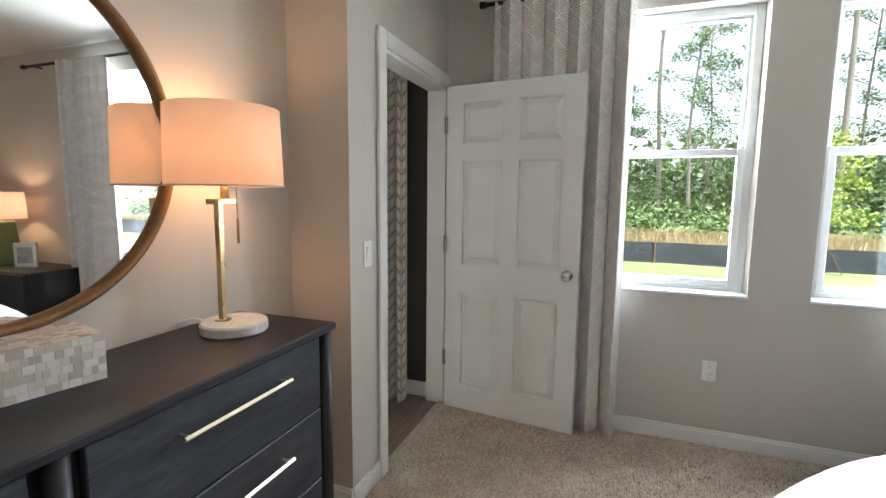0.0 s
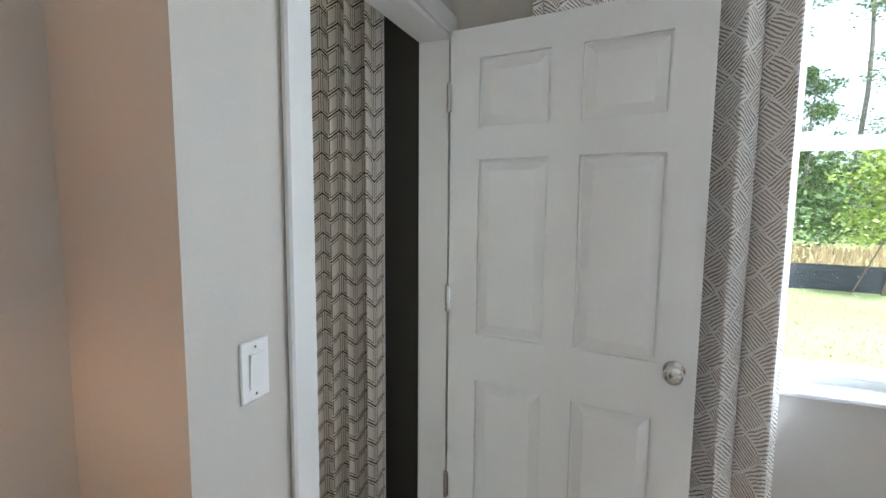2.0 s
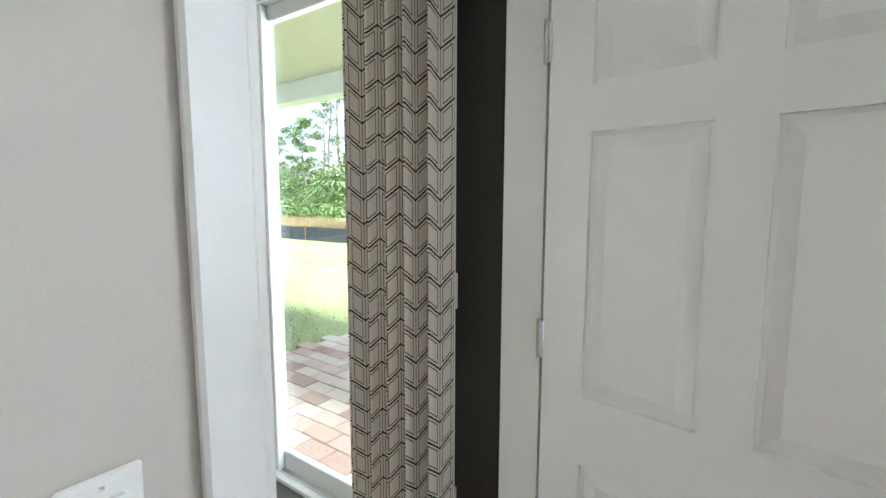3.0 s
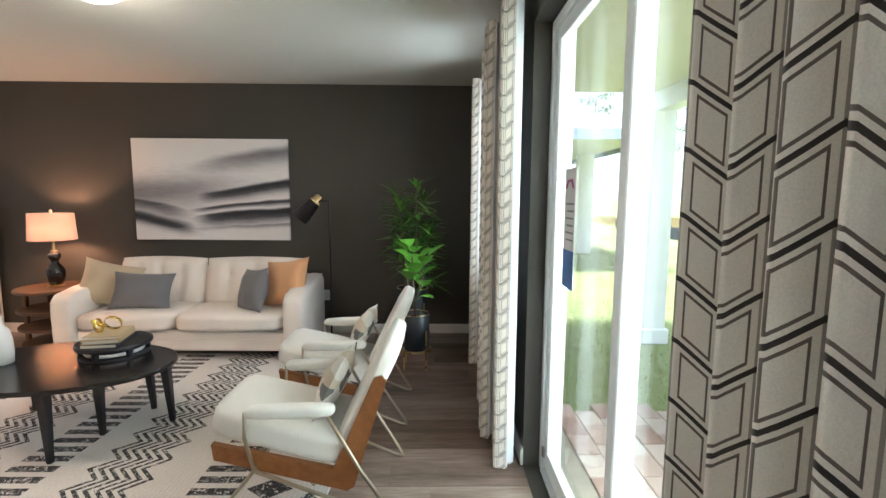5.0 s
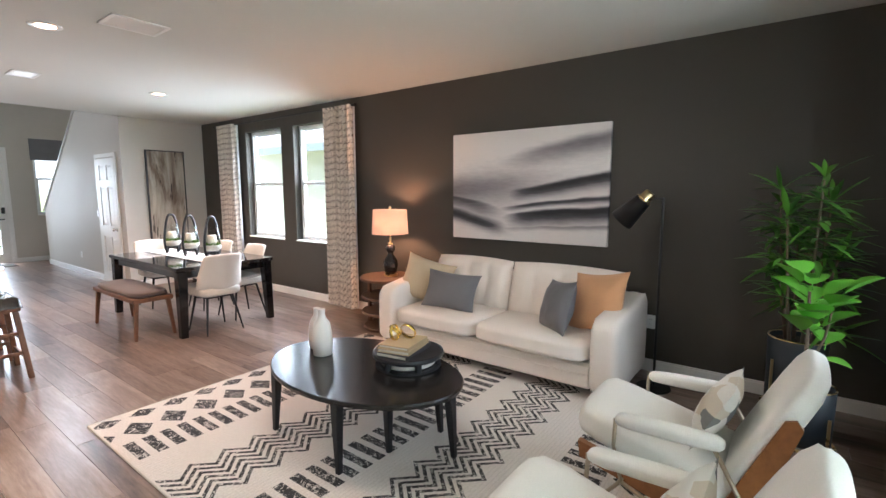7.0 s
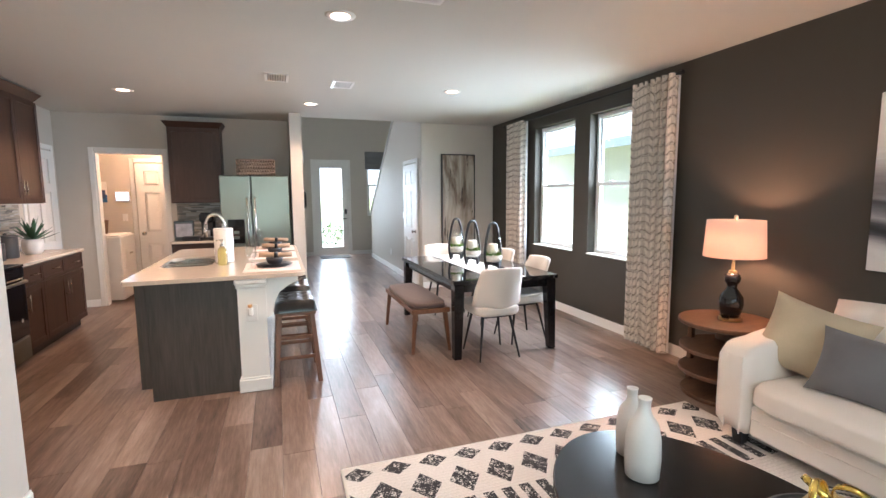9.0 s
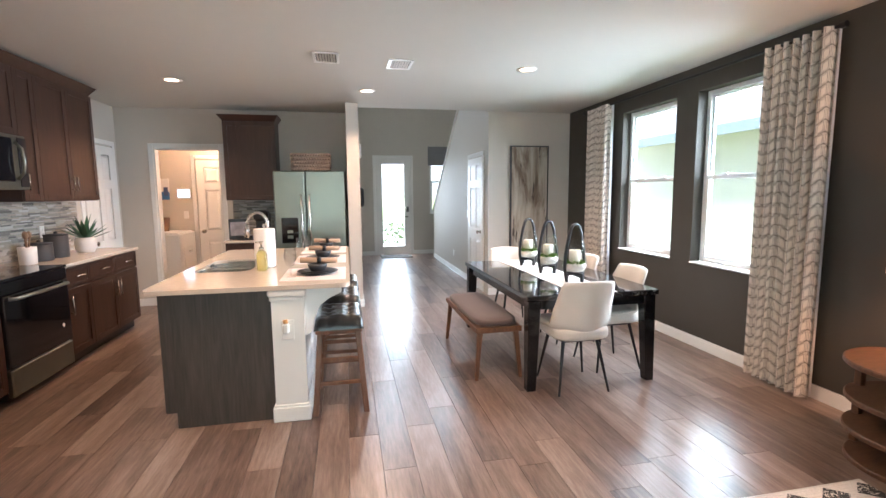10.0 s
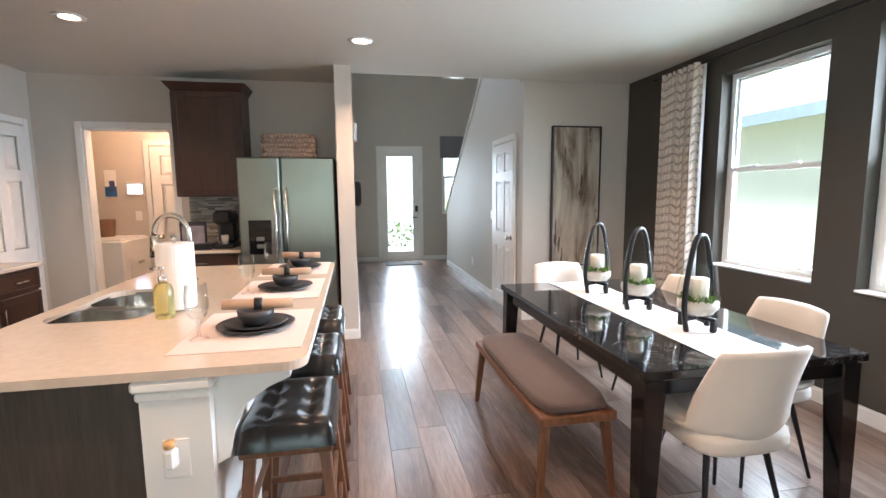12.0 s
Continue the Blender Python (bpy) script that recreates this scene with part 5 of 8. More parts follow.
leaf_dark = leaf_mat("palm_leaf", (0.018, 0.075, 0.008), (0.12, 0.32, 0.03))
leaf_bright = leaf_mat("fig_leaf", (0.06, 0.24, 0.02), (0.17, 0.46, 0.05), 0.3)
bark = plain("bark", (0.14, 0.1, 0.07), 0.9, vary=0.3, scale=14, grain=90, bump=0.5)
rng = random.Random(3)
black_pot = plain("black_pot", (0.012, 0.018, 0.024), 0.5)
soil = plain("soil", (0.05, 0.035, 0.025), 0.95, vary=0.4, scale=20, grain=120, bump=0.8)


def ring_tube(r_, z, w):
    return Mesh().tube([(r_ * math.cos(i * math.pi / 16), r_ * math.sin(i * math.pi / 16), z) for i in range(33)], w)


def planter(name, x, y, r_, z0, z1, leg, label):
    """A round pot held in a four-legged brass stand."""
    p = thing(name, pose(x, y, 0), label, "plant", "potted plants in the corner")
    part("pot", Mesh().lathe([(r_ * 0.9, z0), (r_ * 0.96, z0 + 0.01), (r_, z1), (r_ - 0.01, z1), (r_ - 0.012, z1 - 0.03)], n=40), black_pot, p, "matt black round pot", True)
    part("soil", Mesh().lathe([(r_ - 0.012, z1 - 0.028), (0.0, z1 - 0.02)], n=32, caps=False), soil, p, "dark potting soil")
    for i in range(4):
        c, s_ = (r_ + 0.012) * math.cos(radians(45 + 90 * i)), (r_ + 0.012) * math.sin(radians(45 + 90 * i))
        part("stand_leg", Mesh().tube([(c, s_, 0), (c, s_, leg)], 0.008), brass, p, "brass stand leg")
    part("stand_ring", ring_tube(r_ + 0.012, z0 - 0.008, 0.008), brass, p, "brass stand ring")
    part("pot_rim", ring_tube(r_ - 0.003, z1, 0.005), brass, p, "thin brass rim")
    return p


# palm: whorls of long narrow leaves on several canes
palm = planter("potted_palm", -0.62, 0.72, 0.15, 0.2, 0.63, 0.5, "bushy dark green palm in a tall black pot")
lf = Mesh()
for s in range(6):
    a = s * 1.05 + 0.3
    top = (1.22, 1.5, 1.34, 1.56, 1.12, 1.44)[s]
    ex, ey = 0.15 * math.cos(a), 0.15 * math.sin(a)
    part("cane", Mesh().tube([(ex * 0.4, ey * 0.4, 0.6), (ex * 0.7, ey * 0.7, 0.9), (ex, ey, top)], 0.011, 7, 0.006), bark, palm, "thin brown cane", True)
    for w in range(9):
        z = top - 0.055 * w + rng.uniform(-0.015, 0.015)
        b = Vector((ex, ey, z))
        for q in range(7):
            g = rng.uniform(0, 6.283)
            rise = rng.uniform(-0.12, 0.2) + (0.14 if w == 0 else 0)
            L = rng.uniform(0.13, 0.25) * (0.95 if w < 2 else 1.05)
            leaf(lf, b, b + Vector((L * math.cos(g), L * math.sin(g), L * rise * 3)), rng.uniform(0.022, 0.036), droop=rng.uniform(0.05, 0.3), cuts=4)
part("leaves", lf, leaf_dark, palm, "long narrow dark green leaves", True)
# fig: broad rounded leaves in front
fig = planter("potted_fig", -1.02, 0.67, 0.122, 0.17, 0.48, 0.35, "young fig with broad bright leaves in a black pot")
part("stem", Mesh().tube([(0.0, 0.0, 0.45), (0.012, 0.02, 0.66), (0.0, 0.03, 0.98)], 0.011, 8, 0.007), bark, fig, "brown woody stem", True)
part("side_stem", Mesh().tube([(0.01, 0.012, 0.55), (0.03, -0.05, 0.74), (0.03, -0.07, 0.9)], 0.008, 8, 0.005), bark, fig, "thin side stem", True)
for f in range(17):
    a = f * 2.4 + rng.uniform(-0.25, 0.25)
    z = 0.74 + 0.019 * f
    b = Vector((0.02 * math.cos(a), 0.02 + 0.02 * math.sin(a) - (0.07 if f % 3 == 0 else 0), z if f % 3 else z - 0.06))
    L = rng.uniform(0.1, 0.145)
    e = b + Vector((0.04 * math.cos(a), 0.04 * math.sin(a), 0.025))
    lm = Mesh().tube([b, e], 0.003, 5)
    leaf(lm, e, e + Vector((L * math.cos(a), L * math.sin(a), rng.uniform(0.05, 0.13))), rng.uniform(0.135, 0.165), droop=0.12, cuts=8)
    part("leaf", lm, leaf_bright, fig, "", True)
lm = Mesh().tube([(0.005, 0.012, 0.58), (0.0, -0.04, 0.63)], 0.003, 5)
leaf(lm, (0.0, -0.04, 0.63), (-0.04, -0.16, 0.64), 0.1, droop=0.15, cuts=7)
part("leaf", lm, leaf_bright, fig, "", True)

# ---- dining ----
TX0, TX1, TY0, TY1, TZ = -1.985, -0.9, 5.70, 7.54, 0.735
tb = thing("dining_table", pose((TX0 + TX1) / 2, (TY0 + TY1) / 2, 0), "black dining table with a glossy marbled top", "dining table")
hw, hl = (TX1 - TX0) / 2, (TY1 - TY0) / 2
k = Nodes("black_marble")
vz1 = k.noise(k.coords(), 3.5, 6, 0.6, 2.2)
line = k.math("LESS_THAN", k.math("ABSOLUTE", k.math("SUBTRACT", vz1, 0.5)), 0.006)
k.colour(k.mix(k.math("MULTIPLY", line, 0.5), k.ramp(k.noise(k.coords(), 7, 4), [(0.3, (0.006, 0.006, 0.007)), (0.7, (0.016, 0.016, 0.018))]), (0.25, 0.24, 0.22)))
marble_top = k.set(0.06)
part("tabletop", Mesh().rbox(-hw, hw, -hl, hl, TZ - 0.04, TZ, 0.005), marble_top, tb, "glossy black marbled top")
part("apron", Mesh().box(-hw + 0.04, hw - 0.04, -hl + 0.04, -hl + 0.065, 0.62, TZ - 0.04).box(-hw + 0.04, hw - 0.04, hl - 0.065, hl - 0.04, 0.62, TZ - 0.04).box(-hw + 0.04, -hw + 0.065, -hl + 0.065, hl - 0.065, 0.62, TZ - 0.04).box(hw - 0.065, hw - 0.04, -hl + 0.065, hl - 0.065, 0.62, TZ - 0.04), black_gloss, tb)
for sx in (-1, 1):
    for sy in (-1, 1):
        part("leg", Mesh().rbox(sx * (hw - 0.065) - 0.05, sx * (hw - 0.065) + 0.05, sy * (hl - 0.065) - 0.05, sy * (hl - 0.065) + 0.05, 0, TZ - 0.041, 0.006, 0.3, (sx * 0.02, sy * 0.02)), black_gloss, tb)
run = thing("table_runner", pose(-1.43, 6.6, TZ), "white linen runner along the dining table", "table runner")
n = 30
vs = [(x, -0.9 + 1.8 * i / n, 0.0035 + 0.002 * noise.noise((x * 9, i * 0.7, 1))) for i in range(n + 1) for x in (-0.17, -0.06, 0.06, 0.17)]
vs = [p for p in vs] + [(x, y, z - 0.0025) for x, y, z in vs]
fs = []
for i in range(n):
    for j in range(3):
        a = i * 4 + j
        fs.append((a, a + 1, a + 5, a + 4))
part("cloth", Mesh().add(vs, fs).box(-0.168, 0.168, -0.898, 0.898, 0.0003, 0.001), runner_cloth, run, smooth=True)


def lantern(x, y, s=1.16):
    l = thing("candle_lantern", pose(x, y, TZ + 0.006, 0, 0, 20) @ Matrix.Scale(s, 4), "black bentwood lantern with a glass globe, moss and candle", "lantern", "row of lanterns")
    side = [(0.076, 0.0), (0.09, 0.05), (0.099, 0.1), (0.099, 0.15), (0.092, 0.21), (0.077, 0.28), (0.061, 0.34), (0.044, 0.385), (0.026, 0.408), (0.009, 0.413)]
    hoop = [(a, 0, z) for a, z in side] + [(-a, 0, z) for a, z in side[::-1]]
    part("hoop", Mesh().tube(hoop, 0.012, 8), black_metal, l, "tall tapering black hoop handle", True)
    part("cross_foot", Mesh().rbox(-0.1, 0.1, -0.012, 0.012, 0.045, 0.062, 0.004).rbox(-0.012, 0.012, -0.085, 0.085, 0.0451, 0.0621, 0.004).rbox(-0.012, 0.012, -0.085, -0.062, 0.0, 0.05, 0.004).rbox(-0.012, 0.012, 0.062, 0.085, 0, 0.05, 0.004), black_metal, l)
    gl = part("globe", Mesh().lathe([(0.0, 0.064), (0.055, 0.066), (0.08, 0.084), (0.089, 0.115), (0.087, 0.155), (0.074, 0.23), (0.061, 0.305)], n=36, caps=False), clear_glass, l, "clear glass globe", True)
    gl.visible_shadow = False
    part("pebbles", Mesh().lathe([(0.0, 0.068), (0.06, 0.072), (0.082, 0.1), (0.083, 0.125), (0.0, 0.132)], n=24), plain("white_sand", (0.6, 0.56, 0.5), 0.9, vary=0.3, grain=160, bump=0.6), l, "white sand", True)
    ms = Mesh()
    rg = random.Random(int(y * 10))
    for i in range(150):
        a, r_ = rg.uniform(0, 6.28), rg.uniform(0.04, 0.076)
        p = Vector((r_ * math.cos(a), r_ * math.sin(a), 0.124 + rg.uniform(0, 0.014)))
        leaf(ms, p, p + Vector((rg.uniform(-0.015, 0.015), rg.uniform(-0.015, 0.015), rg.uniform(0.01, 0.03))), 0.014, cuts=2)
    part("moss", ms, leaf_mat("moss", (0.05, 0.1, 0.01), (0.16, 0.26, 0.03), 0.9), l, "green moss")
    part("candle", Mesh().lathe([(0.04, 0.128), (0.041, 0.225), (0.036, 0.228), (0.0, 0.223)], n=28), plain("candle_wax", (0.8, 0.74, 0.62), 0.5), l, "cream pillar candle", True)
    part("wick", Mesh().tube([(0, 0, 0.222), (0.001, 0, 0.238)], 0.0012, 5), black_plastic, l)


for x, y in ((-1.375, 6.17), (-1.405, 6.64), (-1.41, 7.12)):
    lantern(x, y)


def chair_mesh():
    prof = [(0.25, 0.47, 0.205, 0.0, 0.0), (0.2, 0.478, 0.225, 0.0, 0.005), (0.05, 0.462, 0.24, 0.0, 0.02), (-0.12, 0.448, 0.245, 0.03, 0.05), (-0.205, 0.452, 0.246, 0.07, 0.065), (-0.245, 0.51, 0.245, 0.11, 0.05),
            (-0.26, 0.62, 0.236, 0.105, 0.02), (-0.277, 0.74, 0.222, 0.078, 0.0), (-0.291, 0.83, 0.206, 0.053, -0.008), (-0.297, 0.855, 0.196, 0.048, -0.012)]
    return shell([[(u * w, y + cy * u * u, z + cz * u * u) for u in [q / 6 - 1 for q in range(13)]] for y, z, w, cy, cz in prof], -0.045)


def dining_chair(m, label, first=None):
    if first is not None:
        c = copy_thing(first, m)
        return tagged(c, label)
    c = thing("dining_chair", m, label, "chair", "chairs round the table")
    part("shell", chair_mesh(), chair_cloth, c, "ivory upholstered bucket seat", True)
    part("seat_pad", Mesh().pillow(0.4, 0.4, 0.06, 5, 12, 0.1, pose(0, 0.02, 0.485)), chair_cloth, c, "ivory seat pad", True)
    part("seat_base", Mesh().pillow(0.44, 0.46, 0.11, 5, 14, 0.0, pose(0, 0.005, 0.452)), chair_cloth, c, "rounded ivory seat base", True)
    part("under_frame", Mesh().rbox(-0.14, 0.14, -0.13, 0.15, 0.375, 0.4, 0.006), black_metal, c)
    for sx in (-1, 1):
        for sy in (-1, 1):
            part("leg", Mesh().tube([(sx * 0.13, sy * 0.12, 0.43), (sx * 0.2, 0.0 + sy * 0.2 - 0.01, 0.0)], 0.0145, 10, 0.008), black_metal, c)
    return c


ch = dining_chair(pose(-1.575, 5.80, 0, 0, 0, 0), "ivory upholstered dining chair on black legs at the table's end")
dining_chair(pose(-1.08, 6.14, 0, 0, 0, 90), "ivory dining chair on black legs pushed in on the window side", ch)
dining_chair(pose(-1.08, 6.9, 0, 0, 0, 90), "ivory dining chair on black legs pushed in on the window side", ch)
dining_chair(pose(-1.42, 7.52, 0, 0, 0, 180), "ivory dining chair on black legs at the table's far end", ch)
bn = thing("bench", pose(-2.10, 6.57, 0), "walnut bench with a taupe padded seat", "bench")
part("cushion", Mesh().pillow(0.36, 1.12, 0.055, 8, 14, 0.1, pose(0, 0, 0.455)), taupe_cloth, bn, "taupe padded seat", True)
part("rail", Mesh().rbox(-0.19, 0.19, -0.575, 0.575, 0.385, 0.43, 0.005), walnut, bn, "walnut seat rail")
for sx in (-1, 1):
    for sy in (-1, 1):
        part("leg", Mesh().rbox(sx * 0.15 - 0.021, sx * 0.15 + 0.021, sy * 0.53 - 0.021, sy * 0.53 + 0.021, 0, 0.39, 0.004, 0.35, (sx * 0.035, sy * 0.03)), walnut, bn)

# tall abstract painting
k = Nodes("abstract_strokes")
n1 = k.noise(k.coords(scale=(3.4, 1, 0.75)), 1.5, 6, 0.6, 0.5)
n2 = k.noise(k.coords(scale=(5, 1, 0.9)), 1.7, 5, 0.6, 0.5)
b0 = k.ramp(n1, [(0.3, (0.05, 0.034, 0.024)), (0.42, (0.2, 0.15, 0.11)), (0.52, (0.42, 0.37, 0.3)), (0.68, (0.62, 0.57, 0.49))])
k.colour(k.mix(k.math("MULTIPLY", k.math("LESS_THAN", n2, 0.4), 0.85), b0, (0.04, 0.026, 0.018)))
stroke_mat = k.set(0.7)
tp = thing("tall_painting", pose(-0.635, PY - 0.003, 1.39), "tall abstract painting in brown and cream with a thin dark frame", "painting")
part("canvas", Mesh().box(-0.275, 0.275, -0.028, 0, -0.765, 0.765), stroke_mat, tp)
fm = Mesh()
for p, q, r_, s in ((-0.29, -0.276, -0.78, 0.78), (0.276, 0.29, -0.78, 0.78), (-0.276, 0.276, 0.766, 0.78), (-0.276, 0.276, -0.78, -0.766)):
    fm.box(p, q, -0.04, 0, r_, s)
part("frame", fm, black_wood, tp, "thin dark wooden frame")


# ---- kitchen ----
def bar_handle(parent, x, y, z, length, axis, face, out, mat=None):
    """A bar pull. face: 'x' or 'y', the axis it stands out along; axis: its run."""
    m = Mesh()
    o = out * 0.03
    ends = []
    for s in (-1, 1):
        p = [x, y, z]
        p["xyz".index(axis)] += s * length / 2
        ends.append(p)
    fx = "xyz".index(face)
    a, b = [list(e) for e in ends]
    a[fx] += o
    b[fx] += o
    m.tube([a, b], 0.006, 8)
    for e in ends:
        p, q = list(e), list(e)
        i = "xyz".index(axis)
        p[i] += 0.02 * (1 if e is ends[0] else -1)
        q[i] = p[i]
        q[fx] += o
        m.tube([p, q], 0.0045, 6)
    return part("handle", m, mat or chrome, parent, "brushed nickel bar handle", True)


def shaker(parent, axis, at, out, a0, a1, z0, z1, name="door", mat=None, rail=0.055):
    """A shaker front in the plane at `at`, standing out; a0..a1 along axis."""
    m = Mesh()

    def bx(p, q, r, s, t0, t1):
        lo, hi = sorted((at + out * t0, at + out * t1))
        m.rbox(p, q, lo, hi, r, s, 0.002) if axis == "x" else m.rbox(lo, hi, p, q, r, s, 0.002)
    g = 0.002
    bx(a0 + g, a1 - g, z0 + g, z1 - g, 0.0, 0.010)
    d = part(name, m, mat or espresso, parent)
    for nm, p, q, r, s in (("stile", a0 + g, a0 + rail, z0 + g, z1 - g), ("stile", a1 - rail, a1 - g, z0 + g, z1 - g), ("rail", a0 + rail, a1 - rail, z0 + g, z0 + rail), ("rail", a0 + rail, a1 - rail, z1 - rail, z1 - g)):
        m = Mesh()
        lo, hi = sorted((at + out * 0.010, at + out * 0.019))
        m.rbox(p, q, lo, hi, r, s, 0.002) if axis == "x" else m.rbox(lo, hi, p, q, r, s, 0.002)
        part(nm, m, mat or espresso, d)
    return d


FX = -5.66     # base cabinet front
def base_unit(y0, y1, doors, label):
    c = thing("base_cabinet", Matrix.Identity(4), label, "cabinet", "kitchen base cabinets")
    part("body", Mesh().box(KX, FX, y0, y1, 0.1, 0.884), espresso, c)
    part("toe_kick", Mesh().box(KX, FX - 0.06, y0, y1, 0.0, 0.1), black_wood, c)
    w = (y1 - y0) / doors
    for i in range(doors):
        a, b = y0 + i * w, y0 + (i + 1) * w
        d = shaker(c, "y", FX, 1, a, b, 0.70, 0.875, "drawer_front", rail=0.03)
        bar_handle(d, FX + 0.018, (a + b) / 2, 0.79, 0.13, "y", "x", 1)
        d = shaker(c, "y", FX, 1, a, b, 0.11, 0.69)
        bar_handle(d, FX + 0.018, (b - 0.035) if i % 2 == 0 and doors > 1 else a + 0.035, 0.54, 0.16, "z", "x", 1)
    return c


base_unit(7.06, 7.45, 1, "espresso wood base cabinet with drawer beside the range")
base_unit(7.45, 8.44, 2, "espresso wood base cabinet with two doors and drawers")
base_unit(5.2, 6.28, 2, "espresso wood base cabinet on the near side of the range")
for a, b in ((7.06, 8.47), (5.17, 6.28)):
    solid("countertop", Mesh().rbox(KX, FX + 0.035, a, b, 0.884, 0.914, 0.004), quartz, "cream quartz countertop on the base cabinets", "countertop")

# backsplash of thin stone strips
bs = thing("backsplash", Matrix.Identity(4), "grey and beige mosaic strip backsplash", "backsplash", kind="structure")
k = Nodes("mosaic_strip")
g = k.t.nodes.new("ShaderNodeNewGeometry")
k.colour(k.ramp(g.outputs["Random Per Island"], [(0.0, (0.16, 0.15, 0.14)), (0.35, (0.34, 0.32, 0.28)), (0.65, (0.42, 0.37, 0.3)), (1.0, (0.55, 0.53, 0.5))]))
mosaic = k.set(0.25)
rng = random.Random(11)


def strips(axis, at, out, a0, a1, z0, z1):
    m = Mesh()
    z = z0
    while z < z1 - 0.005:
        h = min(rng.choice((0.012, 0.016, 0.022)), z1 - z)
        a = a0
        while a < a1 - 0.01:
            l = min(rng.uniform(0.07, 0.19), a1 - a)
            t = rng.uniform(0.004, 0.008)
            lo, hi = sorted((at + out * 0.001, at + out * t))
            m.box(a, a + l - 0.0015, lo, hi, z, z + h - 0.0015) if axis == "x" else m.box(lo, hi, a, a + l - 0.0015, z, z + h - 0.0015)
            a += l
        z += h
    return m


tagged(part("mosaic_strips", strips("y", KX, 1, 5.2, 8.45, 0.914, 1.44), mosaic, bs), kind="stuff")
tagged(part("mosaic_strips", strips("x", KY, -1, -4.81, -4.2, 0.914, 1.42), mosaic, bs), kind="stuff")
part("grout", Mesh().box(KX, KX + 0.002, 5.2, 8.45, 0.914, 1.44).box(-4.81, -4.2, KY - 0.002, KY, 0.914, 1.42), plain("grout", (0.4, 0.38, 0.35), 0.9), bs)


def upper_unit(y0, y1, doors, z0, label, z1=2.54, handles="in"):
    c = thing("wall_cabinet", Matrix.Identity(4), label, "cabinet", "kitchen wall cabinets")
    fx = KX + 0.32
    part("body", Mesh().box(KX, fx, y0, y1, z0, z1), espresso, c)
    part("crown", Mesh().add([(KX, y0, z1), (fx, y0, z1), (fx, y1, z1), (KX, y1, z1), (KX, y0, z1 + 0.08), (fx + 0.06, y0, z1 + 0.08), (fx + 0.06, y1 + (0.05 if y1 > 8.2 else 0), z1 + 0.08), (KX, y1 + (0.05 if y1 > 8.2 else 0), z1 + 0.08)],
         [(0, 3, 2, 1), (4, 5, 6, 7), (0, 1, 5, 4), (1, 2, 6, 5), (2, 3, 7, 6), (3, 0, 4, 7)]), espresso, c, "espresso crown moulding")
    w = (y1 - y0) / doors
    for i in range(doors):
        a, b = y0 + i * w, y0 + (i + 1) * w
        d = shaker(c, "y", fx, 1, a, b, z0 + 0.005, z1 - 0.01)
        left = (i % 2 == 0) if doors > 1 else False
        bar_handle(d, fx + 0.018, b - 0.03 if left else a + 0.03, z0 + 0.16 if z0 < 1.6 else z0 + 0.1, 0.14, "z", "x", 1)
    return c


upper_unit(7.30, 8.24, 2, 1.45, "espresso wall cabinet with two shaker doors")
upper_unit(7.05, 7.30, 1, 1.45, "narrow espresso wall cabinet beside the microwave")
upper_unit(6.28, 7.05, 2, 1.98, "espresso wall cabinet above the microwave")
upper_unit(5.2, 6.28, 2, 1.45, "espresso wall cabinet on the near side of the range")
mw = thing("microwave", Matrix.Identity(4), "stainless over-range microwave with dark glass door", "microwave")
mx = KX + 0.39
part("body", Mesh().rbox(KX, mx, 6.29, 7.04, 1.55, 1.978, 0.006), steel, mw)
part("glass_door", Mesh().rbox(mx, mx + 0.012, 6.31, 6.86, 1.61, 1.95, 0.006), dark_glass, mw, "dark glass door")
part("handle", Mesh().tube([(mx + 0.005, 6.9, 1.63), (mx + 0.05, 6.9, 1.68), (mx + 0.06, 6.9, 1.77), (mx + 0.05, 6.9, 1.87), (mx + 0.005, 6.9, 1.92)], 0.012), steel, mw, "curved steel handle", True)
part("control_panel", Mesh().rbox(mx, mx + 0.008, 6.93, 7.03, 1.57, 1.96, 0.003), black_plastic, mw)

rg_ = thing("range", Matrix.Identity(4), "stainless electric range with black glass top and oven door", "oven")
rx = FX + 0.03
part("body", Mesh().box(KX, rx - 0.03, 6.285, 7.055, 0.04, 0.895), black_metal, rg_)
part("cooktop", Mesh().rbox(KX, rx + 0.01, 6.283, 7.057, 0.895, 0.918, 0.004), dark_glass, rg_, "black glass cooktop")
part("control_strip", Mesh().rbox(rx - 0.03, rx + 0.005, 6.285, 7.055, 0.80, 0.894, 0.006), black_gloss, rg_)
part("oven_door", Mesh().rbox(rx - 0.03, rx + 0.01, 6.29, 7.05, 0.27, 0.795, 0.006), dark_glass, rg_, "black glass oven door")
part("door_handle", Mesh().tube([(rx + 0.01, 6.34, 0.77), (rx + 0.05, 6.36, 0.77), (rx + 0.055, 6.67, 0.77), (rx + 0.05, 6.98, 0.77), (rx + 0.01, 7.0, 0.77)], 0.014), steel, rg_, "steel bar handle", True)
part("drawer", Mesh().rbox(rx - 0.03, rx + 0.01, 6.29, 7.05, 0.06, 0.26, 0.008), steel, rg_, "stainless storage drawer")
part("badge", Mesh().lathe([(0.018, 0), (0.0, 0.002)], n=20), white_plastic, rg_, m=pose(rx + 0.0102, 6.94, 0.42, 0, 90, 0))


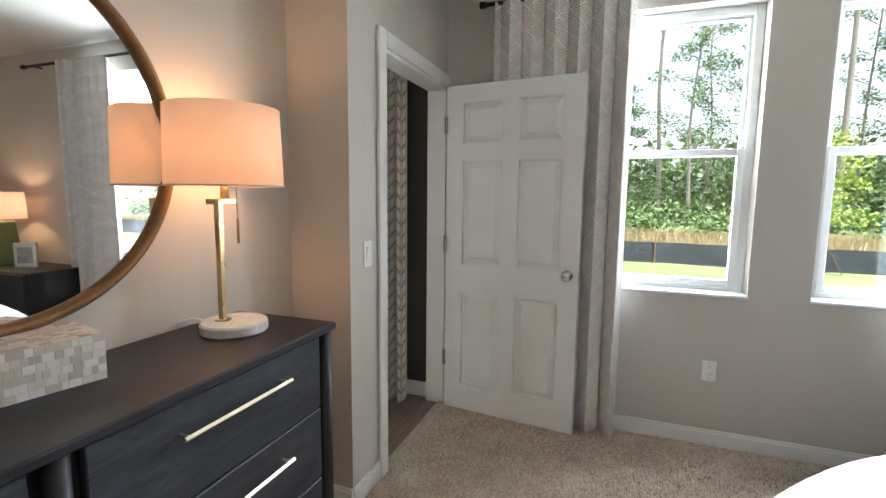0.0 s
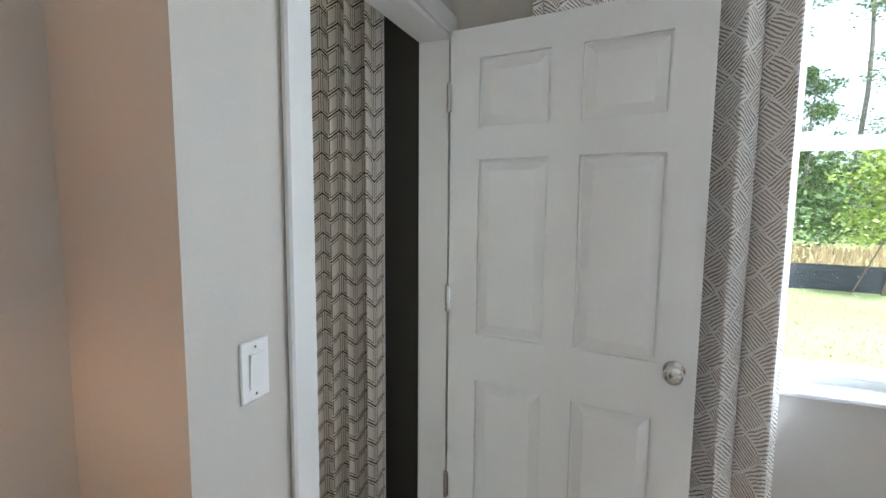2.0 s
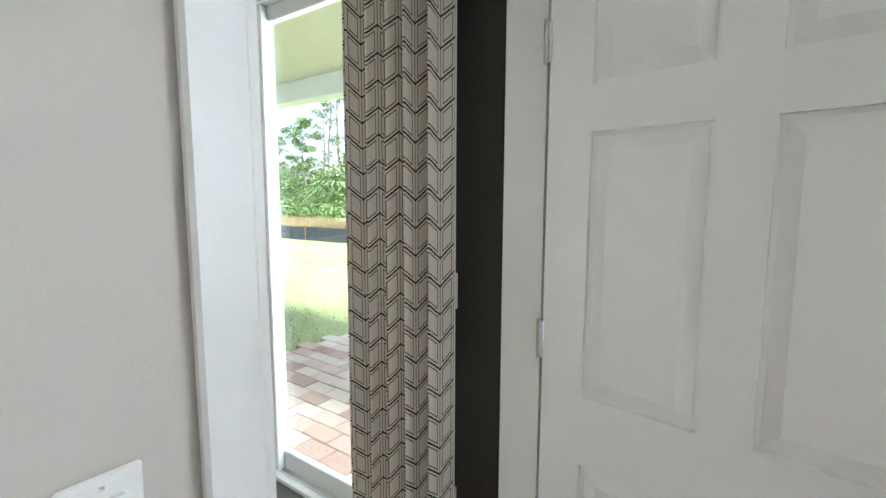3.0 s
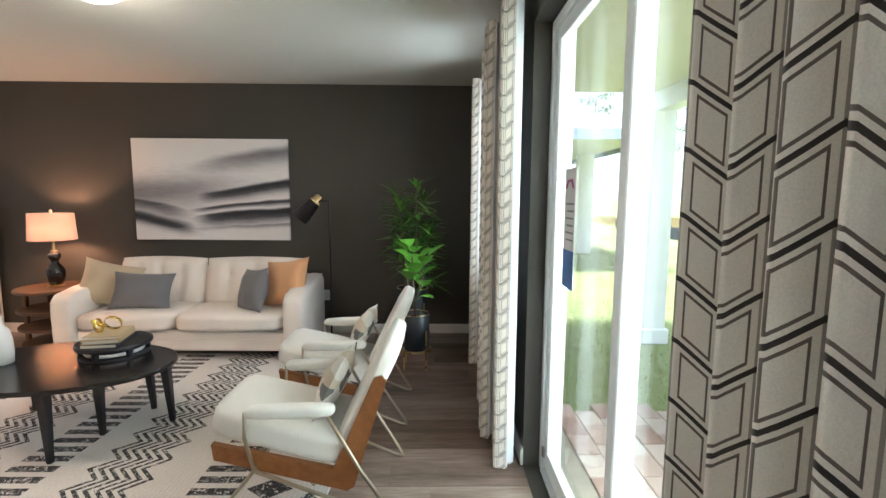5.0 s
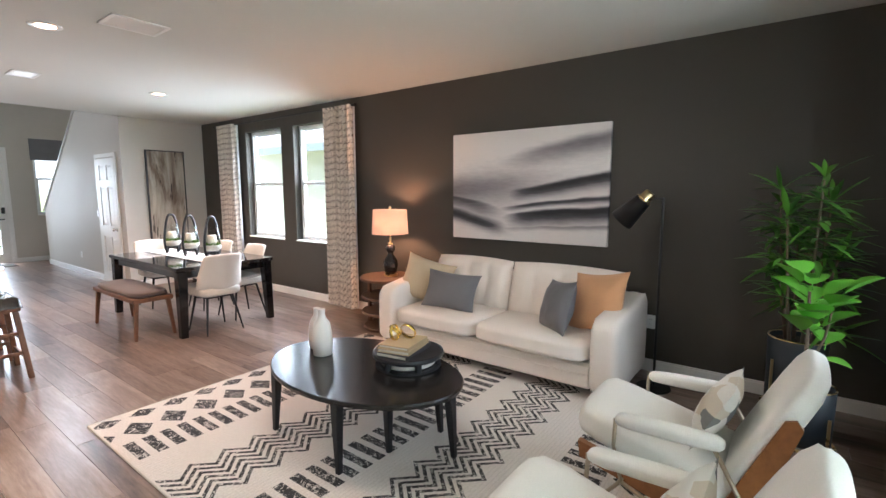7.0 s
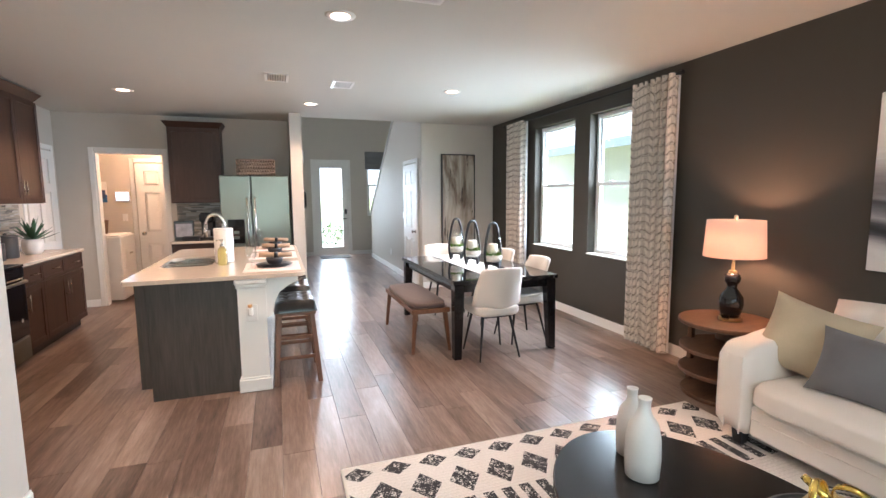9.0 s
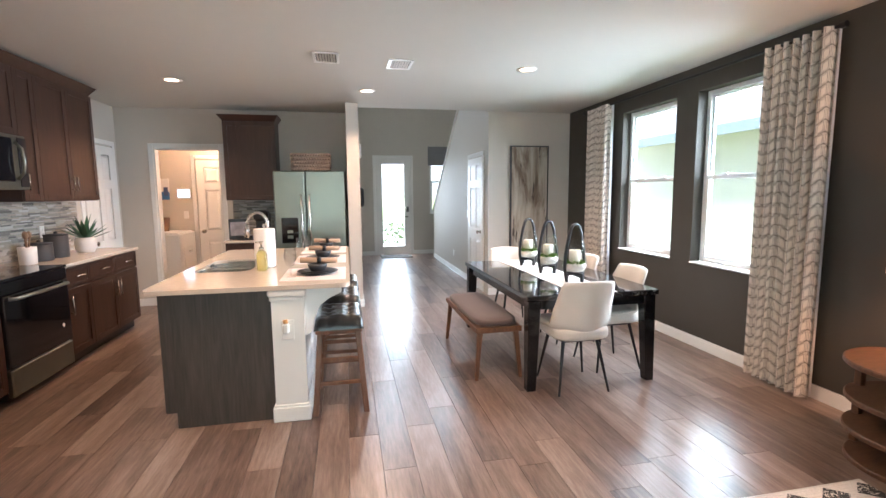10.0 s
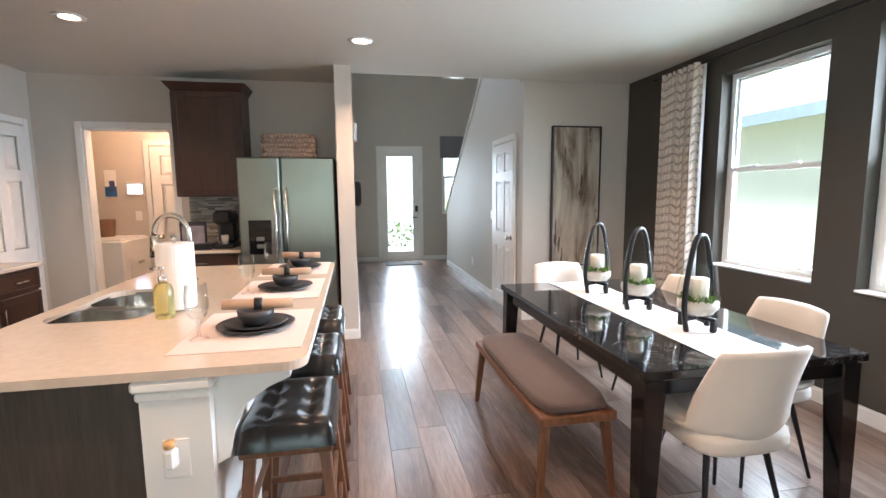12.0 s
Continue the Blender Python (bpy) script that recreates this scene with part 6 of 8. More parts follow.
def canister(y, r, h, mat, label, lid=True):
    c = thing("canister", pose(-6.0, y, 0.914), label, "canister", "counter canisters")
    part("jar", Mesh().lathe([(r * 0.96, 0), (r, 0.008), (r, h)], n=32), mat, c, smooth=True)
    if lid:
        part("lid", Mesh().lathe([(r * 1.02, h), (r * 1.02, h + 0.012), (r * 0.3, h + 0.018), (0.012, h + 0.02), (0.018, h + 0.034), (0.0, h + 0.04)], n=32), mat, c, smooth=True)


slate_c = plain("dark_stoneware", (0.035, 0.035, 0.037), 0.6, vary=0.25, grain=140, bump=0.15)
canister(7.4, 0.1, 0.15, slate_c, "squat dark stoneware canister on the counter")
canister(7.66, 0.095, 0.21, slate_c, "tall dark stoneware canister on the counter")
ut = thing("utensil_crock", pose(-5.96, 7.17, 0.914), "white crock with wooden spoons beside the range", "utensil crock")
part("crock", Mesh().lathe([(0.062, 0), (0.066, 0.15), (0.06, 0.15), (0.056, 0.02)], n=28), ceramic, ut, smooth=True)
for i, (dx, dy) in enumerate(((0.02, -0.03), (-0.02, 0.02), (0.0, 0.04))):
    part("spoon", Mesh().tube([(dx * 0.3, dy * 0.3, 0.02), (dx, dy, 0.22)], 0.006).pillow(0.03, 0.045, 0.07, 2, 6, 0, pose(dx * 1.1, dy * 1.1, 0.25)), rustic, ut, "wooden spoon", True)
sp = thing("succulent_pot", pose(-5.93, 8.02, 0.914) @ Matrix.Scale(1.22, 4), "spiky green succulent in a white ribbed pot", "plant")
part("pot", Mesh().lathe([(0.055, 0), (0.075, 0.03), (0.08, 0.09), (0.07, 0.13), (0.062, 0.13), (0.06, 0.11), (0.0, 0.11)], n=24), ceramic, sp, smooth=True)
sl = Mesh()
for i in range(22):
    a, r_ = i * 2.4, 0.05 + 0.007 * (22 - i)
    leaf(sl, (0, 0, 0.11), (r_ * math.cos(a), r_ * math.sin(a), 0.15 + 0.007 * i), 0.035, droop=-0.15, cuts=4)
part("leaves", sl, leaf_mat("succulent", (0.012, 0.05, 0.02), (0.04, 0.12, 0.05)), sp, "dark green pointed leaves", True)
plate("wall_outlet", pose(KX + 0.009, 7.8, 1.15, 0, 0, 90), "white outlet on the mosaic backsplash", "outlet")

# fridge, cabinet, coffee corner
fr_ = thing("refrigerator", Matrix.Identity(4), "stainless side-by-side refrigerator with water dispenser", "refrigerator")
part("body", Mesh().rbox(-4.17, -3.27, 8.92, KY - 0.03, 0.02, 1.80, 0.006), plain("dark_fridge_side", (0.05, 0.05, 0.052), 0.4), fr_, "dark grey case")
part("door", Mesh().rbox(-4.17, -3.785, 8.84, 8.915, 0.06, 1.80, 0.014), steel, fr_, "narrow freezer door")
part("door", Mesh().rbox(-3.775, -3.27, 8.84, 8.915, 0.06, 1.80, 0.014), steel, fr_, "wide refrigerator door")
for x in (-3.83, -3.73):
    part("handle", Mesh().tube([(x, 8.845, 0.62), (x, 8.79, 0.64), (x, 8.78, 1.05), (x, 8.79, 1.48), (x, 8.845, 1.5)], 0.014, 10), chrome, fr_, "long steel handle", True)
dp = part("dispenser", Mesh().rbox(-4.09, -3.88, 8.832, 8.845, 0.87, 1.2, 0.006), black_gloss, fr_, "black water dispenser")
part("spout", Mesh().rbox(-4.02, -3.95, 8.815, 8.835, 1.0, 1.04, 0.004).rbox(-4.02, -3.95, 8.82, 8.835, 0.93, 0.97, 0.004), steel, dp)
bk = thing("wicker_basket", pose(-3.7, 9.02, 1.80) @ Matrix.Diagonal((1, 1, 1.25, 1)), "woven grey wicker basket on top of the refrigerator", "basket")
wk = Mesh()
for lev in range(5):
    z = 0.02 + 0.036 * lev
    for i in range(14):
        x = -0.23 + 0.46 * (i + 0.5) / 14
        wk.pillow(0.05, 0.03, 0.034, 2.5, 5, 0, pose(x + 0.016 * (lev % 2), -0.12, z, 0, 28 * (1 if lev % 2 else -1), 0))
        if i < 7:
            for xs in (-0.24, 0.24):
                wk.pillow(0.03, 0.05, 0.034, 2.5, 5, 0, pose(xs, -0.1 + 0.035 * i, z))
part("weave", wk, plain("grey_wicker", (0.2, 0.15, 0.115), 0.85, vary=0.35, scale=30), bk, "thick woven strands", True)
part("liner", Mesh().rbox(-0.225, 0.225, -0.105, 0.14, 0.0, 0.12, 0.02), plain("basket_liner", (0.09, 0.07, 0.055), 0.9), bk)
wc = thing("wall_cabinet", Matrix.Identity(4), "espresso wall cabinet with one shaker door beside the refrigerator", "cabinet", "kitchen wall cabinets")
part("body", Mesh().box(-4.81, -4.16, 9.18, KY, 1.43, 2.46), espresso, wc)
part("crown", Mesh().add([(-4.81, KY, 2.46), (-4.16, KY, 2.46), (-4.16, 9.18, 2.46), (-4.81, 9.18, 2.46), (-4.86, KY, 2.53), (-4.11, KY, 2.53), (-4.11, 9.1, 2.53), (-4.86, 9.1, 2.53)], [(0, 1, 2, 3), (7, 6, 5, 4), (0, 4, 5, 1), (1, 5, 6, 2), (2, 6, 7, 3), (3, 7, 4, 0)]), espresso, wc, "espresso crown moulding")
shaker(wc, "x", 9.18, -1, -4.81, -4.16, 1.435, 2.45)
rc = thing("base_cabinet", Matrix.Identity(4), "espresso base cabinet under the coffee corner", "cabinet", "kitchen base cabinets")
part("body", Mesh().box(-4.8, -4.2, 8.94, KY, 0.0, 0.884), espresso, rc)
d = shaker(rc, "x", 8.94, -1, -4.8, -4.2, 0.7, 0.88, "drawer_front", rail=0.03)
bar_handle(d, -4.56, 8.922, 0.79, 0.13, "x", "y", -1)
shaker(rc, "x", 8.94, -1, -4.8, -4.2, 0.11, 0.69)
solid("countertop", Mesh().rbox(-4.81, -4.19, 8.9, KY - 0.001, 0.884, 0.914, 0.004), quartz, "cream quartz countertop in the coffee corner", "countertop")
cm_ = thing("coffee_maker", pose(-4.38, 9.2, 0.914), "black coffee maker on the counter", "coffee maker")
part("base", Mesh().rbox(-0.1, 0.1, -0.16, 0.14, 0, 0.04, 0.01), black_plastic, cm_)
part("tower", Mesh().rbox(-0.09, 0.09, 0.0, 0.14, 0.04, 0.36, 0.03), black_plastic, cm_)
part("head", Mesh().rbox(-0.09, 0.09, -0.15, 0.05, 0.24, 0.38, 0.03), black_plastic, cm_)
part("mug", Mesh().lathe([(0.03, 0.04), (0.036, 0.13), (0.032, 0.13), (0.028, 0.05)], 0.0, -0.08, 20), ceramic, cm_, "white mug", True)
tbk = thing("tablet_stand", pose(-4.67, 9.12, 0.914, 0, 0, 6), "tablet showing a dim picture in a black frame", "tablet")
part("frame", Mesh().rbox(-0.12, 0.12, -0.01, 0.01, 0, 0.27, 0.006), black_plastic, tbk)
part("screen", Mesh().box(-0.1, 0.1, -0.012, -0.0101, 0.05, 0.23), plain("screen_picture", (0.25, 0.22, 0.24), 0.2, vary=0.5, scale=9), tbk, "dim landscape picture")
cd = thing("capsule_box", pose(-4.57, 9.08, 0.914), "black capsule drawer under the coffee maker", "box")
part("case", Mesh().rbox(-0.1, 0.1, -0.12, 0.12, 0, 0.06, 0.006), black_plastic, cd)

# island
isl = thing("kitchen_island", Matrix.Identity(4), "kitchen island with dark grey stained panels and white knee wall", "kitchen island")
part("cabinet", Mesh().box(-4.42, -3.80, 5.70, 7.78, 0.1, 0.70).box(-4.425, -4.415, 5.70, 7.78, 0.70, 0.882).box(-3.86, -3.80, 5.70, 7.78, 0.70, 0.882).box(-4.415, -3.86, 5.70, 5.9, 0.70, 0.882).box(-4.415, -3.86, 7.3, 7.78, 0.70, 0.882), island_grey, isl, "dark grey stained cabinet")
part("toe_kick", Mesh().box(-4.34, -3.80, 5.74, 7.72, 0.0, 0.1), island_grey, isl)
part("end_stile", Mesh().rbox(-4.43, -4.36, 5.69, 5.71, 0.1, 0.882, 0.004), island_grey, isl)
part("end_panel", Mesh().box(-4.36, -3.752, 5.685, 5.70, 0.0, 0.882), island_grey, isl, "dark grey end panel")
part("knee_wall", Mesh().box(-3.752, -3.55, 5.64, 7.78, 0.0, 0.882), paint_trim, isl, "white painted knee wall")
part("base_moulding", Mesh().rbox(-3.77, -3.532, 5.622, 7.8, 0.0, 0.10, 0.006).rbox(-3.762, -3.54, 5.632, 7.79, 0.1, 0.115, 0.004), paint_trim, isl, "white base moulding")
part("cap_moulding", Mesh().rbox(-3.772, -3.535, 5.622, 7.79, 0.84, 0.88, 0.01).rbox(-3.763, -3.543, 5.631, 7.785, 0.81, 0.84, 0.008), paint_trim, isl, "white cap moulding")
for y in (5.72, 6.7, 7.68):
    cor = Mesh()
    prof = [(0, 0.88), (0.24, 0.88), (0.24, 0.84), (0.17, 0.81), (0.1, 0.76), (0.06, 0.68), (0.04, 0.58), (0, 0.56)]
    n = len(prof)
    cor.add([(-3.55 + p, yy, z) for yy in (y - 0.035, y + 0.035) for p, z in prof], [tuple(range(n)), tuple(range(2 * n - 1, n - 1, -1))] + [(i, n + i, n + (i + 1) % n, (i + 1) % n) for i in range(n)])
    part("corbel", cor, paint_trim, isl, "white curved corbel")
op = thing("wall_outlet", pose(-3.655, 5.64, 0.62), "white outlet on the island with a plug-in freshener", "outlet")
part("plate", Mesh().rbox(-0.04, 0.04, -0.006, 0, -0.065, 0.065, 0.003), white_plastic, op)
pf = part("freshener", Mesh().rbox(-0.03, 0.012, -0.045, -0.006, -0.02, 0.05, 0.012), white_plastic, op, "white plug-in air freshener")
part("cap", Mesh().lathe([(0.016, 0), (0.016, 0.02), (0.0, 0.022)], n=16), plain("amber_oil", (0.6, 0.33, 0.12), 0.3), pf, "amber scent bottle", True, pose(-0.01, -0.028, 0.05))

# island top, rounded corners, with a hole for the sink
IX0, IX1, IY0, IY1 = -4.50, -3.25, 5.62, 7.85
SX0, SX1, SY0, SY1 = -4.41, -4.0, 6.29, 7.0
ti = thing("island_top", Matrix.Identity(4), "cream quartz island top with rounded corners", "countertop")
tm = Mesh()


def loop(x0, x1, y0, y1, r, n=6):
    out = []
    for cx, cy, a0 in ((x1 - r, y1 - r, 0), (x0 + r, y1 - r, 90), (x0 + r, y0 + r, 180), (x1 - r, y0 + r, 270)):
        out += [(cx + r * math.cos(radians(a0 + 90 * i / n)), cy + r * math.sin(radians(a0 + 90 * i / n))) for i in range(n + 1)]
    return out


o_, i_ = loop(IX0, IX1, IY0, IY1, 0.07), loop(SX0, SX1, SY0, SY1, 0.09)
n = len(o_)
vs = [(x, y, z) for z in (0.884, 0.914) for x, y in o_] + [(x, y, z) for z in (0.884, 0.914) for x, y in i_]
fs = []
for i in range(n):
    j = (i + 1) % n
    fs += [(i, j, n + j, n + i), (2 * n + j, 2 * n + i, 3 * n + i, 3 * n + j), (n + i, n + j, 3 * n + j, 3 * n + i), (j, i, 2 * n + i, 2 * n + j)]
part("slab", tm.add(vs, fs), quartz, ti)
sk = thing("kitchen_sink", Matrix.Identity(4), "double-bowl stainless sink set into the island", "sink")
for a, b in ((SY0, SY0 + 0.335), (SY0 + 0.365, SY1)):
    lp = [loop(SX0 + e, SX1 - e, a + e, b - e, 0.085) for e in (0.0, 0.004, 0.02)]
    zz = (0.898, 0.78, 0.72)
    vs = [(x, y, z) for l, z in zip(lp, zz) for x, y in l]
    fs = [(r_ * n + (i + 1) % n, r_ * n + i, (r_ + 1) * n + i, (r_ + 1) * n + (i + 1) % n) for r_ in range(2) for i in range(n)] + [tuple(2 * n + i for i in range(n))]
    part("bowl", Mesh().add(vs, fs), sink_steel, sk, "brushed steel bowl", True)
    part("drain", Mesh().lathe([(0.04, 0.722), (0.03, 0.725), (0.0, 0.722)], (SX0 + SX1) / 2, (a + b) / 2, 20), chrome, sk)
part("divider", Mesh().rbox(SX0 + 0.01, SX1 - 0.01, SY0 + 0.33, SY0 + 0.37, 0.86, 0.892, 0.008), sink_steel, sk)
fc = thing("kitchen_faucet", pose(-3.915, 6.68, 0.914), "tall arched chrome kitchen faucet", "faucet")
arc = [(0, 0, 0.02), (0, 0, 0.33)] + [(-0.08 + 0.08 * math.cos(radians(a)), 0, 0.33 + 0.1 * math.sin(radians(a))) for a in range(15, 181, 15)]
part("spout", Mesh().tube(arc, 0.014, 12), chrome, fc, smooth=True)
part("spray_head", Mesh().tube([(-0.16, 0, 0.33), (-0.168, 0, 0.22)], 0.018, 12, 0.021), chrome, fc, "pull-down spray head", True)
part("base", Mesh().lathe([(0.028, 0), (0.028, 0.03), (0.018, 0.05), (0.016, 0.08)], n=20), chrome, fc, smooth=True)
part("lever", Mesh().tube([(0, 0.015, 0.06), (0, 0.08, 0.09)], 0.007), chrome, fc, smooth=True)
twl = thing("paper_towel", pose(-3.905, 6.45, 0.914), "white paper towel roll on a steel holder", "paper towel")
part("roll", Mesh().lathe([(0.02, 0.012), (0.076, 0.012), (0.079, 0.1), (0.08, 0.31), (0.02, 0.31)], n=40), plain("paper_towel", (0.8, 0.77, 0.74), 0.95, vary=0.02, grain=90, bump=0.3), twl, smooth=False)
part("holder", Mesh().lathe([(0.075, 0), (0.075, 0.01), (0.006, 0.012), (0.006, 0.325), (0.012, 0.33), (0.012, 0.345), (0.0, 0.35)], n=28), chrome, twl, smooth=True)
so = thing("soap_dispenser", pose(-3.905, 6.29, 0.914) @ Matrix.Diagonal((1, 1, 1.22, 1)), "glass soap bottle with yellow soap and a steel pump", "soap dispenser")
part("bottle", Mesh().lathe([(0.036, 0), (0.039, 0.01), (0.039, 0.1), (0.03, 0.12), (0.016, 0.128)], n=28), plain("yellow_soap", (0.78, 0.68, 0.28), 0.06, bump=0.0, Transmission_Weight=0.75), so, "yellow soap bottle", True)
part("pump", Mesh().lathe([(0.018, 0.128), (0.018, 0.148), (0.006, 0.15), (0.006, 0.17), (0.012, 0.172), (0.012, 0.185)], n=20).tube([(0, 0, 0.18), (-0.045, 0, 0.178)], 0.005), chrome, so, "steel pump", True)
stone_d = plain("charcoal_stoneware", (0.03, 0.03, 0.033), 0.45, vary=0.2, grain=120, bump=0.08)


def setting(y):
    solid("placemat", Mesh().rbox(-3.715, -3.28, y - 0.285, y + 0.27, 0.914, 0.917, 0.001), blush_linen, "blush linen placemat on the island", "placemat", "island place settings")
    for r_, h, z, nm in ((0.148, 0.02, 0.917, "dinner_plate"), (0.118, 0.017, 0.926, "salad_plate")):
        solid(nm, Mesh().lathe([(r_ * 0.6, 0), (r_ * 0.7, 0.003), (r_, h), (r_ * 0.985, h + 0.002), (r_ * 0.68, 0.006), (0.0, 0.005)], n=44), stone_d, "dark grey stoneware plate in a place setting", "plate", "island place settings", smooth=True, m=pose(-3.48, y, z))
    solid("bowl", Mesh().lathe([(0.035, 0), (0.055, 0.012), (0.068, 0.04), (0.07, 0.062), (0.066, 0.062), (0.06, 0.03), (0.0, 0.012)], n=40), stone_d, "dark grey stoneware bowl on a plate", "bowl", "island place settings", smooth=True, m=pose(-3.48, y, 0.931))
    nk = thing("napkin_roll", pose(-3.47, y, 1.012, 0, 3, 8) @ Matrix.Scale(1.1, 4), "rolled tan napkin with a dark ring on a bowl", "napkin", "island place settings")
    part("roll", Mesh().tube([(-0.12, 0, 0), (-0.06, 0, 0.001), (0, 0, -0.001), (0.07, 0, 0), (0.12, 0, 0.002)], 0.019, 14), napkin_cloth, nk, smooth=True)
    part("ring", Mesh().tube([(-0.014, 0, 0), (0.014, 0, 0)], 0.0235, 18), black_metal, nk, "dark napkin ring", True)
    wg = thing("water_goblet", pose(-3.655, y - 0.125, 0.917) @ Matrix.Diagonal((0.95, 0.95, 1.12, 1)), "clear stemmed water goblet on the island", "glass", "island place settings")
    b = part("bowl", Mesh().lathe([(0.006, 0.07), (0.03, 0.078), (0.042, 0.105), (0.044, 0.14), (0.038, 0.185), (0.037, 0.185), (0.042, 0.14), (0.04, 0.107), (0.0, 0.082)], n=32, caps=False), drink_glass, wg, smooth=True)
    s = part("stem", Mesh().lathe([(0.036, 0.0), (0.034, 0.004), (0.008, 0.01), (0.006, 0.03), (0.009, 0.05), (0.006, 0.07)], n=28), drink_glass, wg, smooth=True)
    b.visible_shadow = s.visible_shadow = False


for y in (6.04, 6.84, 7.56):
    setting(y)


def stool(x, y, first=None):
    if first is not None:
        return copy_thing(first, pose(x, y, 0))
    s = thing("bar_stool", pose(x, y, 0), "saddle bar stool with tufted black leather seat and walnut legs", "stool", "row of bar stools")
    n, k_ = 20, 24
    vs, fs = [], []
    for side in (0, 1):
        for i in range(n + 1):
            for j in range(k_ + 1):
                u, v = 2 * i / n - 1, 2 * j / k_ - 1
                ed = max(0.0, (1 - u ** 8) * (1 - v ** 8)) ** 0.4
                z = 0.585 + (0.085 * ed if side else 0.0)
                if side:
                    z += 0.02 * v * v * ed
                    for uu in (-0.4, 0.4):
                        for vv in (-0.5, 0.0, 0.5):
                            z -= 0.022 * math.exp(-(((u - uu) / 0.16) ** 2 + ((v - vv) / 0.13) ** 2)) * ed
                    z -= 0.007 * ed * (math.exp(-((u - 0.4) / 0.05) ** 2) + math.exp(-((u + 0.4) / 0.05) ** 2))
                vs.append((u * 0.165 * (1 + 0.03 * ed), v * 0.225 * (1 + 0.03 * ed), z))
    o = (n + 1) * (k_ + 1)
    for i in range(n):
        for j in range(k_):
            q = (i * (k_ + 1) + j, (i + 1) * (k_ + 1) + j, (i + 1) * (k_ + 1) + j + 1, i * (k_ + 1) + j + 1)
            fs += [q[::-1], tuple(o + t for t in q)]
    part("seat", Mesh().add(vs, fs), leather, s, "tufted black leather seat", True)
    for u in (-0.4, 0.4):
        for v in (-0.5, 0, 0.5):
            part("button", Mesh().lathe([(0.009, 0), (0.006, 0.004), (0.0, 0.005)], u * 0.165, v * 0.225, 10), leather, s, m=pose(0, 0, 0.647))
    part("seat_frame", Mesh().rbox(-0.155, 0.155, -0.21, 0.21, 0.555, 0.588, 0.006), walnut, s)
    for sx in (-1, 1):
        for sy in (-1, 1):
            part("leg", Mesh().rbox(sx * 0.125 - 0.019, sx * 0.125 + 0.019, sy * 0.17 - 0.019, sy * 0.17 + 0.019, 0, 0.556, 0.004, 0.0, (sx * 0.045, sy * 0.06)), walnut, s)
    for z, lean in ((0.17, 0.7), (0.33, 0.4)):
        for sx in (-1, 1):
            part("stretcher", Mesh().rbox(sx * (0.125 + 0.045 * lean) - 0.009, sx * (0.125 + 0.045 * lean) + 0.009, -0.17 - 0.06 * lean, 0.17 + 0.06 * lean, z - 0.014, z + 0.014, 0.003), walnut, s)
        for sy in (-1, 1):
            part("stretcher", Mesh().rbox(-0.125 - 0.045 * lean, 0.125 + 0.045 * lean, sy * (0.17 + 0.06 * lean) - 0.009, sy * (0.17 + 0.06 * lean) + 0.009, z + 0.03, z + 0.058, 0.003), walnut, s)
    return s


s1 = stool(-3.335, 5.90)
stool(-3.335, 6.54, s1)
stool(-3.335, 7.2, s1)

# ---- laundry, hall ----
ws = thing("washing_machine", pose(-5.9, 10.1, 0), "white top-load washing machine in the laundry", "washing machine")
part("body", Mesh().rbox(-0.29, 0.3, -0.35, 0.35, 0.02, 0.95, 0.012), white_plastic, ws)
part("lid", Mesh().rbox(-0.27, 0.27, -0.32, 0.32, 0.95, 0.97, 0.008), white_plastic, ws)
part("console", Mesh().rbox(-0.29, -0.22, -0.35, 0.35, 0.95, 1.05, 0.015), white_plastic, ws)
part("hatch", Mesh().rbox(0.3, 0.308, -0.2, 0.3, 0.45, 0.75, 0.006), white_plastic, ws)
part("hatch_handle", Mesh().rbox(0.308, 0.32, -0.02, 0.12, 0.66, 0.69, 0.004), chrome, ws)
lb = thing("laundry_basket", pose(-6.0, 10.25, 0.97), "small woven basket on the washer", "basket")
part("basket", Mesh().lathe([(0.1, 0), (0.12, 0.2), (0.11, 0.2), (0.09, 0.02)], n=24), rustic, lb)
ps = thing("wall_notice", pose(-6.0, 10.495, 1.6), "white notice with a blue block pinned in the laundry", "notice")
part("sheet", Mesh().rbox(-0.065, 0.065, -0.006, 0, -0.16, 0.16, 0.001), white_plastic, ps)
part("blue_block", Mesh().box(-0.065, 0.065, -0.008, -0.0062, -0.16, -0.04), plain("blue_ink", (0.03, 0.13, 0.36), 0.5), ps, "blue printed block")
part("figure_block", Mesh().box(-0.015, 0.045, -0.0095, -0.0081, -0.1, 0.03), plain("navy_ink", (0.05, 0.08, 0.2), 0.5), ps)
thm = thing("alarm_panel", pose(-5.73, 10.495, 1.53), "white alarm panel with a lit screen", "control panel")
part("case", Mesh().rbox(-0.1, 0.1, -0.02, 0, -0.08, 0.08, 0.006), white_plastic, thm)
part("screen", Mesh().box(-0.08, 0.08, -0.022, -0.0202, -0.055, 0.055), glow("panel_screen", (0.6, 0.75, 1.0), 1.0), thm, "lit pale blue screen")
# bulb and dome out of view, added to light the laundry warmly
bulb("laundry_lamp", -5.0, 10.05, H - 0.25, 8.5, (1.0, 0.56, 0.32), 0.12)
lcl = thing("laundry_light", pose(-5.0, 10.05, H), "unseen frosted dome light added to warm the laundry", "ceiling light")
part("dome", Mesh().lathe([(0.0, -0.09), (0.08, -0.075), (0.13, -0.03), (0.14, 0.0)], n=32, caps=False), dome_glow, lcl, smooth=True)
wh = thing("wall_phone_holder", pose(HX0 + 0.002, 9.6, 1.45), "small black wall-hung ornament in the hall", "ornament")
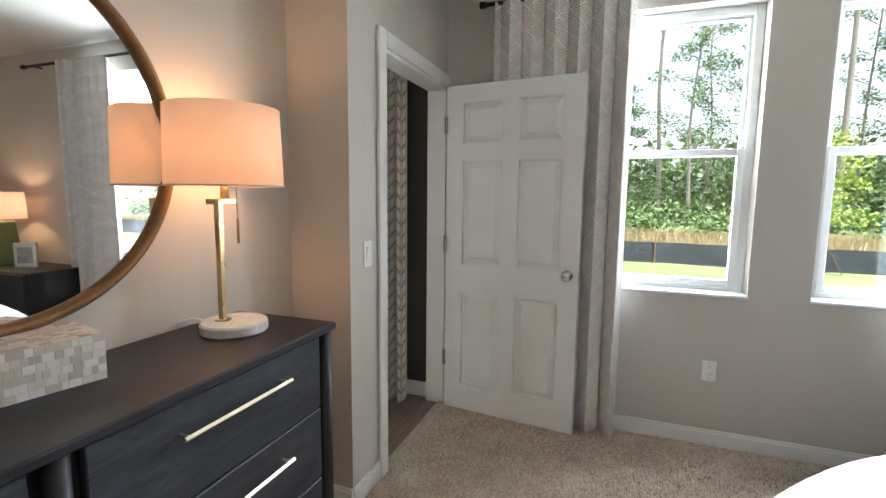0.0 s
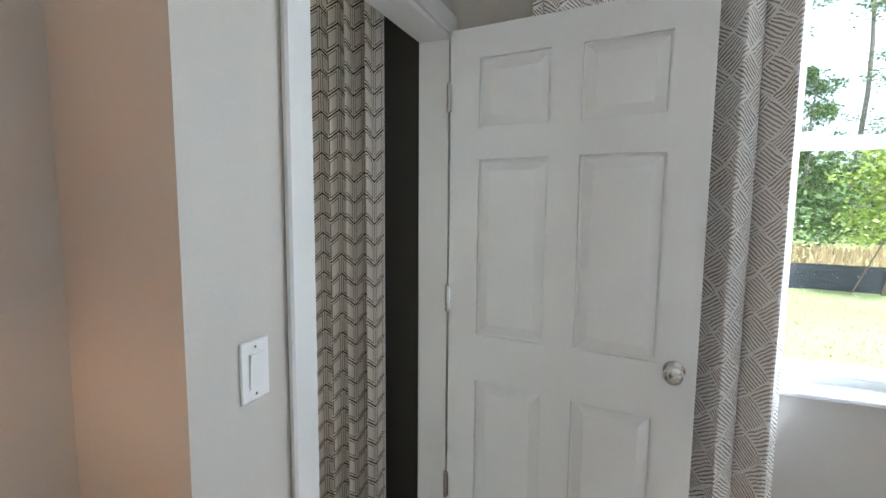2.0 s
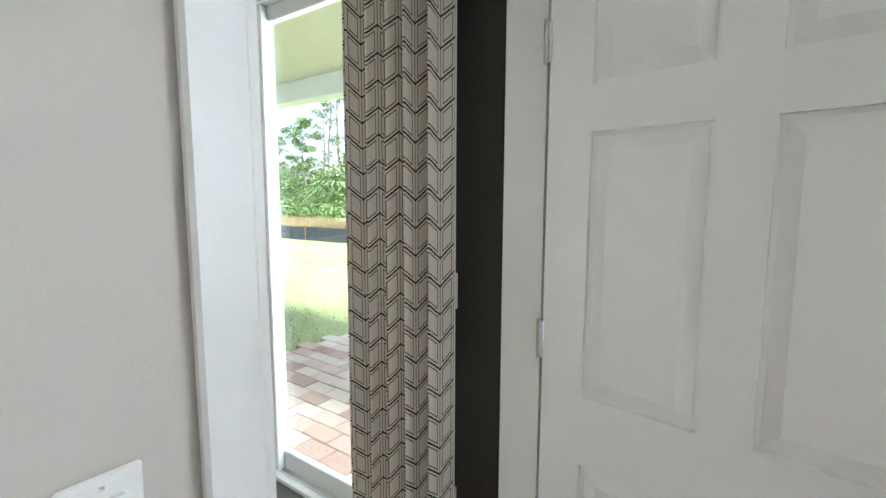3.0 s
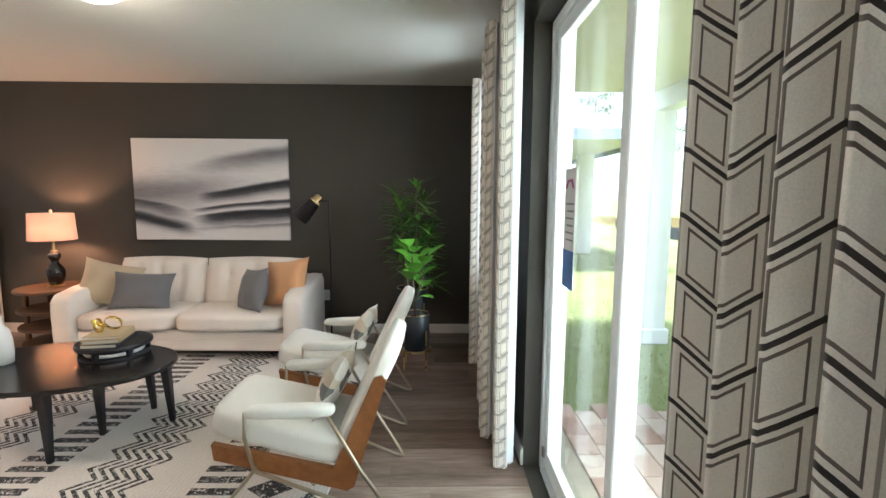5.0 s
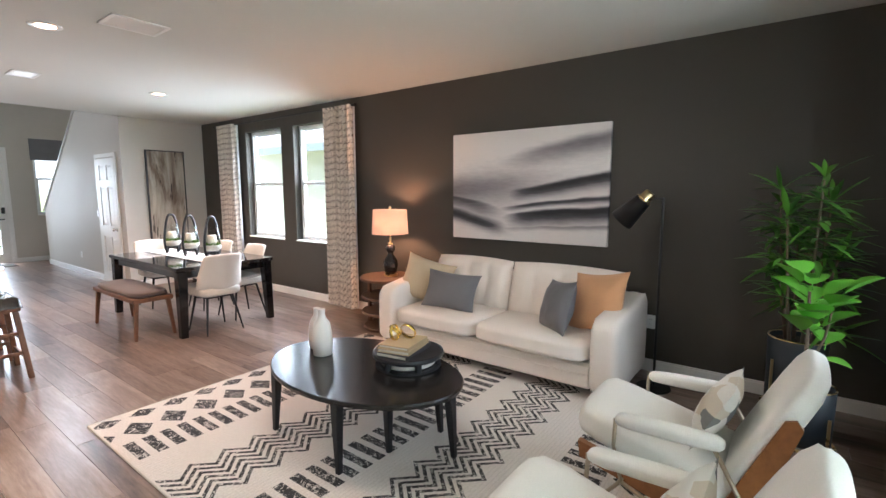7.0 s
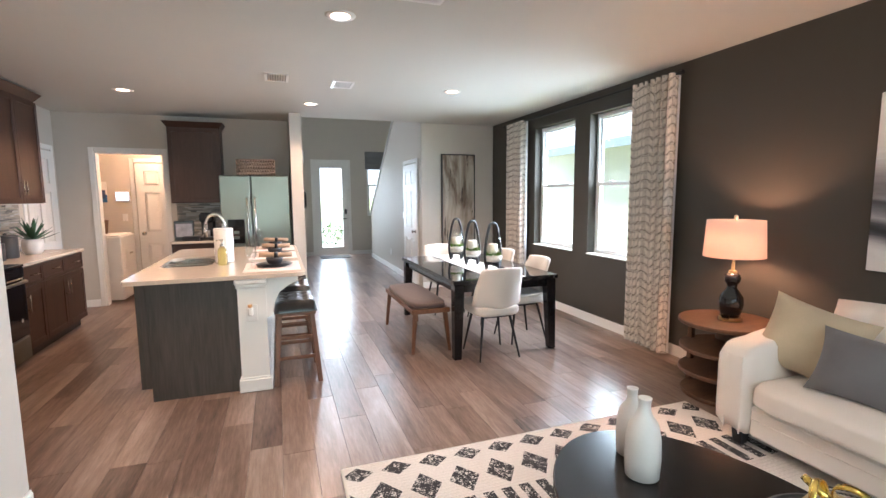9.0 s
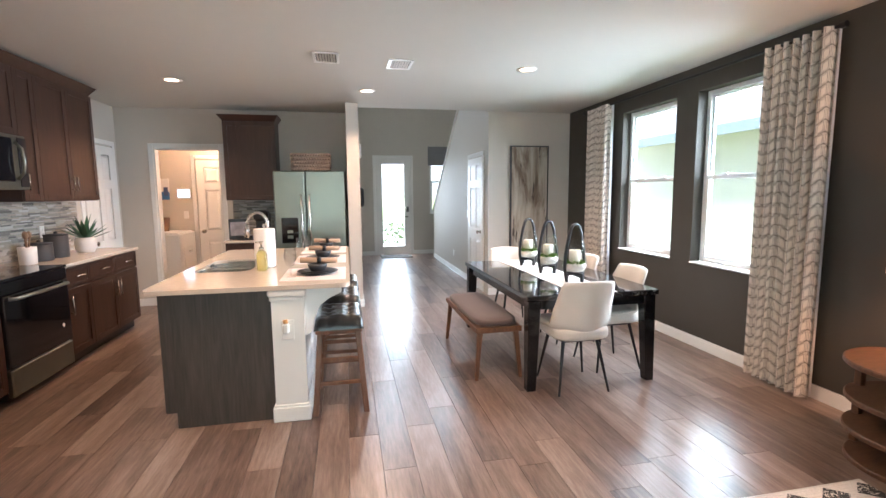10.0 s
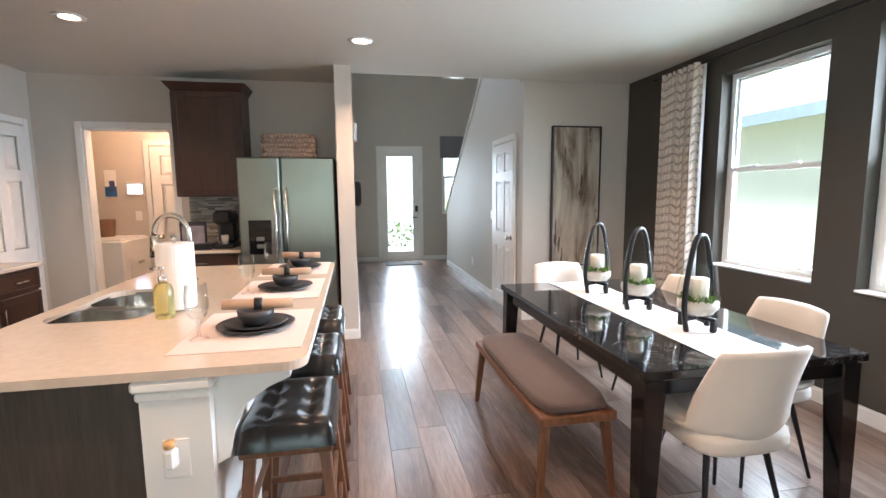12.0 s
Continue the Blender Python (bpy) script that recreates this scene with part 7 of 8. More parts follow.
part("disc", Mesh().lathe([(0.0, 0.0), (0.14, 0.0), (0.15, 0.04), (0.12, 0.07), (0.0, 0.07)], n=32), black_metal, wh, m=pose(0, 0, 0, 0, 90, 0))
dbx = thing("door_chime", pose(HX0 + 0.002, 9.3, 2.1), "small white wall chime box in the hall", "chime")
part("box", Mesh().rbox(0, 0.04, -0.06, 0.06, -0.09, 0.09, 0.006), white_plastic, dbx)

# ---- bedroom ----
dr = thing("dresser", pose(-4.965, 0, 0), "black oak dresser with long pale brass handles", "dresser")
DY0, DY1, DZ = 1.54, 3.3, 0.955
part("top", Mesh().rbox(-0.215, 0.215, DY0 - 0.01, DY1, DZ - 0.025, DZ, 0.005), black_wood, dr)
part("case", Mesh().box(-0.17, 0.21, DY0 + 0.01, DY1 - 0.02, 0.06, DZ - 0.025), black_wood, dr)
for y in (DY0 + 0.0, DY0 + 0.82):
    part("post", Mesh().lathe([(0.024, 0.0), (0.024, DZ - 0.025)], -0.185, y + 0.024, 20), black_wood, dr, "rounded corner post", True)
for col in range(2):
    a = DY0 + 0.055 + col * 0.83
    b = a + 0.74
    for i in range(3):
        z0 = 0.175 + i * 0.25
        d = part("drawer", Mesh().rbox(-0.19, -0.17, a, b, z0, z0 + 0.243, 0.003), black_grain, dr, "grained black drawer front")
        m = Mesh().tube([(-0.222, (a + b) / 2 - 0.185, z0 + 0.168), (-0.222, (a + b) / 2 + 0.185, z0 + 0.168)], 0.0065, 4)
        for s in (-1, 1):
            m.tube([(-0.19, (a + b) / 2 + s * 0.17, z0 + 0.168), (-0.222, (a + b) / 2 + s * 0.17, z0 + 0.168)], 0.004, 6)
        part("handle", m, pale_brass, d, "pale brass bar handle")
for y in (DY0 + 0.06, DY1 - 0.08):
    part("foot", Mesh().rbox(-0.15, 0.2, y - 0.03, y + 0.03, 0, 0.06, 0.004), black_wood, dr)
bl = thing("dresser_lamp", pose(-4.885, 1.69, DZ), "brass angular table lamp with marble foot and lit linen shade", "table lamp")
k = Nodes("white_marble")
vv = k.noise(k.coords(), 9, 6, 0.6, 1.5)
k.colour(k.ramp(vv, [(0.35, (0.62, 0.57, 0.53)), (0.5, (0.78, 0.75, 0.72)), (0.65, (0.72, 0.66, 0.6))]))
marble_w = k.set(0.25)
part("foot", Mesh().lathe([(0.098, 0), (0.102, 0.006), (0.102, 0.028), (0.097, 0.034), (0.0, 0.034)], -0.05, 0.05, 56), marble_w, bl, "round white marble foot", False)
part("collar", Mesh().lathe([(0.026, 0.034), (0.024, 0.038), (0.0, 0.038)], -0.015, 0.06, 24), brass, bl)
part("pole", Mesh().rbox(-0.025, -0.005, 0.05, 0.07, 0.036, 0.42, 0.002).rbox(-0.0251, 0.027, 0.03, 0.0701, 0.402, 0.4205, 0.002).rbox(0.007, 0.0271, -0.04, 0.05, 0.4021, 0.4204, 0.002), brass, bl, "square antique brass pole with a side arm")
part("socket", Mesh().lathe([(0.014, 0.42), (0.014, 0.47)], 0.017, 0.0, 16), brass, bl, "brass socket", True)
part("pull_chain", Mesh().tube([(-0.02, -0.012, 0.46), (-0.02, -0.012, 0.355)], 0.0016, 5).tube([(-0.02, -0.012, 0.355), (-0.02, -0.012, 0.275)], 0.004, 8), brass, bl, "bead chain with a brass pull")
part("shade", Mesh().lathe([(0.174, 0.46), (0.178, 0.46), (0.171, 0.705), (0.167, 0.705), (0.174, 0.461)], 0.01, 0.0, 64, caps=False), shade_warm, bl, "lit linen drum shade", True)
part("shade_trim", Mesh().tube([(0.01 + 0.178 * math.cos(i * math.pi / 24), 0.178 * math.sin(i * math.pi / 24), 0.461) for i in range(49)], 0.003, 6), cloth("shade_tape", (0.6, 0.5, 0.42)), bl)
part("finial", Mesh().lathe([(0.02, 0.703), (0.02, 0.712), (0.0, 0.718)], 0.01, 0, 16), pale_brass, bl)
part("cord", Mesh().tube([(0.09, 0.03, 0.01), (0.12, 0.06, 0.025), (0.14, 0.1, 0.02), (0.13, 0.14, 0.004)], 0.003, 6), white_plastic, bl, "clear cord", True)
bulb("dresser_lamp_bulb", -4.875, 1.69, DZ + 0.6, 1.25, (1.0, 0.55, 0.27), 0.05)
bx_ = thing("shell_box", pose(-4.83, 2.28, DZ, 0, 0, -12), "cream mother-of-pearl tiled box on the dresser", "box")
k = Nodes("shell_inlay")
g = k.t.nodes.new("ShaderNodeNewGeometry")
k.colour(k.ramp(k.math("ADD", k.math("MULTIPLY", g.outputs["Random Per Island"], 0.7), k.math("MULTIPLY", k.noise(k.coords(), 60, 3), 0.3)), [(0.15, (0.5, 0.42, 0.33)), (0.5, (0.68, 0.62, 0.53)), (0.85, (0.8, 0.76, 0.7))]))
shell_m = k.set(0.2)
part("case", Mesh().rbox(-0.09, 0.09, -0.15, 0.15, 0, 0.11, 0.002), plain("shell_grout", (0.5, 0.45, 0.38), 0.6), bx_)
rg2 = random.Random(5)
tl = Mesh()
for z in range(6):
    y = -0.15
    while y < 0.148:
        l = min(rg2.uniform(0.012, 0.03), 0.15 - y)
        t = rg2.uniform(0.0008, 0.0018)
        tl.box(-0.09 - t, -0.09, y, y + l - 0.0008, z * 0.0183, z * 0.0183 + 0.0176)
        y += l
    x = -0.09
    while x < 0.088:
        l = min(rg2.uniform(0.012, 0.03), 0.09 - x)
        tl.box(x, x + l - 0.0008, -0.15 - rg2.uniform(0.0008, 0.0018), -0.15, z * 0.0183, z * 0.0183 + 0.0176)
        x += l
for i in range(10):
    y = -0.15
    while y < 0.148:
        l = min(rg2.uniform(0.012, 0.03), 0.15 - y)
        tl.box(-0.09 + i * 0.018, -0.09 + i * 0.018 + 0.0172, y, y + l - 0.0008, 0.11, 0.11 + rg2.uniform(0.0008, 0.0018))
        y += l
tagged(part("shell_tiles", tl, shell_m, bx_, "small shell tiles"), kind="stuff")
# round mirror
MR = 0.46
mir = thing("round_mirror", pose(XM - 0.004, 2.255, 1.53), "large round mirror in an aged bronze frame above the dresser", "mirror")
mm = Nodes("mirror_silver")
mm.colour((0.9, 0.9, 0.9))
mirror_mat = mm.set(0.01, 1.0)
part("glass", Mesh().lathe([(0.0, 0.0121), (MR - 0.018, 0.012)], n=96, caps=False), mirror_mat, mir, "mirror glass", m=pose(0, 0, 0, 0, -90, 0))
part("frame", Mesh().lathe([(MR - 0.02, 0.0), (MR - 0.02, 0.022), (MR - 0.012, 0.034), (MR, 0.036), (MR + 0.008, 0.03), (MR + 0.01, 0.0)], n=96, caps=False), bronze, mir, "aged bronze rim", True, pose(0, 0, 0, 0, -90, 0))
# bed and what the mirror shows
bed = thing("bed", pose(-7.63, 2.0, 0), "wide bed with white bedding", "bed")
part("mattress", Mesh().rbox(-0.8, 0.8, -0.85, 0.85, 0.2, 0.5, 0.05), white_bed, bed)
vs, fs = [], []
n = 40
for i in range(n + 1):
    for j in range(n + 1):
        u, v = 2 * i / n - 1, 2 * j / n - 1
        ed = (u ** 4 + v ** 4) ** 0.25
        h = 0.68 - 0.5 * (max(0.0, ed - 0.8) / 0.39) ** 1.7 + 0.025 * noise.noise((u * 4, v * 4, 2)) + 0.012 * noise.noise((u * 11, v * 11, 7))
        vs.append((u * 1.05, v * 1.06, h))
for i in range(n):
    for j in range(n):
        fs.append((i * (n + 1) + j, (i + 1) * (n + 1) + j, (i + 1) * (n + 1) + j + 1, i * (n + 1) + j + 1))
part("duvet", Mesh().add(vs, fs), white_bed, bed, "rumpled white duvet", True)
part("base", Mesh().rbox(-0.85, 0.85, -0.9, 0.9, 0.0, 0.2, 0.02), grey_cloth, bed)
nst = thing("nightstand", pose(-8.45, 0.32, 0, 0, 0, 90), "black nightstand against the far bedroom wall", "nightstand")
part("case", Mesh().rbox(-0.24, 0.24, -0.55, 0.55, 0.05, 0.72, 0.008), black_wood, nst)
for i in range(2):
    part("drawer", Mesh().rbox(0.24, 0.258, -0.53, 0.53, 0.08 + 0.32 * i, 0.39 + 0.32 * i, 0.003), black_grain, nst)
nl = thing("bedside_lamp", pose(-8.68, 0.3, 0.72), "green glazed bedside lamp with a lit shade", "table lamp")
part("body", Mesh().rbox(-0.07, 0.07, -0.07, 0.07, 0, 0.4, 0.01, -0.4), plain("green_glaze", (0.12, 0.14, 0.05), 0.25), nl, "olive green tapered body")
part("shade", Mesh().lathe([(0.18, 0.42), (0.17, 0.66)], n=40, caps=False), shade_cream, nl, "lit cream shade", True)
bulb("bedside_bulb", -8.68, 0.3, 1.26, 1.6, (1.0, 0.62, 0.34), 0.05)
pfm = thing("photo_frame", pose(-8.3, 0.34, 0.72, 0, 0, 150), "small white photo frame on the nightstand", "photo frame")
part("frame", Mesh().rbox(-0.09, 0.09, -0.01, 0.01, 0, 0.22, 0.004), white_plastic, pfm)
part("print", Mesh().box(-0.06, 0.06, -0.0115, -0.0102, 0.04, 0.18), plain("grey_print", (0.35, 0.34, 0.33), 0.5, vary=0.5, scale=20), pfm)
curtain("bedroom_curtain", "x", -7.98, -7.42, 0.13, 0.03, 2.5, 6, 0.05, curtain_bedroom, "brown and white brush-stroke curtain beside the far window")


# ---- outdoors ----
GZ = -0.12
k = Nodes("lawn")
nb, nf = k.noise(k.coords(), 0.5, 4), k.noise(k.coords(), 40, 4, 0.7)
k.colour(k.ramp(k.math("ADD", k.math("MULTIPLY", nb, 0.5), k.math("MULTIPLY", nf, 0.5)), [(0.3, (0.15, 0.19, 0.06)), (0.55, (0.3, 0.34, 0.14)), (0.75, (0.46, 0.44, 0.25))]))
k.bump(nf, 0.8, 0.05)
lawn = k.set(0.95)
solid("ground", Mesh().add([(-600, -600, GZ), (600, -600, GZ), (600, 600, GZ), (-600, 600, GZ)], [(0, 1, 2, 3)]), lawn, "green lawn running out to the woods", "lawn", kind="structure")
# grass blades near the doors
rng = random.Random(21)
gr = Mesh()
for i in range(16000):
    x, y = rng.uniform(-9, 3.5), -0.3 - 10 * rng.random() ** 1.7
    if -5.1 < x < -1.8 and y > -2.2:
        continue
    h, a = rng.uniform(0.02, 0.055), rng.uniform(0, 3.14)
    dx, dy = 0.006 * math.cos(a), 0.006 * math.sin(a)
    n0 = len(gr.v)
    gr.v += [(x - dx, y - dy, GZ), (x + dx, y + dy, GZ), (x + rng.uniform(-0.03, 0.03), y + rng.uniform(-0.03, 0.03), GZ + h)]
    gr.uv += [(0.0, 0.0)] * 3
    gr.f.append((n0, n0 + 1, n0 + 2))
grass_mat = leaf_mat("grass_blade", (0.16, 0.24, 0.06), (0.32, 0.4, 0.14), 0.8)
solid("grass", gr, grass_mat, "short green grass blades by the patio", "grass", kind="stuff")
# paver patio
pt = thing("patio", Matrix.Identity(4), "patio of pink and tan concrete pavers", "patio", kind="structure")
k = Nodes("concrete_paver")
inf = k.t.nodes.new("ShaderNodeObjectInfo")
pn = k.noise(k.coords(), 30, 4, 0.7)
k.colour(k.ramp(k.math("ADD", k.math("MULTIPLY", inf.outputs["Random"], 0.6), k.math("MULTIPLY", pn, 0.4)), [(0.2, (0.28, 0.17, 0.13)), (0.5, (0.42, 0.3, 0.25)), (0.8, (0.5, 0.42, 0.36))]))
k.bump(pn, 0.5, 0.004)
paver_mat = k.set(0.9)
pm = Mesh().rbox(0, 0.226, 0, 0.146, -0.06, 0, 0.006).data("paver", mats=(paver_mat,))
for j in range(12):
    for i in range(14):
        x = -4.9 + 0.23 * i - (0.115 if j % 2 else 0)
        part("paver", pm, None, pt, m=pose(x, -0.36 - 0.15 * (j + 1), -0.04 + rng.uniform(-0.003, 0.003)))
part("sand_bed", Mesh().box(-5.05, -1.82, -2.18, -0.21, GZ - 0.02, -0.052), plain("joint_sand", (0.3, 0.26, 0.2), 0.95), pt)
# covered porch roof over the patio
solid("porch_roof", Mesh().box(-5.2, 0.1, -2.0, -0.2, 2.62, 2.8), plain("porch_soffit", (0.66, 0.64, 0.5), 0.8), "cream porch soffit over the patio", "porch roof", kind="structure")
solid("porch_beam", Mesh().rbox(-5.2, 0.1, -2.05, -1.85, 2.42, 2.64, 0.01), vinyl_white, "white beam along the porch edge", "beam", kind="structure")
solid("porch_column", Mesh().rbox(0.0, 0.24, -2.06, -1.82, GZ, 2.42, 0.01).rbox(-0.03, 0.27, -2.09, -1.79, GZ, 0.05, 0.01), vinyl_white, "white square porch column", "column", kind="structure")

# silt fence on stakes
sf = thing("silt_fence", Matrix.Identity(4), "sagging black silt fence on wooden stakes", "fence")
k = Nodes("silt_cloth")
k.colour(k.ramp(k.noise(k.coords(scale=(1, 1, 9)), 3, 4), [(0.3, (0.015, 0.018, 0.025)), (0.7, (0.06, 0.068, 0.085))]))
silt = k.set(0.6)
pts = [(-40 + 0.5 * i, -9.1 + 0.3 * math.sin(i * 0.13) + 0.08 * math.sin(i * 1.9)) for i in range(120)]
part("fabric", Mesh().sheet(pts, GZ, 0.36, 0.01, 4), silt, sf, "black woven fabric", True)
for i in range(0, 120, 6):
    x, y = pts[i]
    part("stake", Mesh().rbox(x - 0.02, x + 0.02, y + 0.02, y + 0.06, GZ, 0.45, 0.004), rustic, sf, "pale wooden stake")

# woods
tree_leaf = leaf_mat("tree_leaf", (0.08, 0.13, 0.045), (0.28, 0.36, 0.15), 0.7)
lime_leaf = leaf_mat("young_leaf", (0.16, 0.25, 0.03), (0.42, 0.48, 0.1), 0.7)
bush_leaf = leaf_mat("bush_leaf", (0.05, 0.1, 0.025), (0.2, 0.29, 0.09), 0.7)
dry_grass = leaf_mat("dry_grass", (0.2, 0.13, 0.06), (0.42, 0.32, 0.17), 0.95)
pale_bark = plain("grey_bark", (0.3, 0.26, 0.22), 0.95, vary=0.3, scale=6, grain=40, bump=0.5)


def leaf_cloud(m, c, r, count, size, rg):
    for _ in range(count):
        while True:
            p = Vector((rg.uniform(-1, 1), rg.uniform(-1, 1), rg.uniform(-1, 1)))
            if p.length < 1:
                break
        p = Vector(c) + Vector((p.x * r[0], p.y * r[1], p.z * r[2]))
        d = Vector((rg.uniform(-1, 1), rg.uniform(-1, 1), rg.uniform(-0.6, 0.5))).normalized()
        s = d.cross(Vector((rg.uniform(-1, 1), rg.uniform(-1, 1), rg.uniform(-1, 1)))).normalized()
        L = size * rg.uniform(0.6, 1.4)
        n0 = len(m.v)
        m.v += [tuple(p), tuple(p + d * L * 0.5 + s * L * 0.3), tuple(p + d * L), tuple(p + d * L * 0.5 - s * L * 0.3)]
        m.uv += [(0.0, 0.0)] * 4
        m.f.append((n0, n0 + 1, n0 + 2, n0 + 3))


def make_tree(name, label, height, crown0, spread, leaves, size, seed, foliage, trunk_r=0.1, lean=0.3, group="trees at the wood's edge"):
    rg = random.Random(seed)
    t = thing(name, pose(0, 0, GZ), label, "tree", group)
    pts = [Vector((lean * (i / 8) ** 2 * rg.uniform(0.6, 1.2), 0.15 * math.sin(i * 1.1 + seed), height * i / 8)) for i in range(9)]
    part("trunk", Mesh().tube(pts, trunk_r, 8, trunk_r * 0.25), pale_bark, t, "grey tapering trunk", True)
    limbs, cr = Mesh(), Mesh()
    nb_ = 16
    for i in range(nb_):
        f = crown0 + (1 - crown0) * (i + 0.3) / nb_
        z = height * f
        b = pts[min(8, int(f * 8))] * 1.0
        b = Vector((b.x, b.y, z))
        a = i * 2.4 + rg.uniform(-0.4, 0.4)
        L = spread * rg.uniform(0.5, 1.0) * (1.15 - 0.75 * (f - crown0) / (1 - crown0))
        e = b + Vector((L * math.cos(a), L * math.sin(a), rg.uniform(0.1, 0.5) * L))
        limbs.tube([b, (b + e) / 2 + Vector((0, 0, 0.1 * L)), e], trunk_r * 0.3, 5, 0.015)
        for q in range(4):
            c = b + (e - b) * (0.35 + 0.22 * q) + Vector((rg.uniform(-0.3, 0.3), rg.uniform(-0.3, 0.3), rg.uniform(-0.2, 0.3)))
            rr = 0.3 * L * rg.uniform(0.7, 1.2) + 0.15
            leaf_cloud(cr, c, (rr, rr, rr * 0.6), leaves // (nb_ * 4), size, rg)
    part("limbs", limbs, pale_bark, t, "thin limbs", True)
    part("crown", cr, foliage, t, "loose leafy crown")
    return t


protos = [make_tree("tree", "tall leafy tree with an open crown at the wood's edge", 12, 0.25, 2.5, 4200, 0.13, 1, tree_leaf),
          make_tree("tree", "slim tall tree with sparse foliage", 15, 0.35, 2.1, 3300, 0.14, 2, tree_leaf, 0.12, 0.8),
          make_tree("tree", "low dense leafy tree at the wood's edge", 7.5, 0.12, 2.3, 7000, 0.14, 3, bush_leaf, 0.1),
          make_tree("pine_tree", "tall pine with a bare trunk and high crown", 19, 0.55, 2.4, 4000, 0.16, 4, tree_leaf, 0.15, 0.2)]
rg = random.Random(9)
spots = []
for i in range(46):
    spots.append((-32 + 64 * (i + rg.uniform(0, 0.8)) / 46, -21.5 - 1.6 * (i % 4) - rg.uniform(0, 2.2)))
spots += [(26 + rg.uniform(0, 8), -20 + 4.5 * i) for i in range(5)]
for i, (x, y) in enumerate(spots):
    p = protos[(i * 7 + i // 4) % 4] if i >= 4 else protos[i]
    if i < 4:
        p.matrix_basis = pose(x, y, GZ, 0, 0, rg.uniform(0, 360))
    else:
        copy_thing(p, pose(x, y, GZ, 0, 0, rg.uniform(0, 360)))
yt = make_tree("young_tree", "young staked tree with yellow-green leaves on the lawn", 2.5, 0.36, 0.75, 2600, 0.09, 6, lime_leaf, 0.035, 0.05, "lawn trees")
yt.matrix_basis = pose(-9.9, -8.55, GZ)
for dx in (-0.5, 0.5):
    part("stake", Mesh().tube([(dx, 0.1, 0), (0.02, 0, 1.1)], 0.011, 6), rustic, yt, "wooden support stake")
# scrub along the woods
sc = Mesh()
for i in range(150):
    x, y = rg.uniform(-34, 34), rg.uniform(-23, -18.2)
    r_ = rg.uniform(0.5, 1.3)
    leaf_cloud(sc, (x, y, GZ + r_ * 0.5), (r_, r_ * 0.7, r_ * 0.75), 130, 0.2, rg)
for i in range(90):
    x, y = rg.uniform(-34, 34), rg.uniform(-28, -23)
    r_ = rg.uniform(1.4, 2.6)
    leaf_cloud(sc, (x, y, GZ + r_ * 0.9), (r_, r_ * 0.7, r_), 150, 0.34, rg)
solid("scrub", sc, bush_leaf, "dense green scrub along the edge of the woods", "bushes", kind="stuff")
wd = Mesh()
for i in range(260):
    x, y = rg.uniform(-45, 45), rg.uniform(-38, -29)
    r_ = rg.uniform(1.5, 3.2)
    leaf_cloud(wd, (x, y, rg.uniform(0.6, 3.6)), (r_, r_ * 0.6, r_), 110, 0.5, rg)
solid("far_woods", wd, tree_leaf, "deep green woods behind the lawn", "woods", kind="stuff")
dg = Mesh()
for i in range(26000):
    x, y = rg.uniform(-30, 30), rg.uniform(-18.2, -9.5)
    n0 = len(dg.v)
    h, dx = rg.uniform(0.1, 0.4), 0.02
    dg.v += [(x - dx, y, GZ), (x + dx, y, GZ), (x + rg.uniform(-0.12, 0.12), y + rg.uniform(-0.1, 0.1), GZ + h)]
    dg.uv += [(0.0, 0.0)] * 3
    dg.f.append((n0, n0 + 1, n0 + 2))
solid("dry_grass", dg, dry_grass, "dry brown grass beyond the silt fence", "grass", kind="stuff")


def palm(x, y, s, seed):
    p = thing("sabal_palm", pose(x, y, GZ), "low sabal palm with arching fan fronds", "palm", "palms at the wood's edge")
    g, rr = Mesh(), random.Random(seed)
    for i in range(22):
        a = i * 2.4
        el = rr.uniform(0.1, 1.2)
        b = Vector((0, 0, 0.8 * s))
        c = b + Vector((math.cos(a) * math.cos(el), math.sin(a) * math.cos(el), math.sin(el))) * 1.1 * s
        g.tube([b, c], 0.015, 4)
        for q in range(13):
            t = (q - 6) / 6 * 1.3
            d = Vector((math.cos(a + t) * math.cos(el), math.sin(a + t) * math.cos(el), math.sin(el) * (1 - 0.3 * abs(t))))
            leaf(g, c, c + d * 0.8 * s, 0.06 * s, droop=0.45, cuts=3)
    part("fronds", g, bush_leaf, p, "green fan fronds")
    part("trunk", Mesh().tube([(0, 0, 0), (0.03, 0, 0.85 * s)], 0.13 * s, 10), pale_bark, p, "stubby trunk", True)


palm(-2.6, -17.6, 1.3, 1)
palm(9.5, -13.5, 1.7, 2)
palm(4.5, -19.5, 1.5, 3)

# neighbouring house beside the dining windows
nh = thing("neighbour_house", Matrix.Identity(4), "white stucco neighbouring house with grey roof eaves", "house")
stucco = plain("white_stucco", (0.78, 0.77, 0.72), 0.9, vary=0.04, grain=60, bump=0.3)
part("wall", Mesh().box(4.6, 12, -1.2, 17, GZ, 2.75), stucco, nh, "white stucco wall")
roofm = plain("grey_shingle", (0.2, 0.2, 0.21), 0.9, vary=0.25, scale=20, bump=0.3)
part("roof", Mesh().add([(4.1, -4.1, 2.78), (12.5, -4.1, 2.78), (12.5, 17.5, 2.78), (4.1, 17.5, 2.78), (8.3, 0.0, 4.6), (8.3, 13.5, 4.6)], [(0, 3, 2, 1), (0, 1, 4), (1, 2, 5, 4), (2, 3, 5), (3, 0, 4, 5)]), roofm, nh, "grey shingle roof")
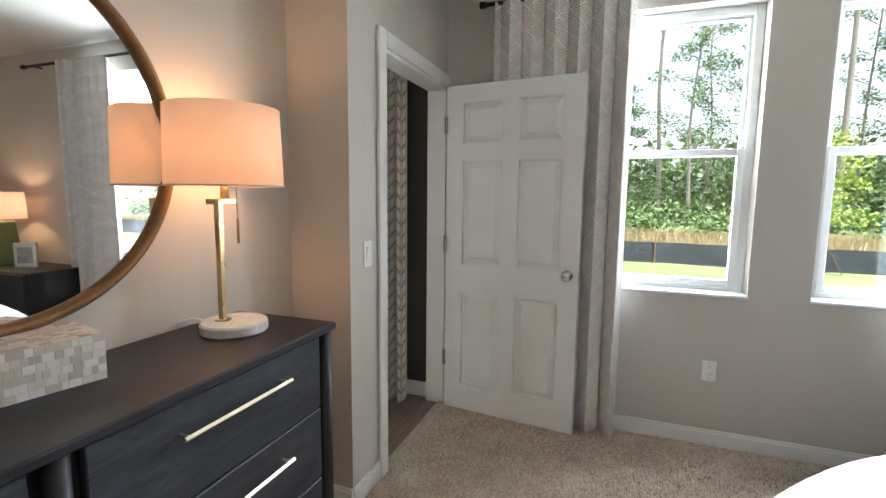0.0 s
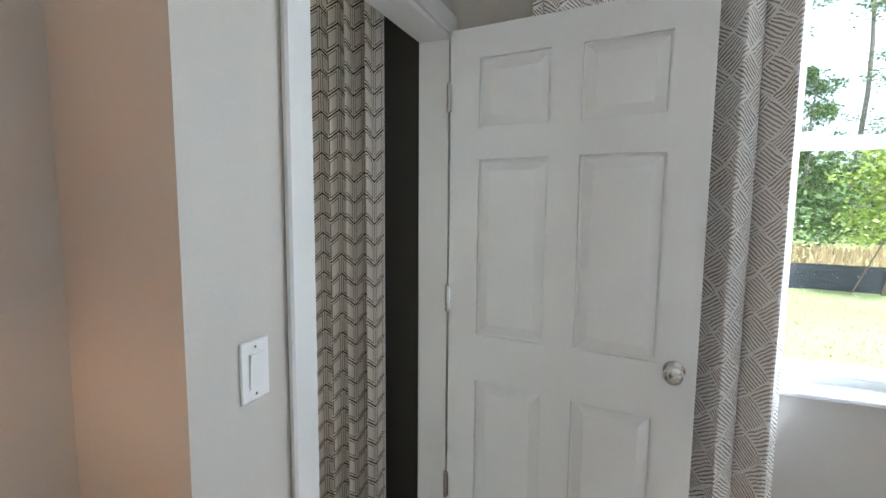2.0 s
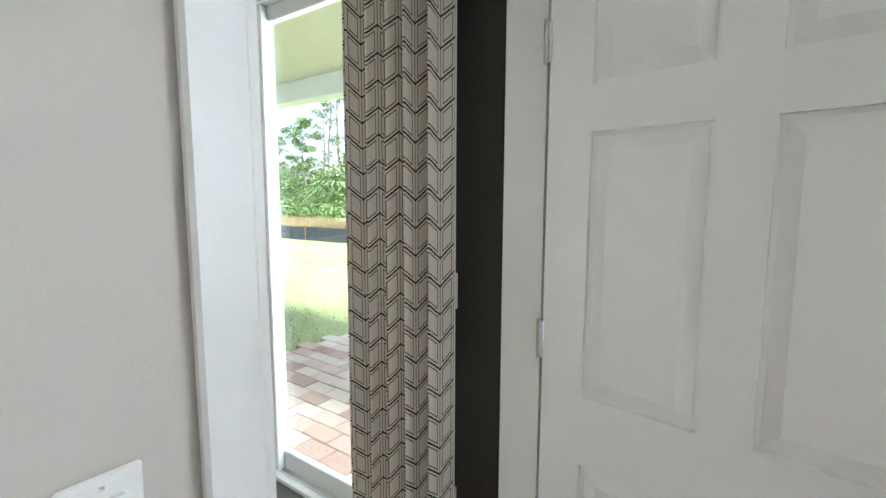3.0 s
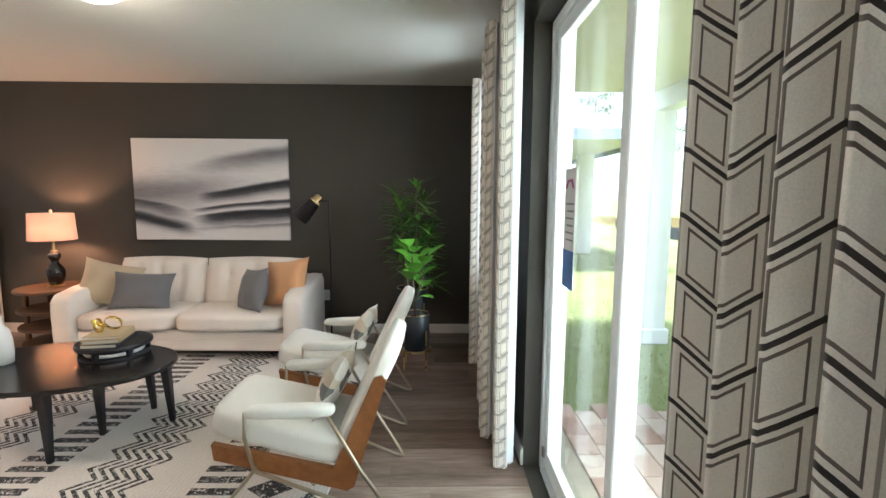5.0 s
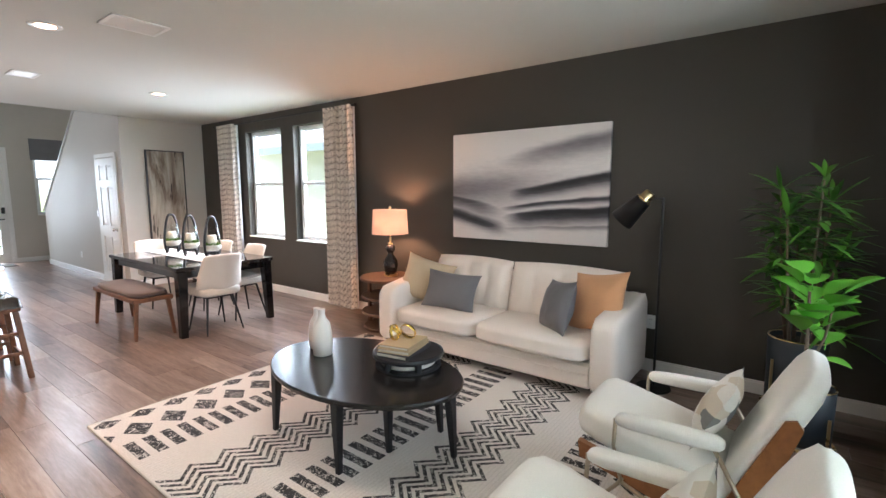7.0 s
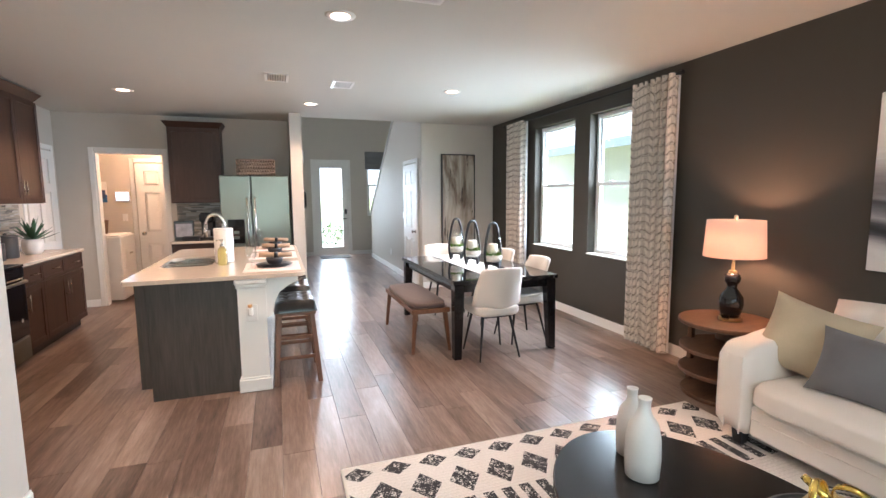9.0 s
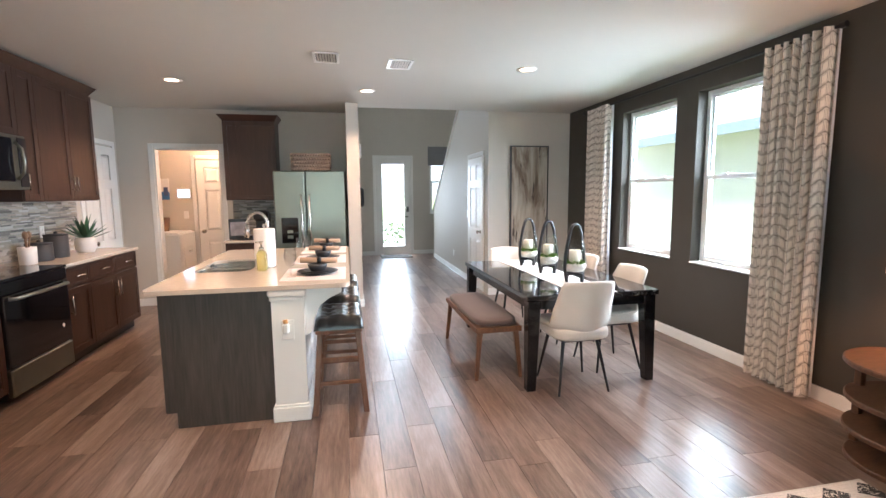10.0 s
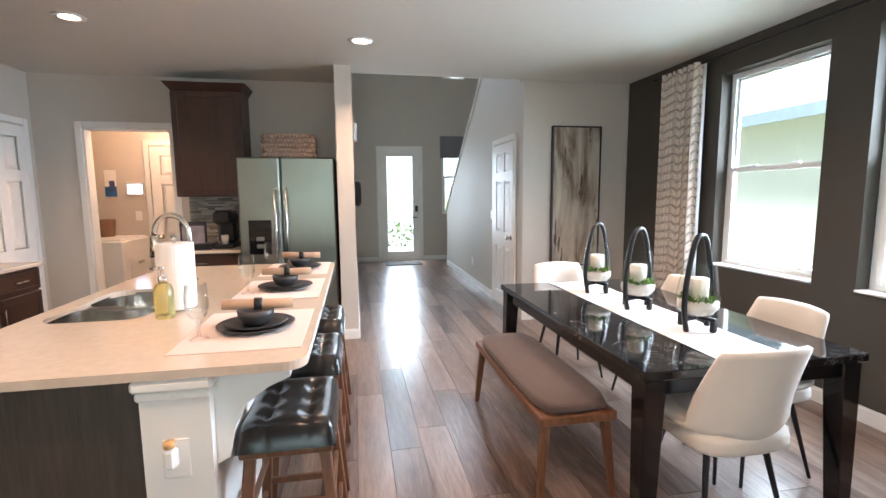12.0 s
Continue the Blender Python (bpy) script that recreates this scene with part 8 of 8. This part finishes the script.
part("fascia", Mesh().box(4.06, 4.1, -4.1, 17.5, 2.62, 2.82).box(4.1, 12.5, -4.14, -4.1, 2.62, 2.82), plain("blue_grey_fascia", (0.3, 0.36, 0.42), 0.6), nh, "blue-grey fascia board")
part("soffit", Mesh().box(4.1, 4.6, -4.0, 17, 2.72, 2.76).box(4.6, 12, -4, -1.2, 2.72, 2.76), stucco, nh, "white soffit")
for x in (4.45, 8.4):
    part("column", Mesh().rbox(x - 0.2, x + 0.2, -3.95, -3.55, GZ, 2.7, 0.01), stucco, nh, "white porch column")
w = part("window", Mesh().box(4.585, 4.6, 5.0, 6.0, 0.9, 2.1), vinyl_white, nh, "white framed window")
part("pane", Mesh().box(4.575, 4.585, 5.06, 5.94, 0.96, 2.04), dark_glass, w)
# street side, seen through the front door
hd_ = Mesh()
for i in range(40):
    leaf_cloud(hd_, (-4.5 + 0.14 * i, 17.5, 0.3), (0.3, 0.3, 0.42), 60, 0.09, rg)
solid("hedge", hd_, bush_leaf, "clipped green hedge by the front walk", "hedge", kind="stuff")
solid("front_walk", Mesh().rbox(-5.5, 3.0, FY + 0.2, 32, GZ - 0.02, -0.05, 0.01), plain("concrete_walk", (0.5, 0.48, 0.45), 0.9, bump=0.3), "pale concrete front walk", "walkway", kind="structure")


# ---- floor planks ----
def plank_mesh(w, l):
    m = Mesh()
    e = 0.001
    m.add([(0, 0, -0.006), (w, 0, -0.006), (w, l, -0.006), (0, l, -0.006), (e, e, 0), (w - e, e, 0), (w - e, l - e, 0), (e, l - e, 0)],
          [(4, 5, 6, 7), (0, 1, 5, 4), (1, 2, 6, 5), (2, 3, 7, 6), (3, 0, 4, 7)])
    return m


floor = thing("floor", Matrix.Identity(4), "grey-brown wood-look vinyl plank floor with worn grain", "floor", kind="structure")
PW, PL, cache, far = 0.182, 1.22, {}, Mesh()
rng = random.Random(7)
count = 0
x = KX
while x < -0.001:
    w = min(PW, -x)
    y = 0.0 - rng.uniform(0, PL)
    while y < FY + 0.2:
        a, b = max(y, 0.0), min(y + PL, FY + 0.1)
        if x + w < XR + 0.12:
            a = max(a, 4.4)
        y += PL
        if b - a < 0.02:
            continue
        l = round(b - a, 2)
        if count < 300 and x > -4.9 and a < 8.0 and a > -0.1:
            key = (round(w, 3), l)
            if key not in cache:
                cache[key] = plank_mesh(w - 0.0004, l - 0.0004).data("plank", mats=(plank_mat,))
            part("plank", cache[key], None, floor, m=pose(x, a, 0))
            count += 1
        else:
            pm = plank_mesh(w - 0.0004, l - 0.0004)
            far.add([(p[0] + x, p[1] + a, p[2]) for p in pm.v], pm.f)
    x += PW
tagged(part("planks_far", far, plank_mat, floor), kind="stuff")
solid("threshold_strip", Mesh().rbox(XD, XR, BDOOR[0] + 0.018, BDOOR[1] - 0.018, -0.006, 0.006, 0.003), plank_mat, "wood-look strip in the bedroom doorway", "threshold", kind="structure")
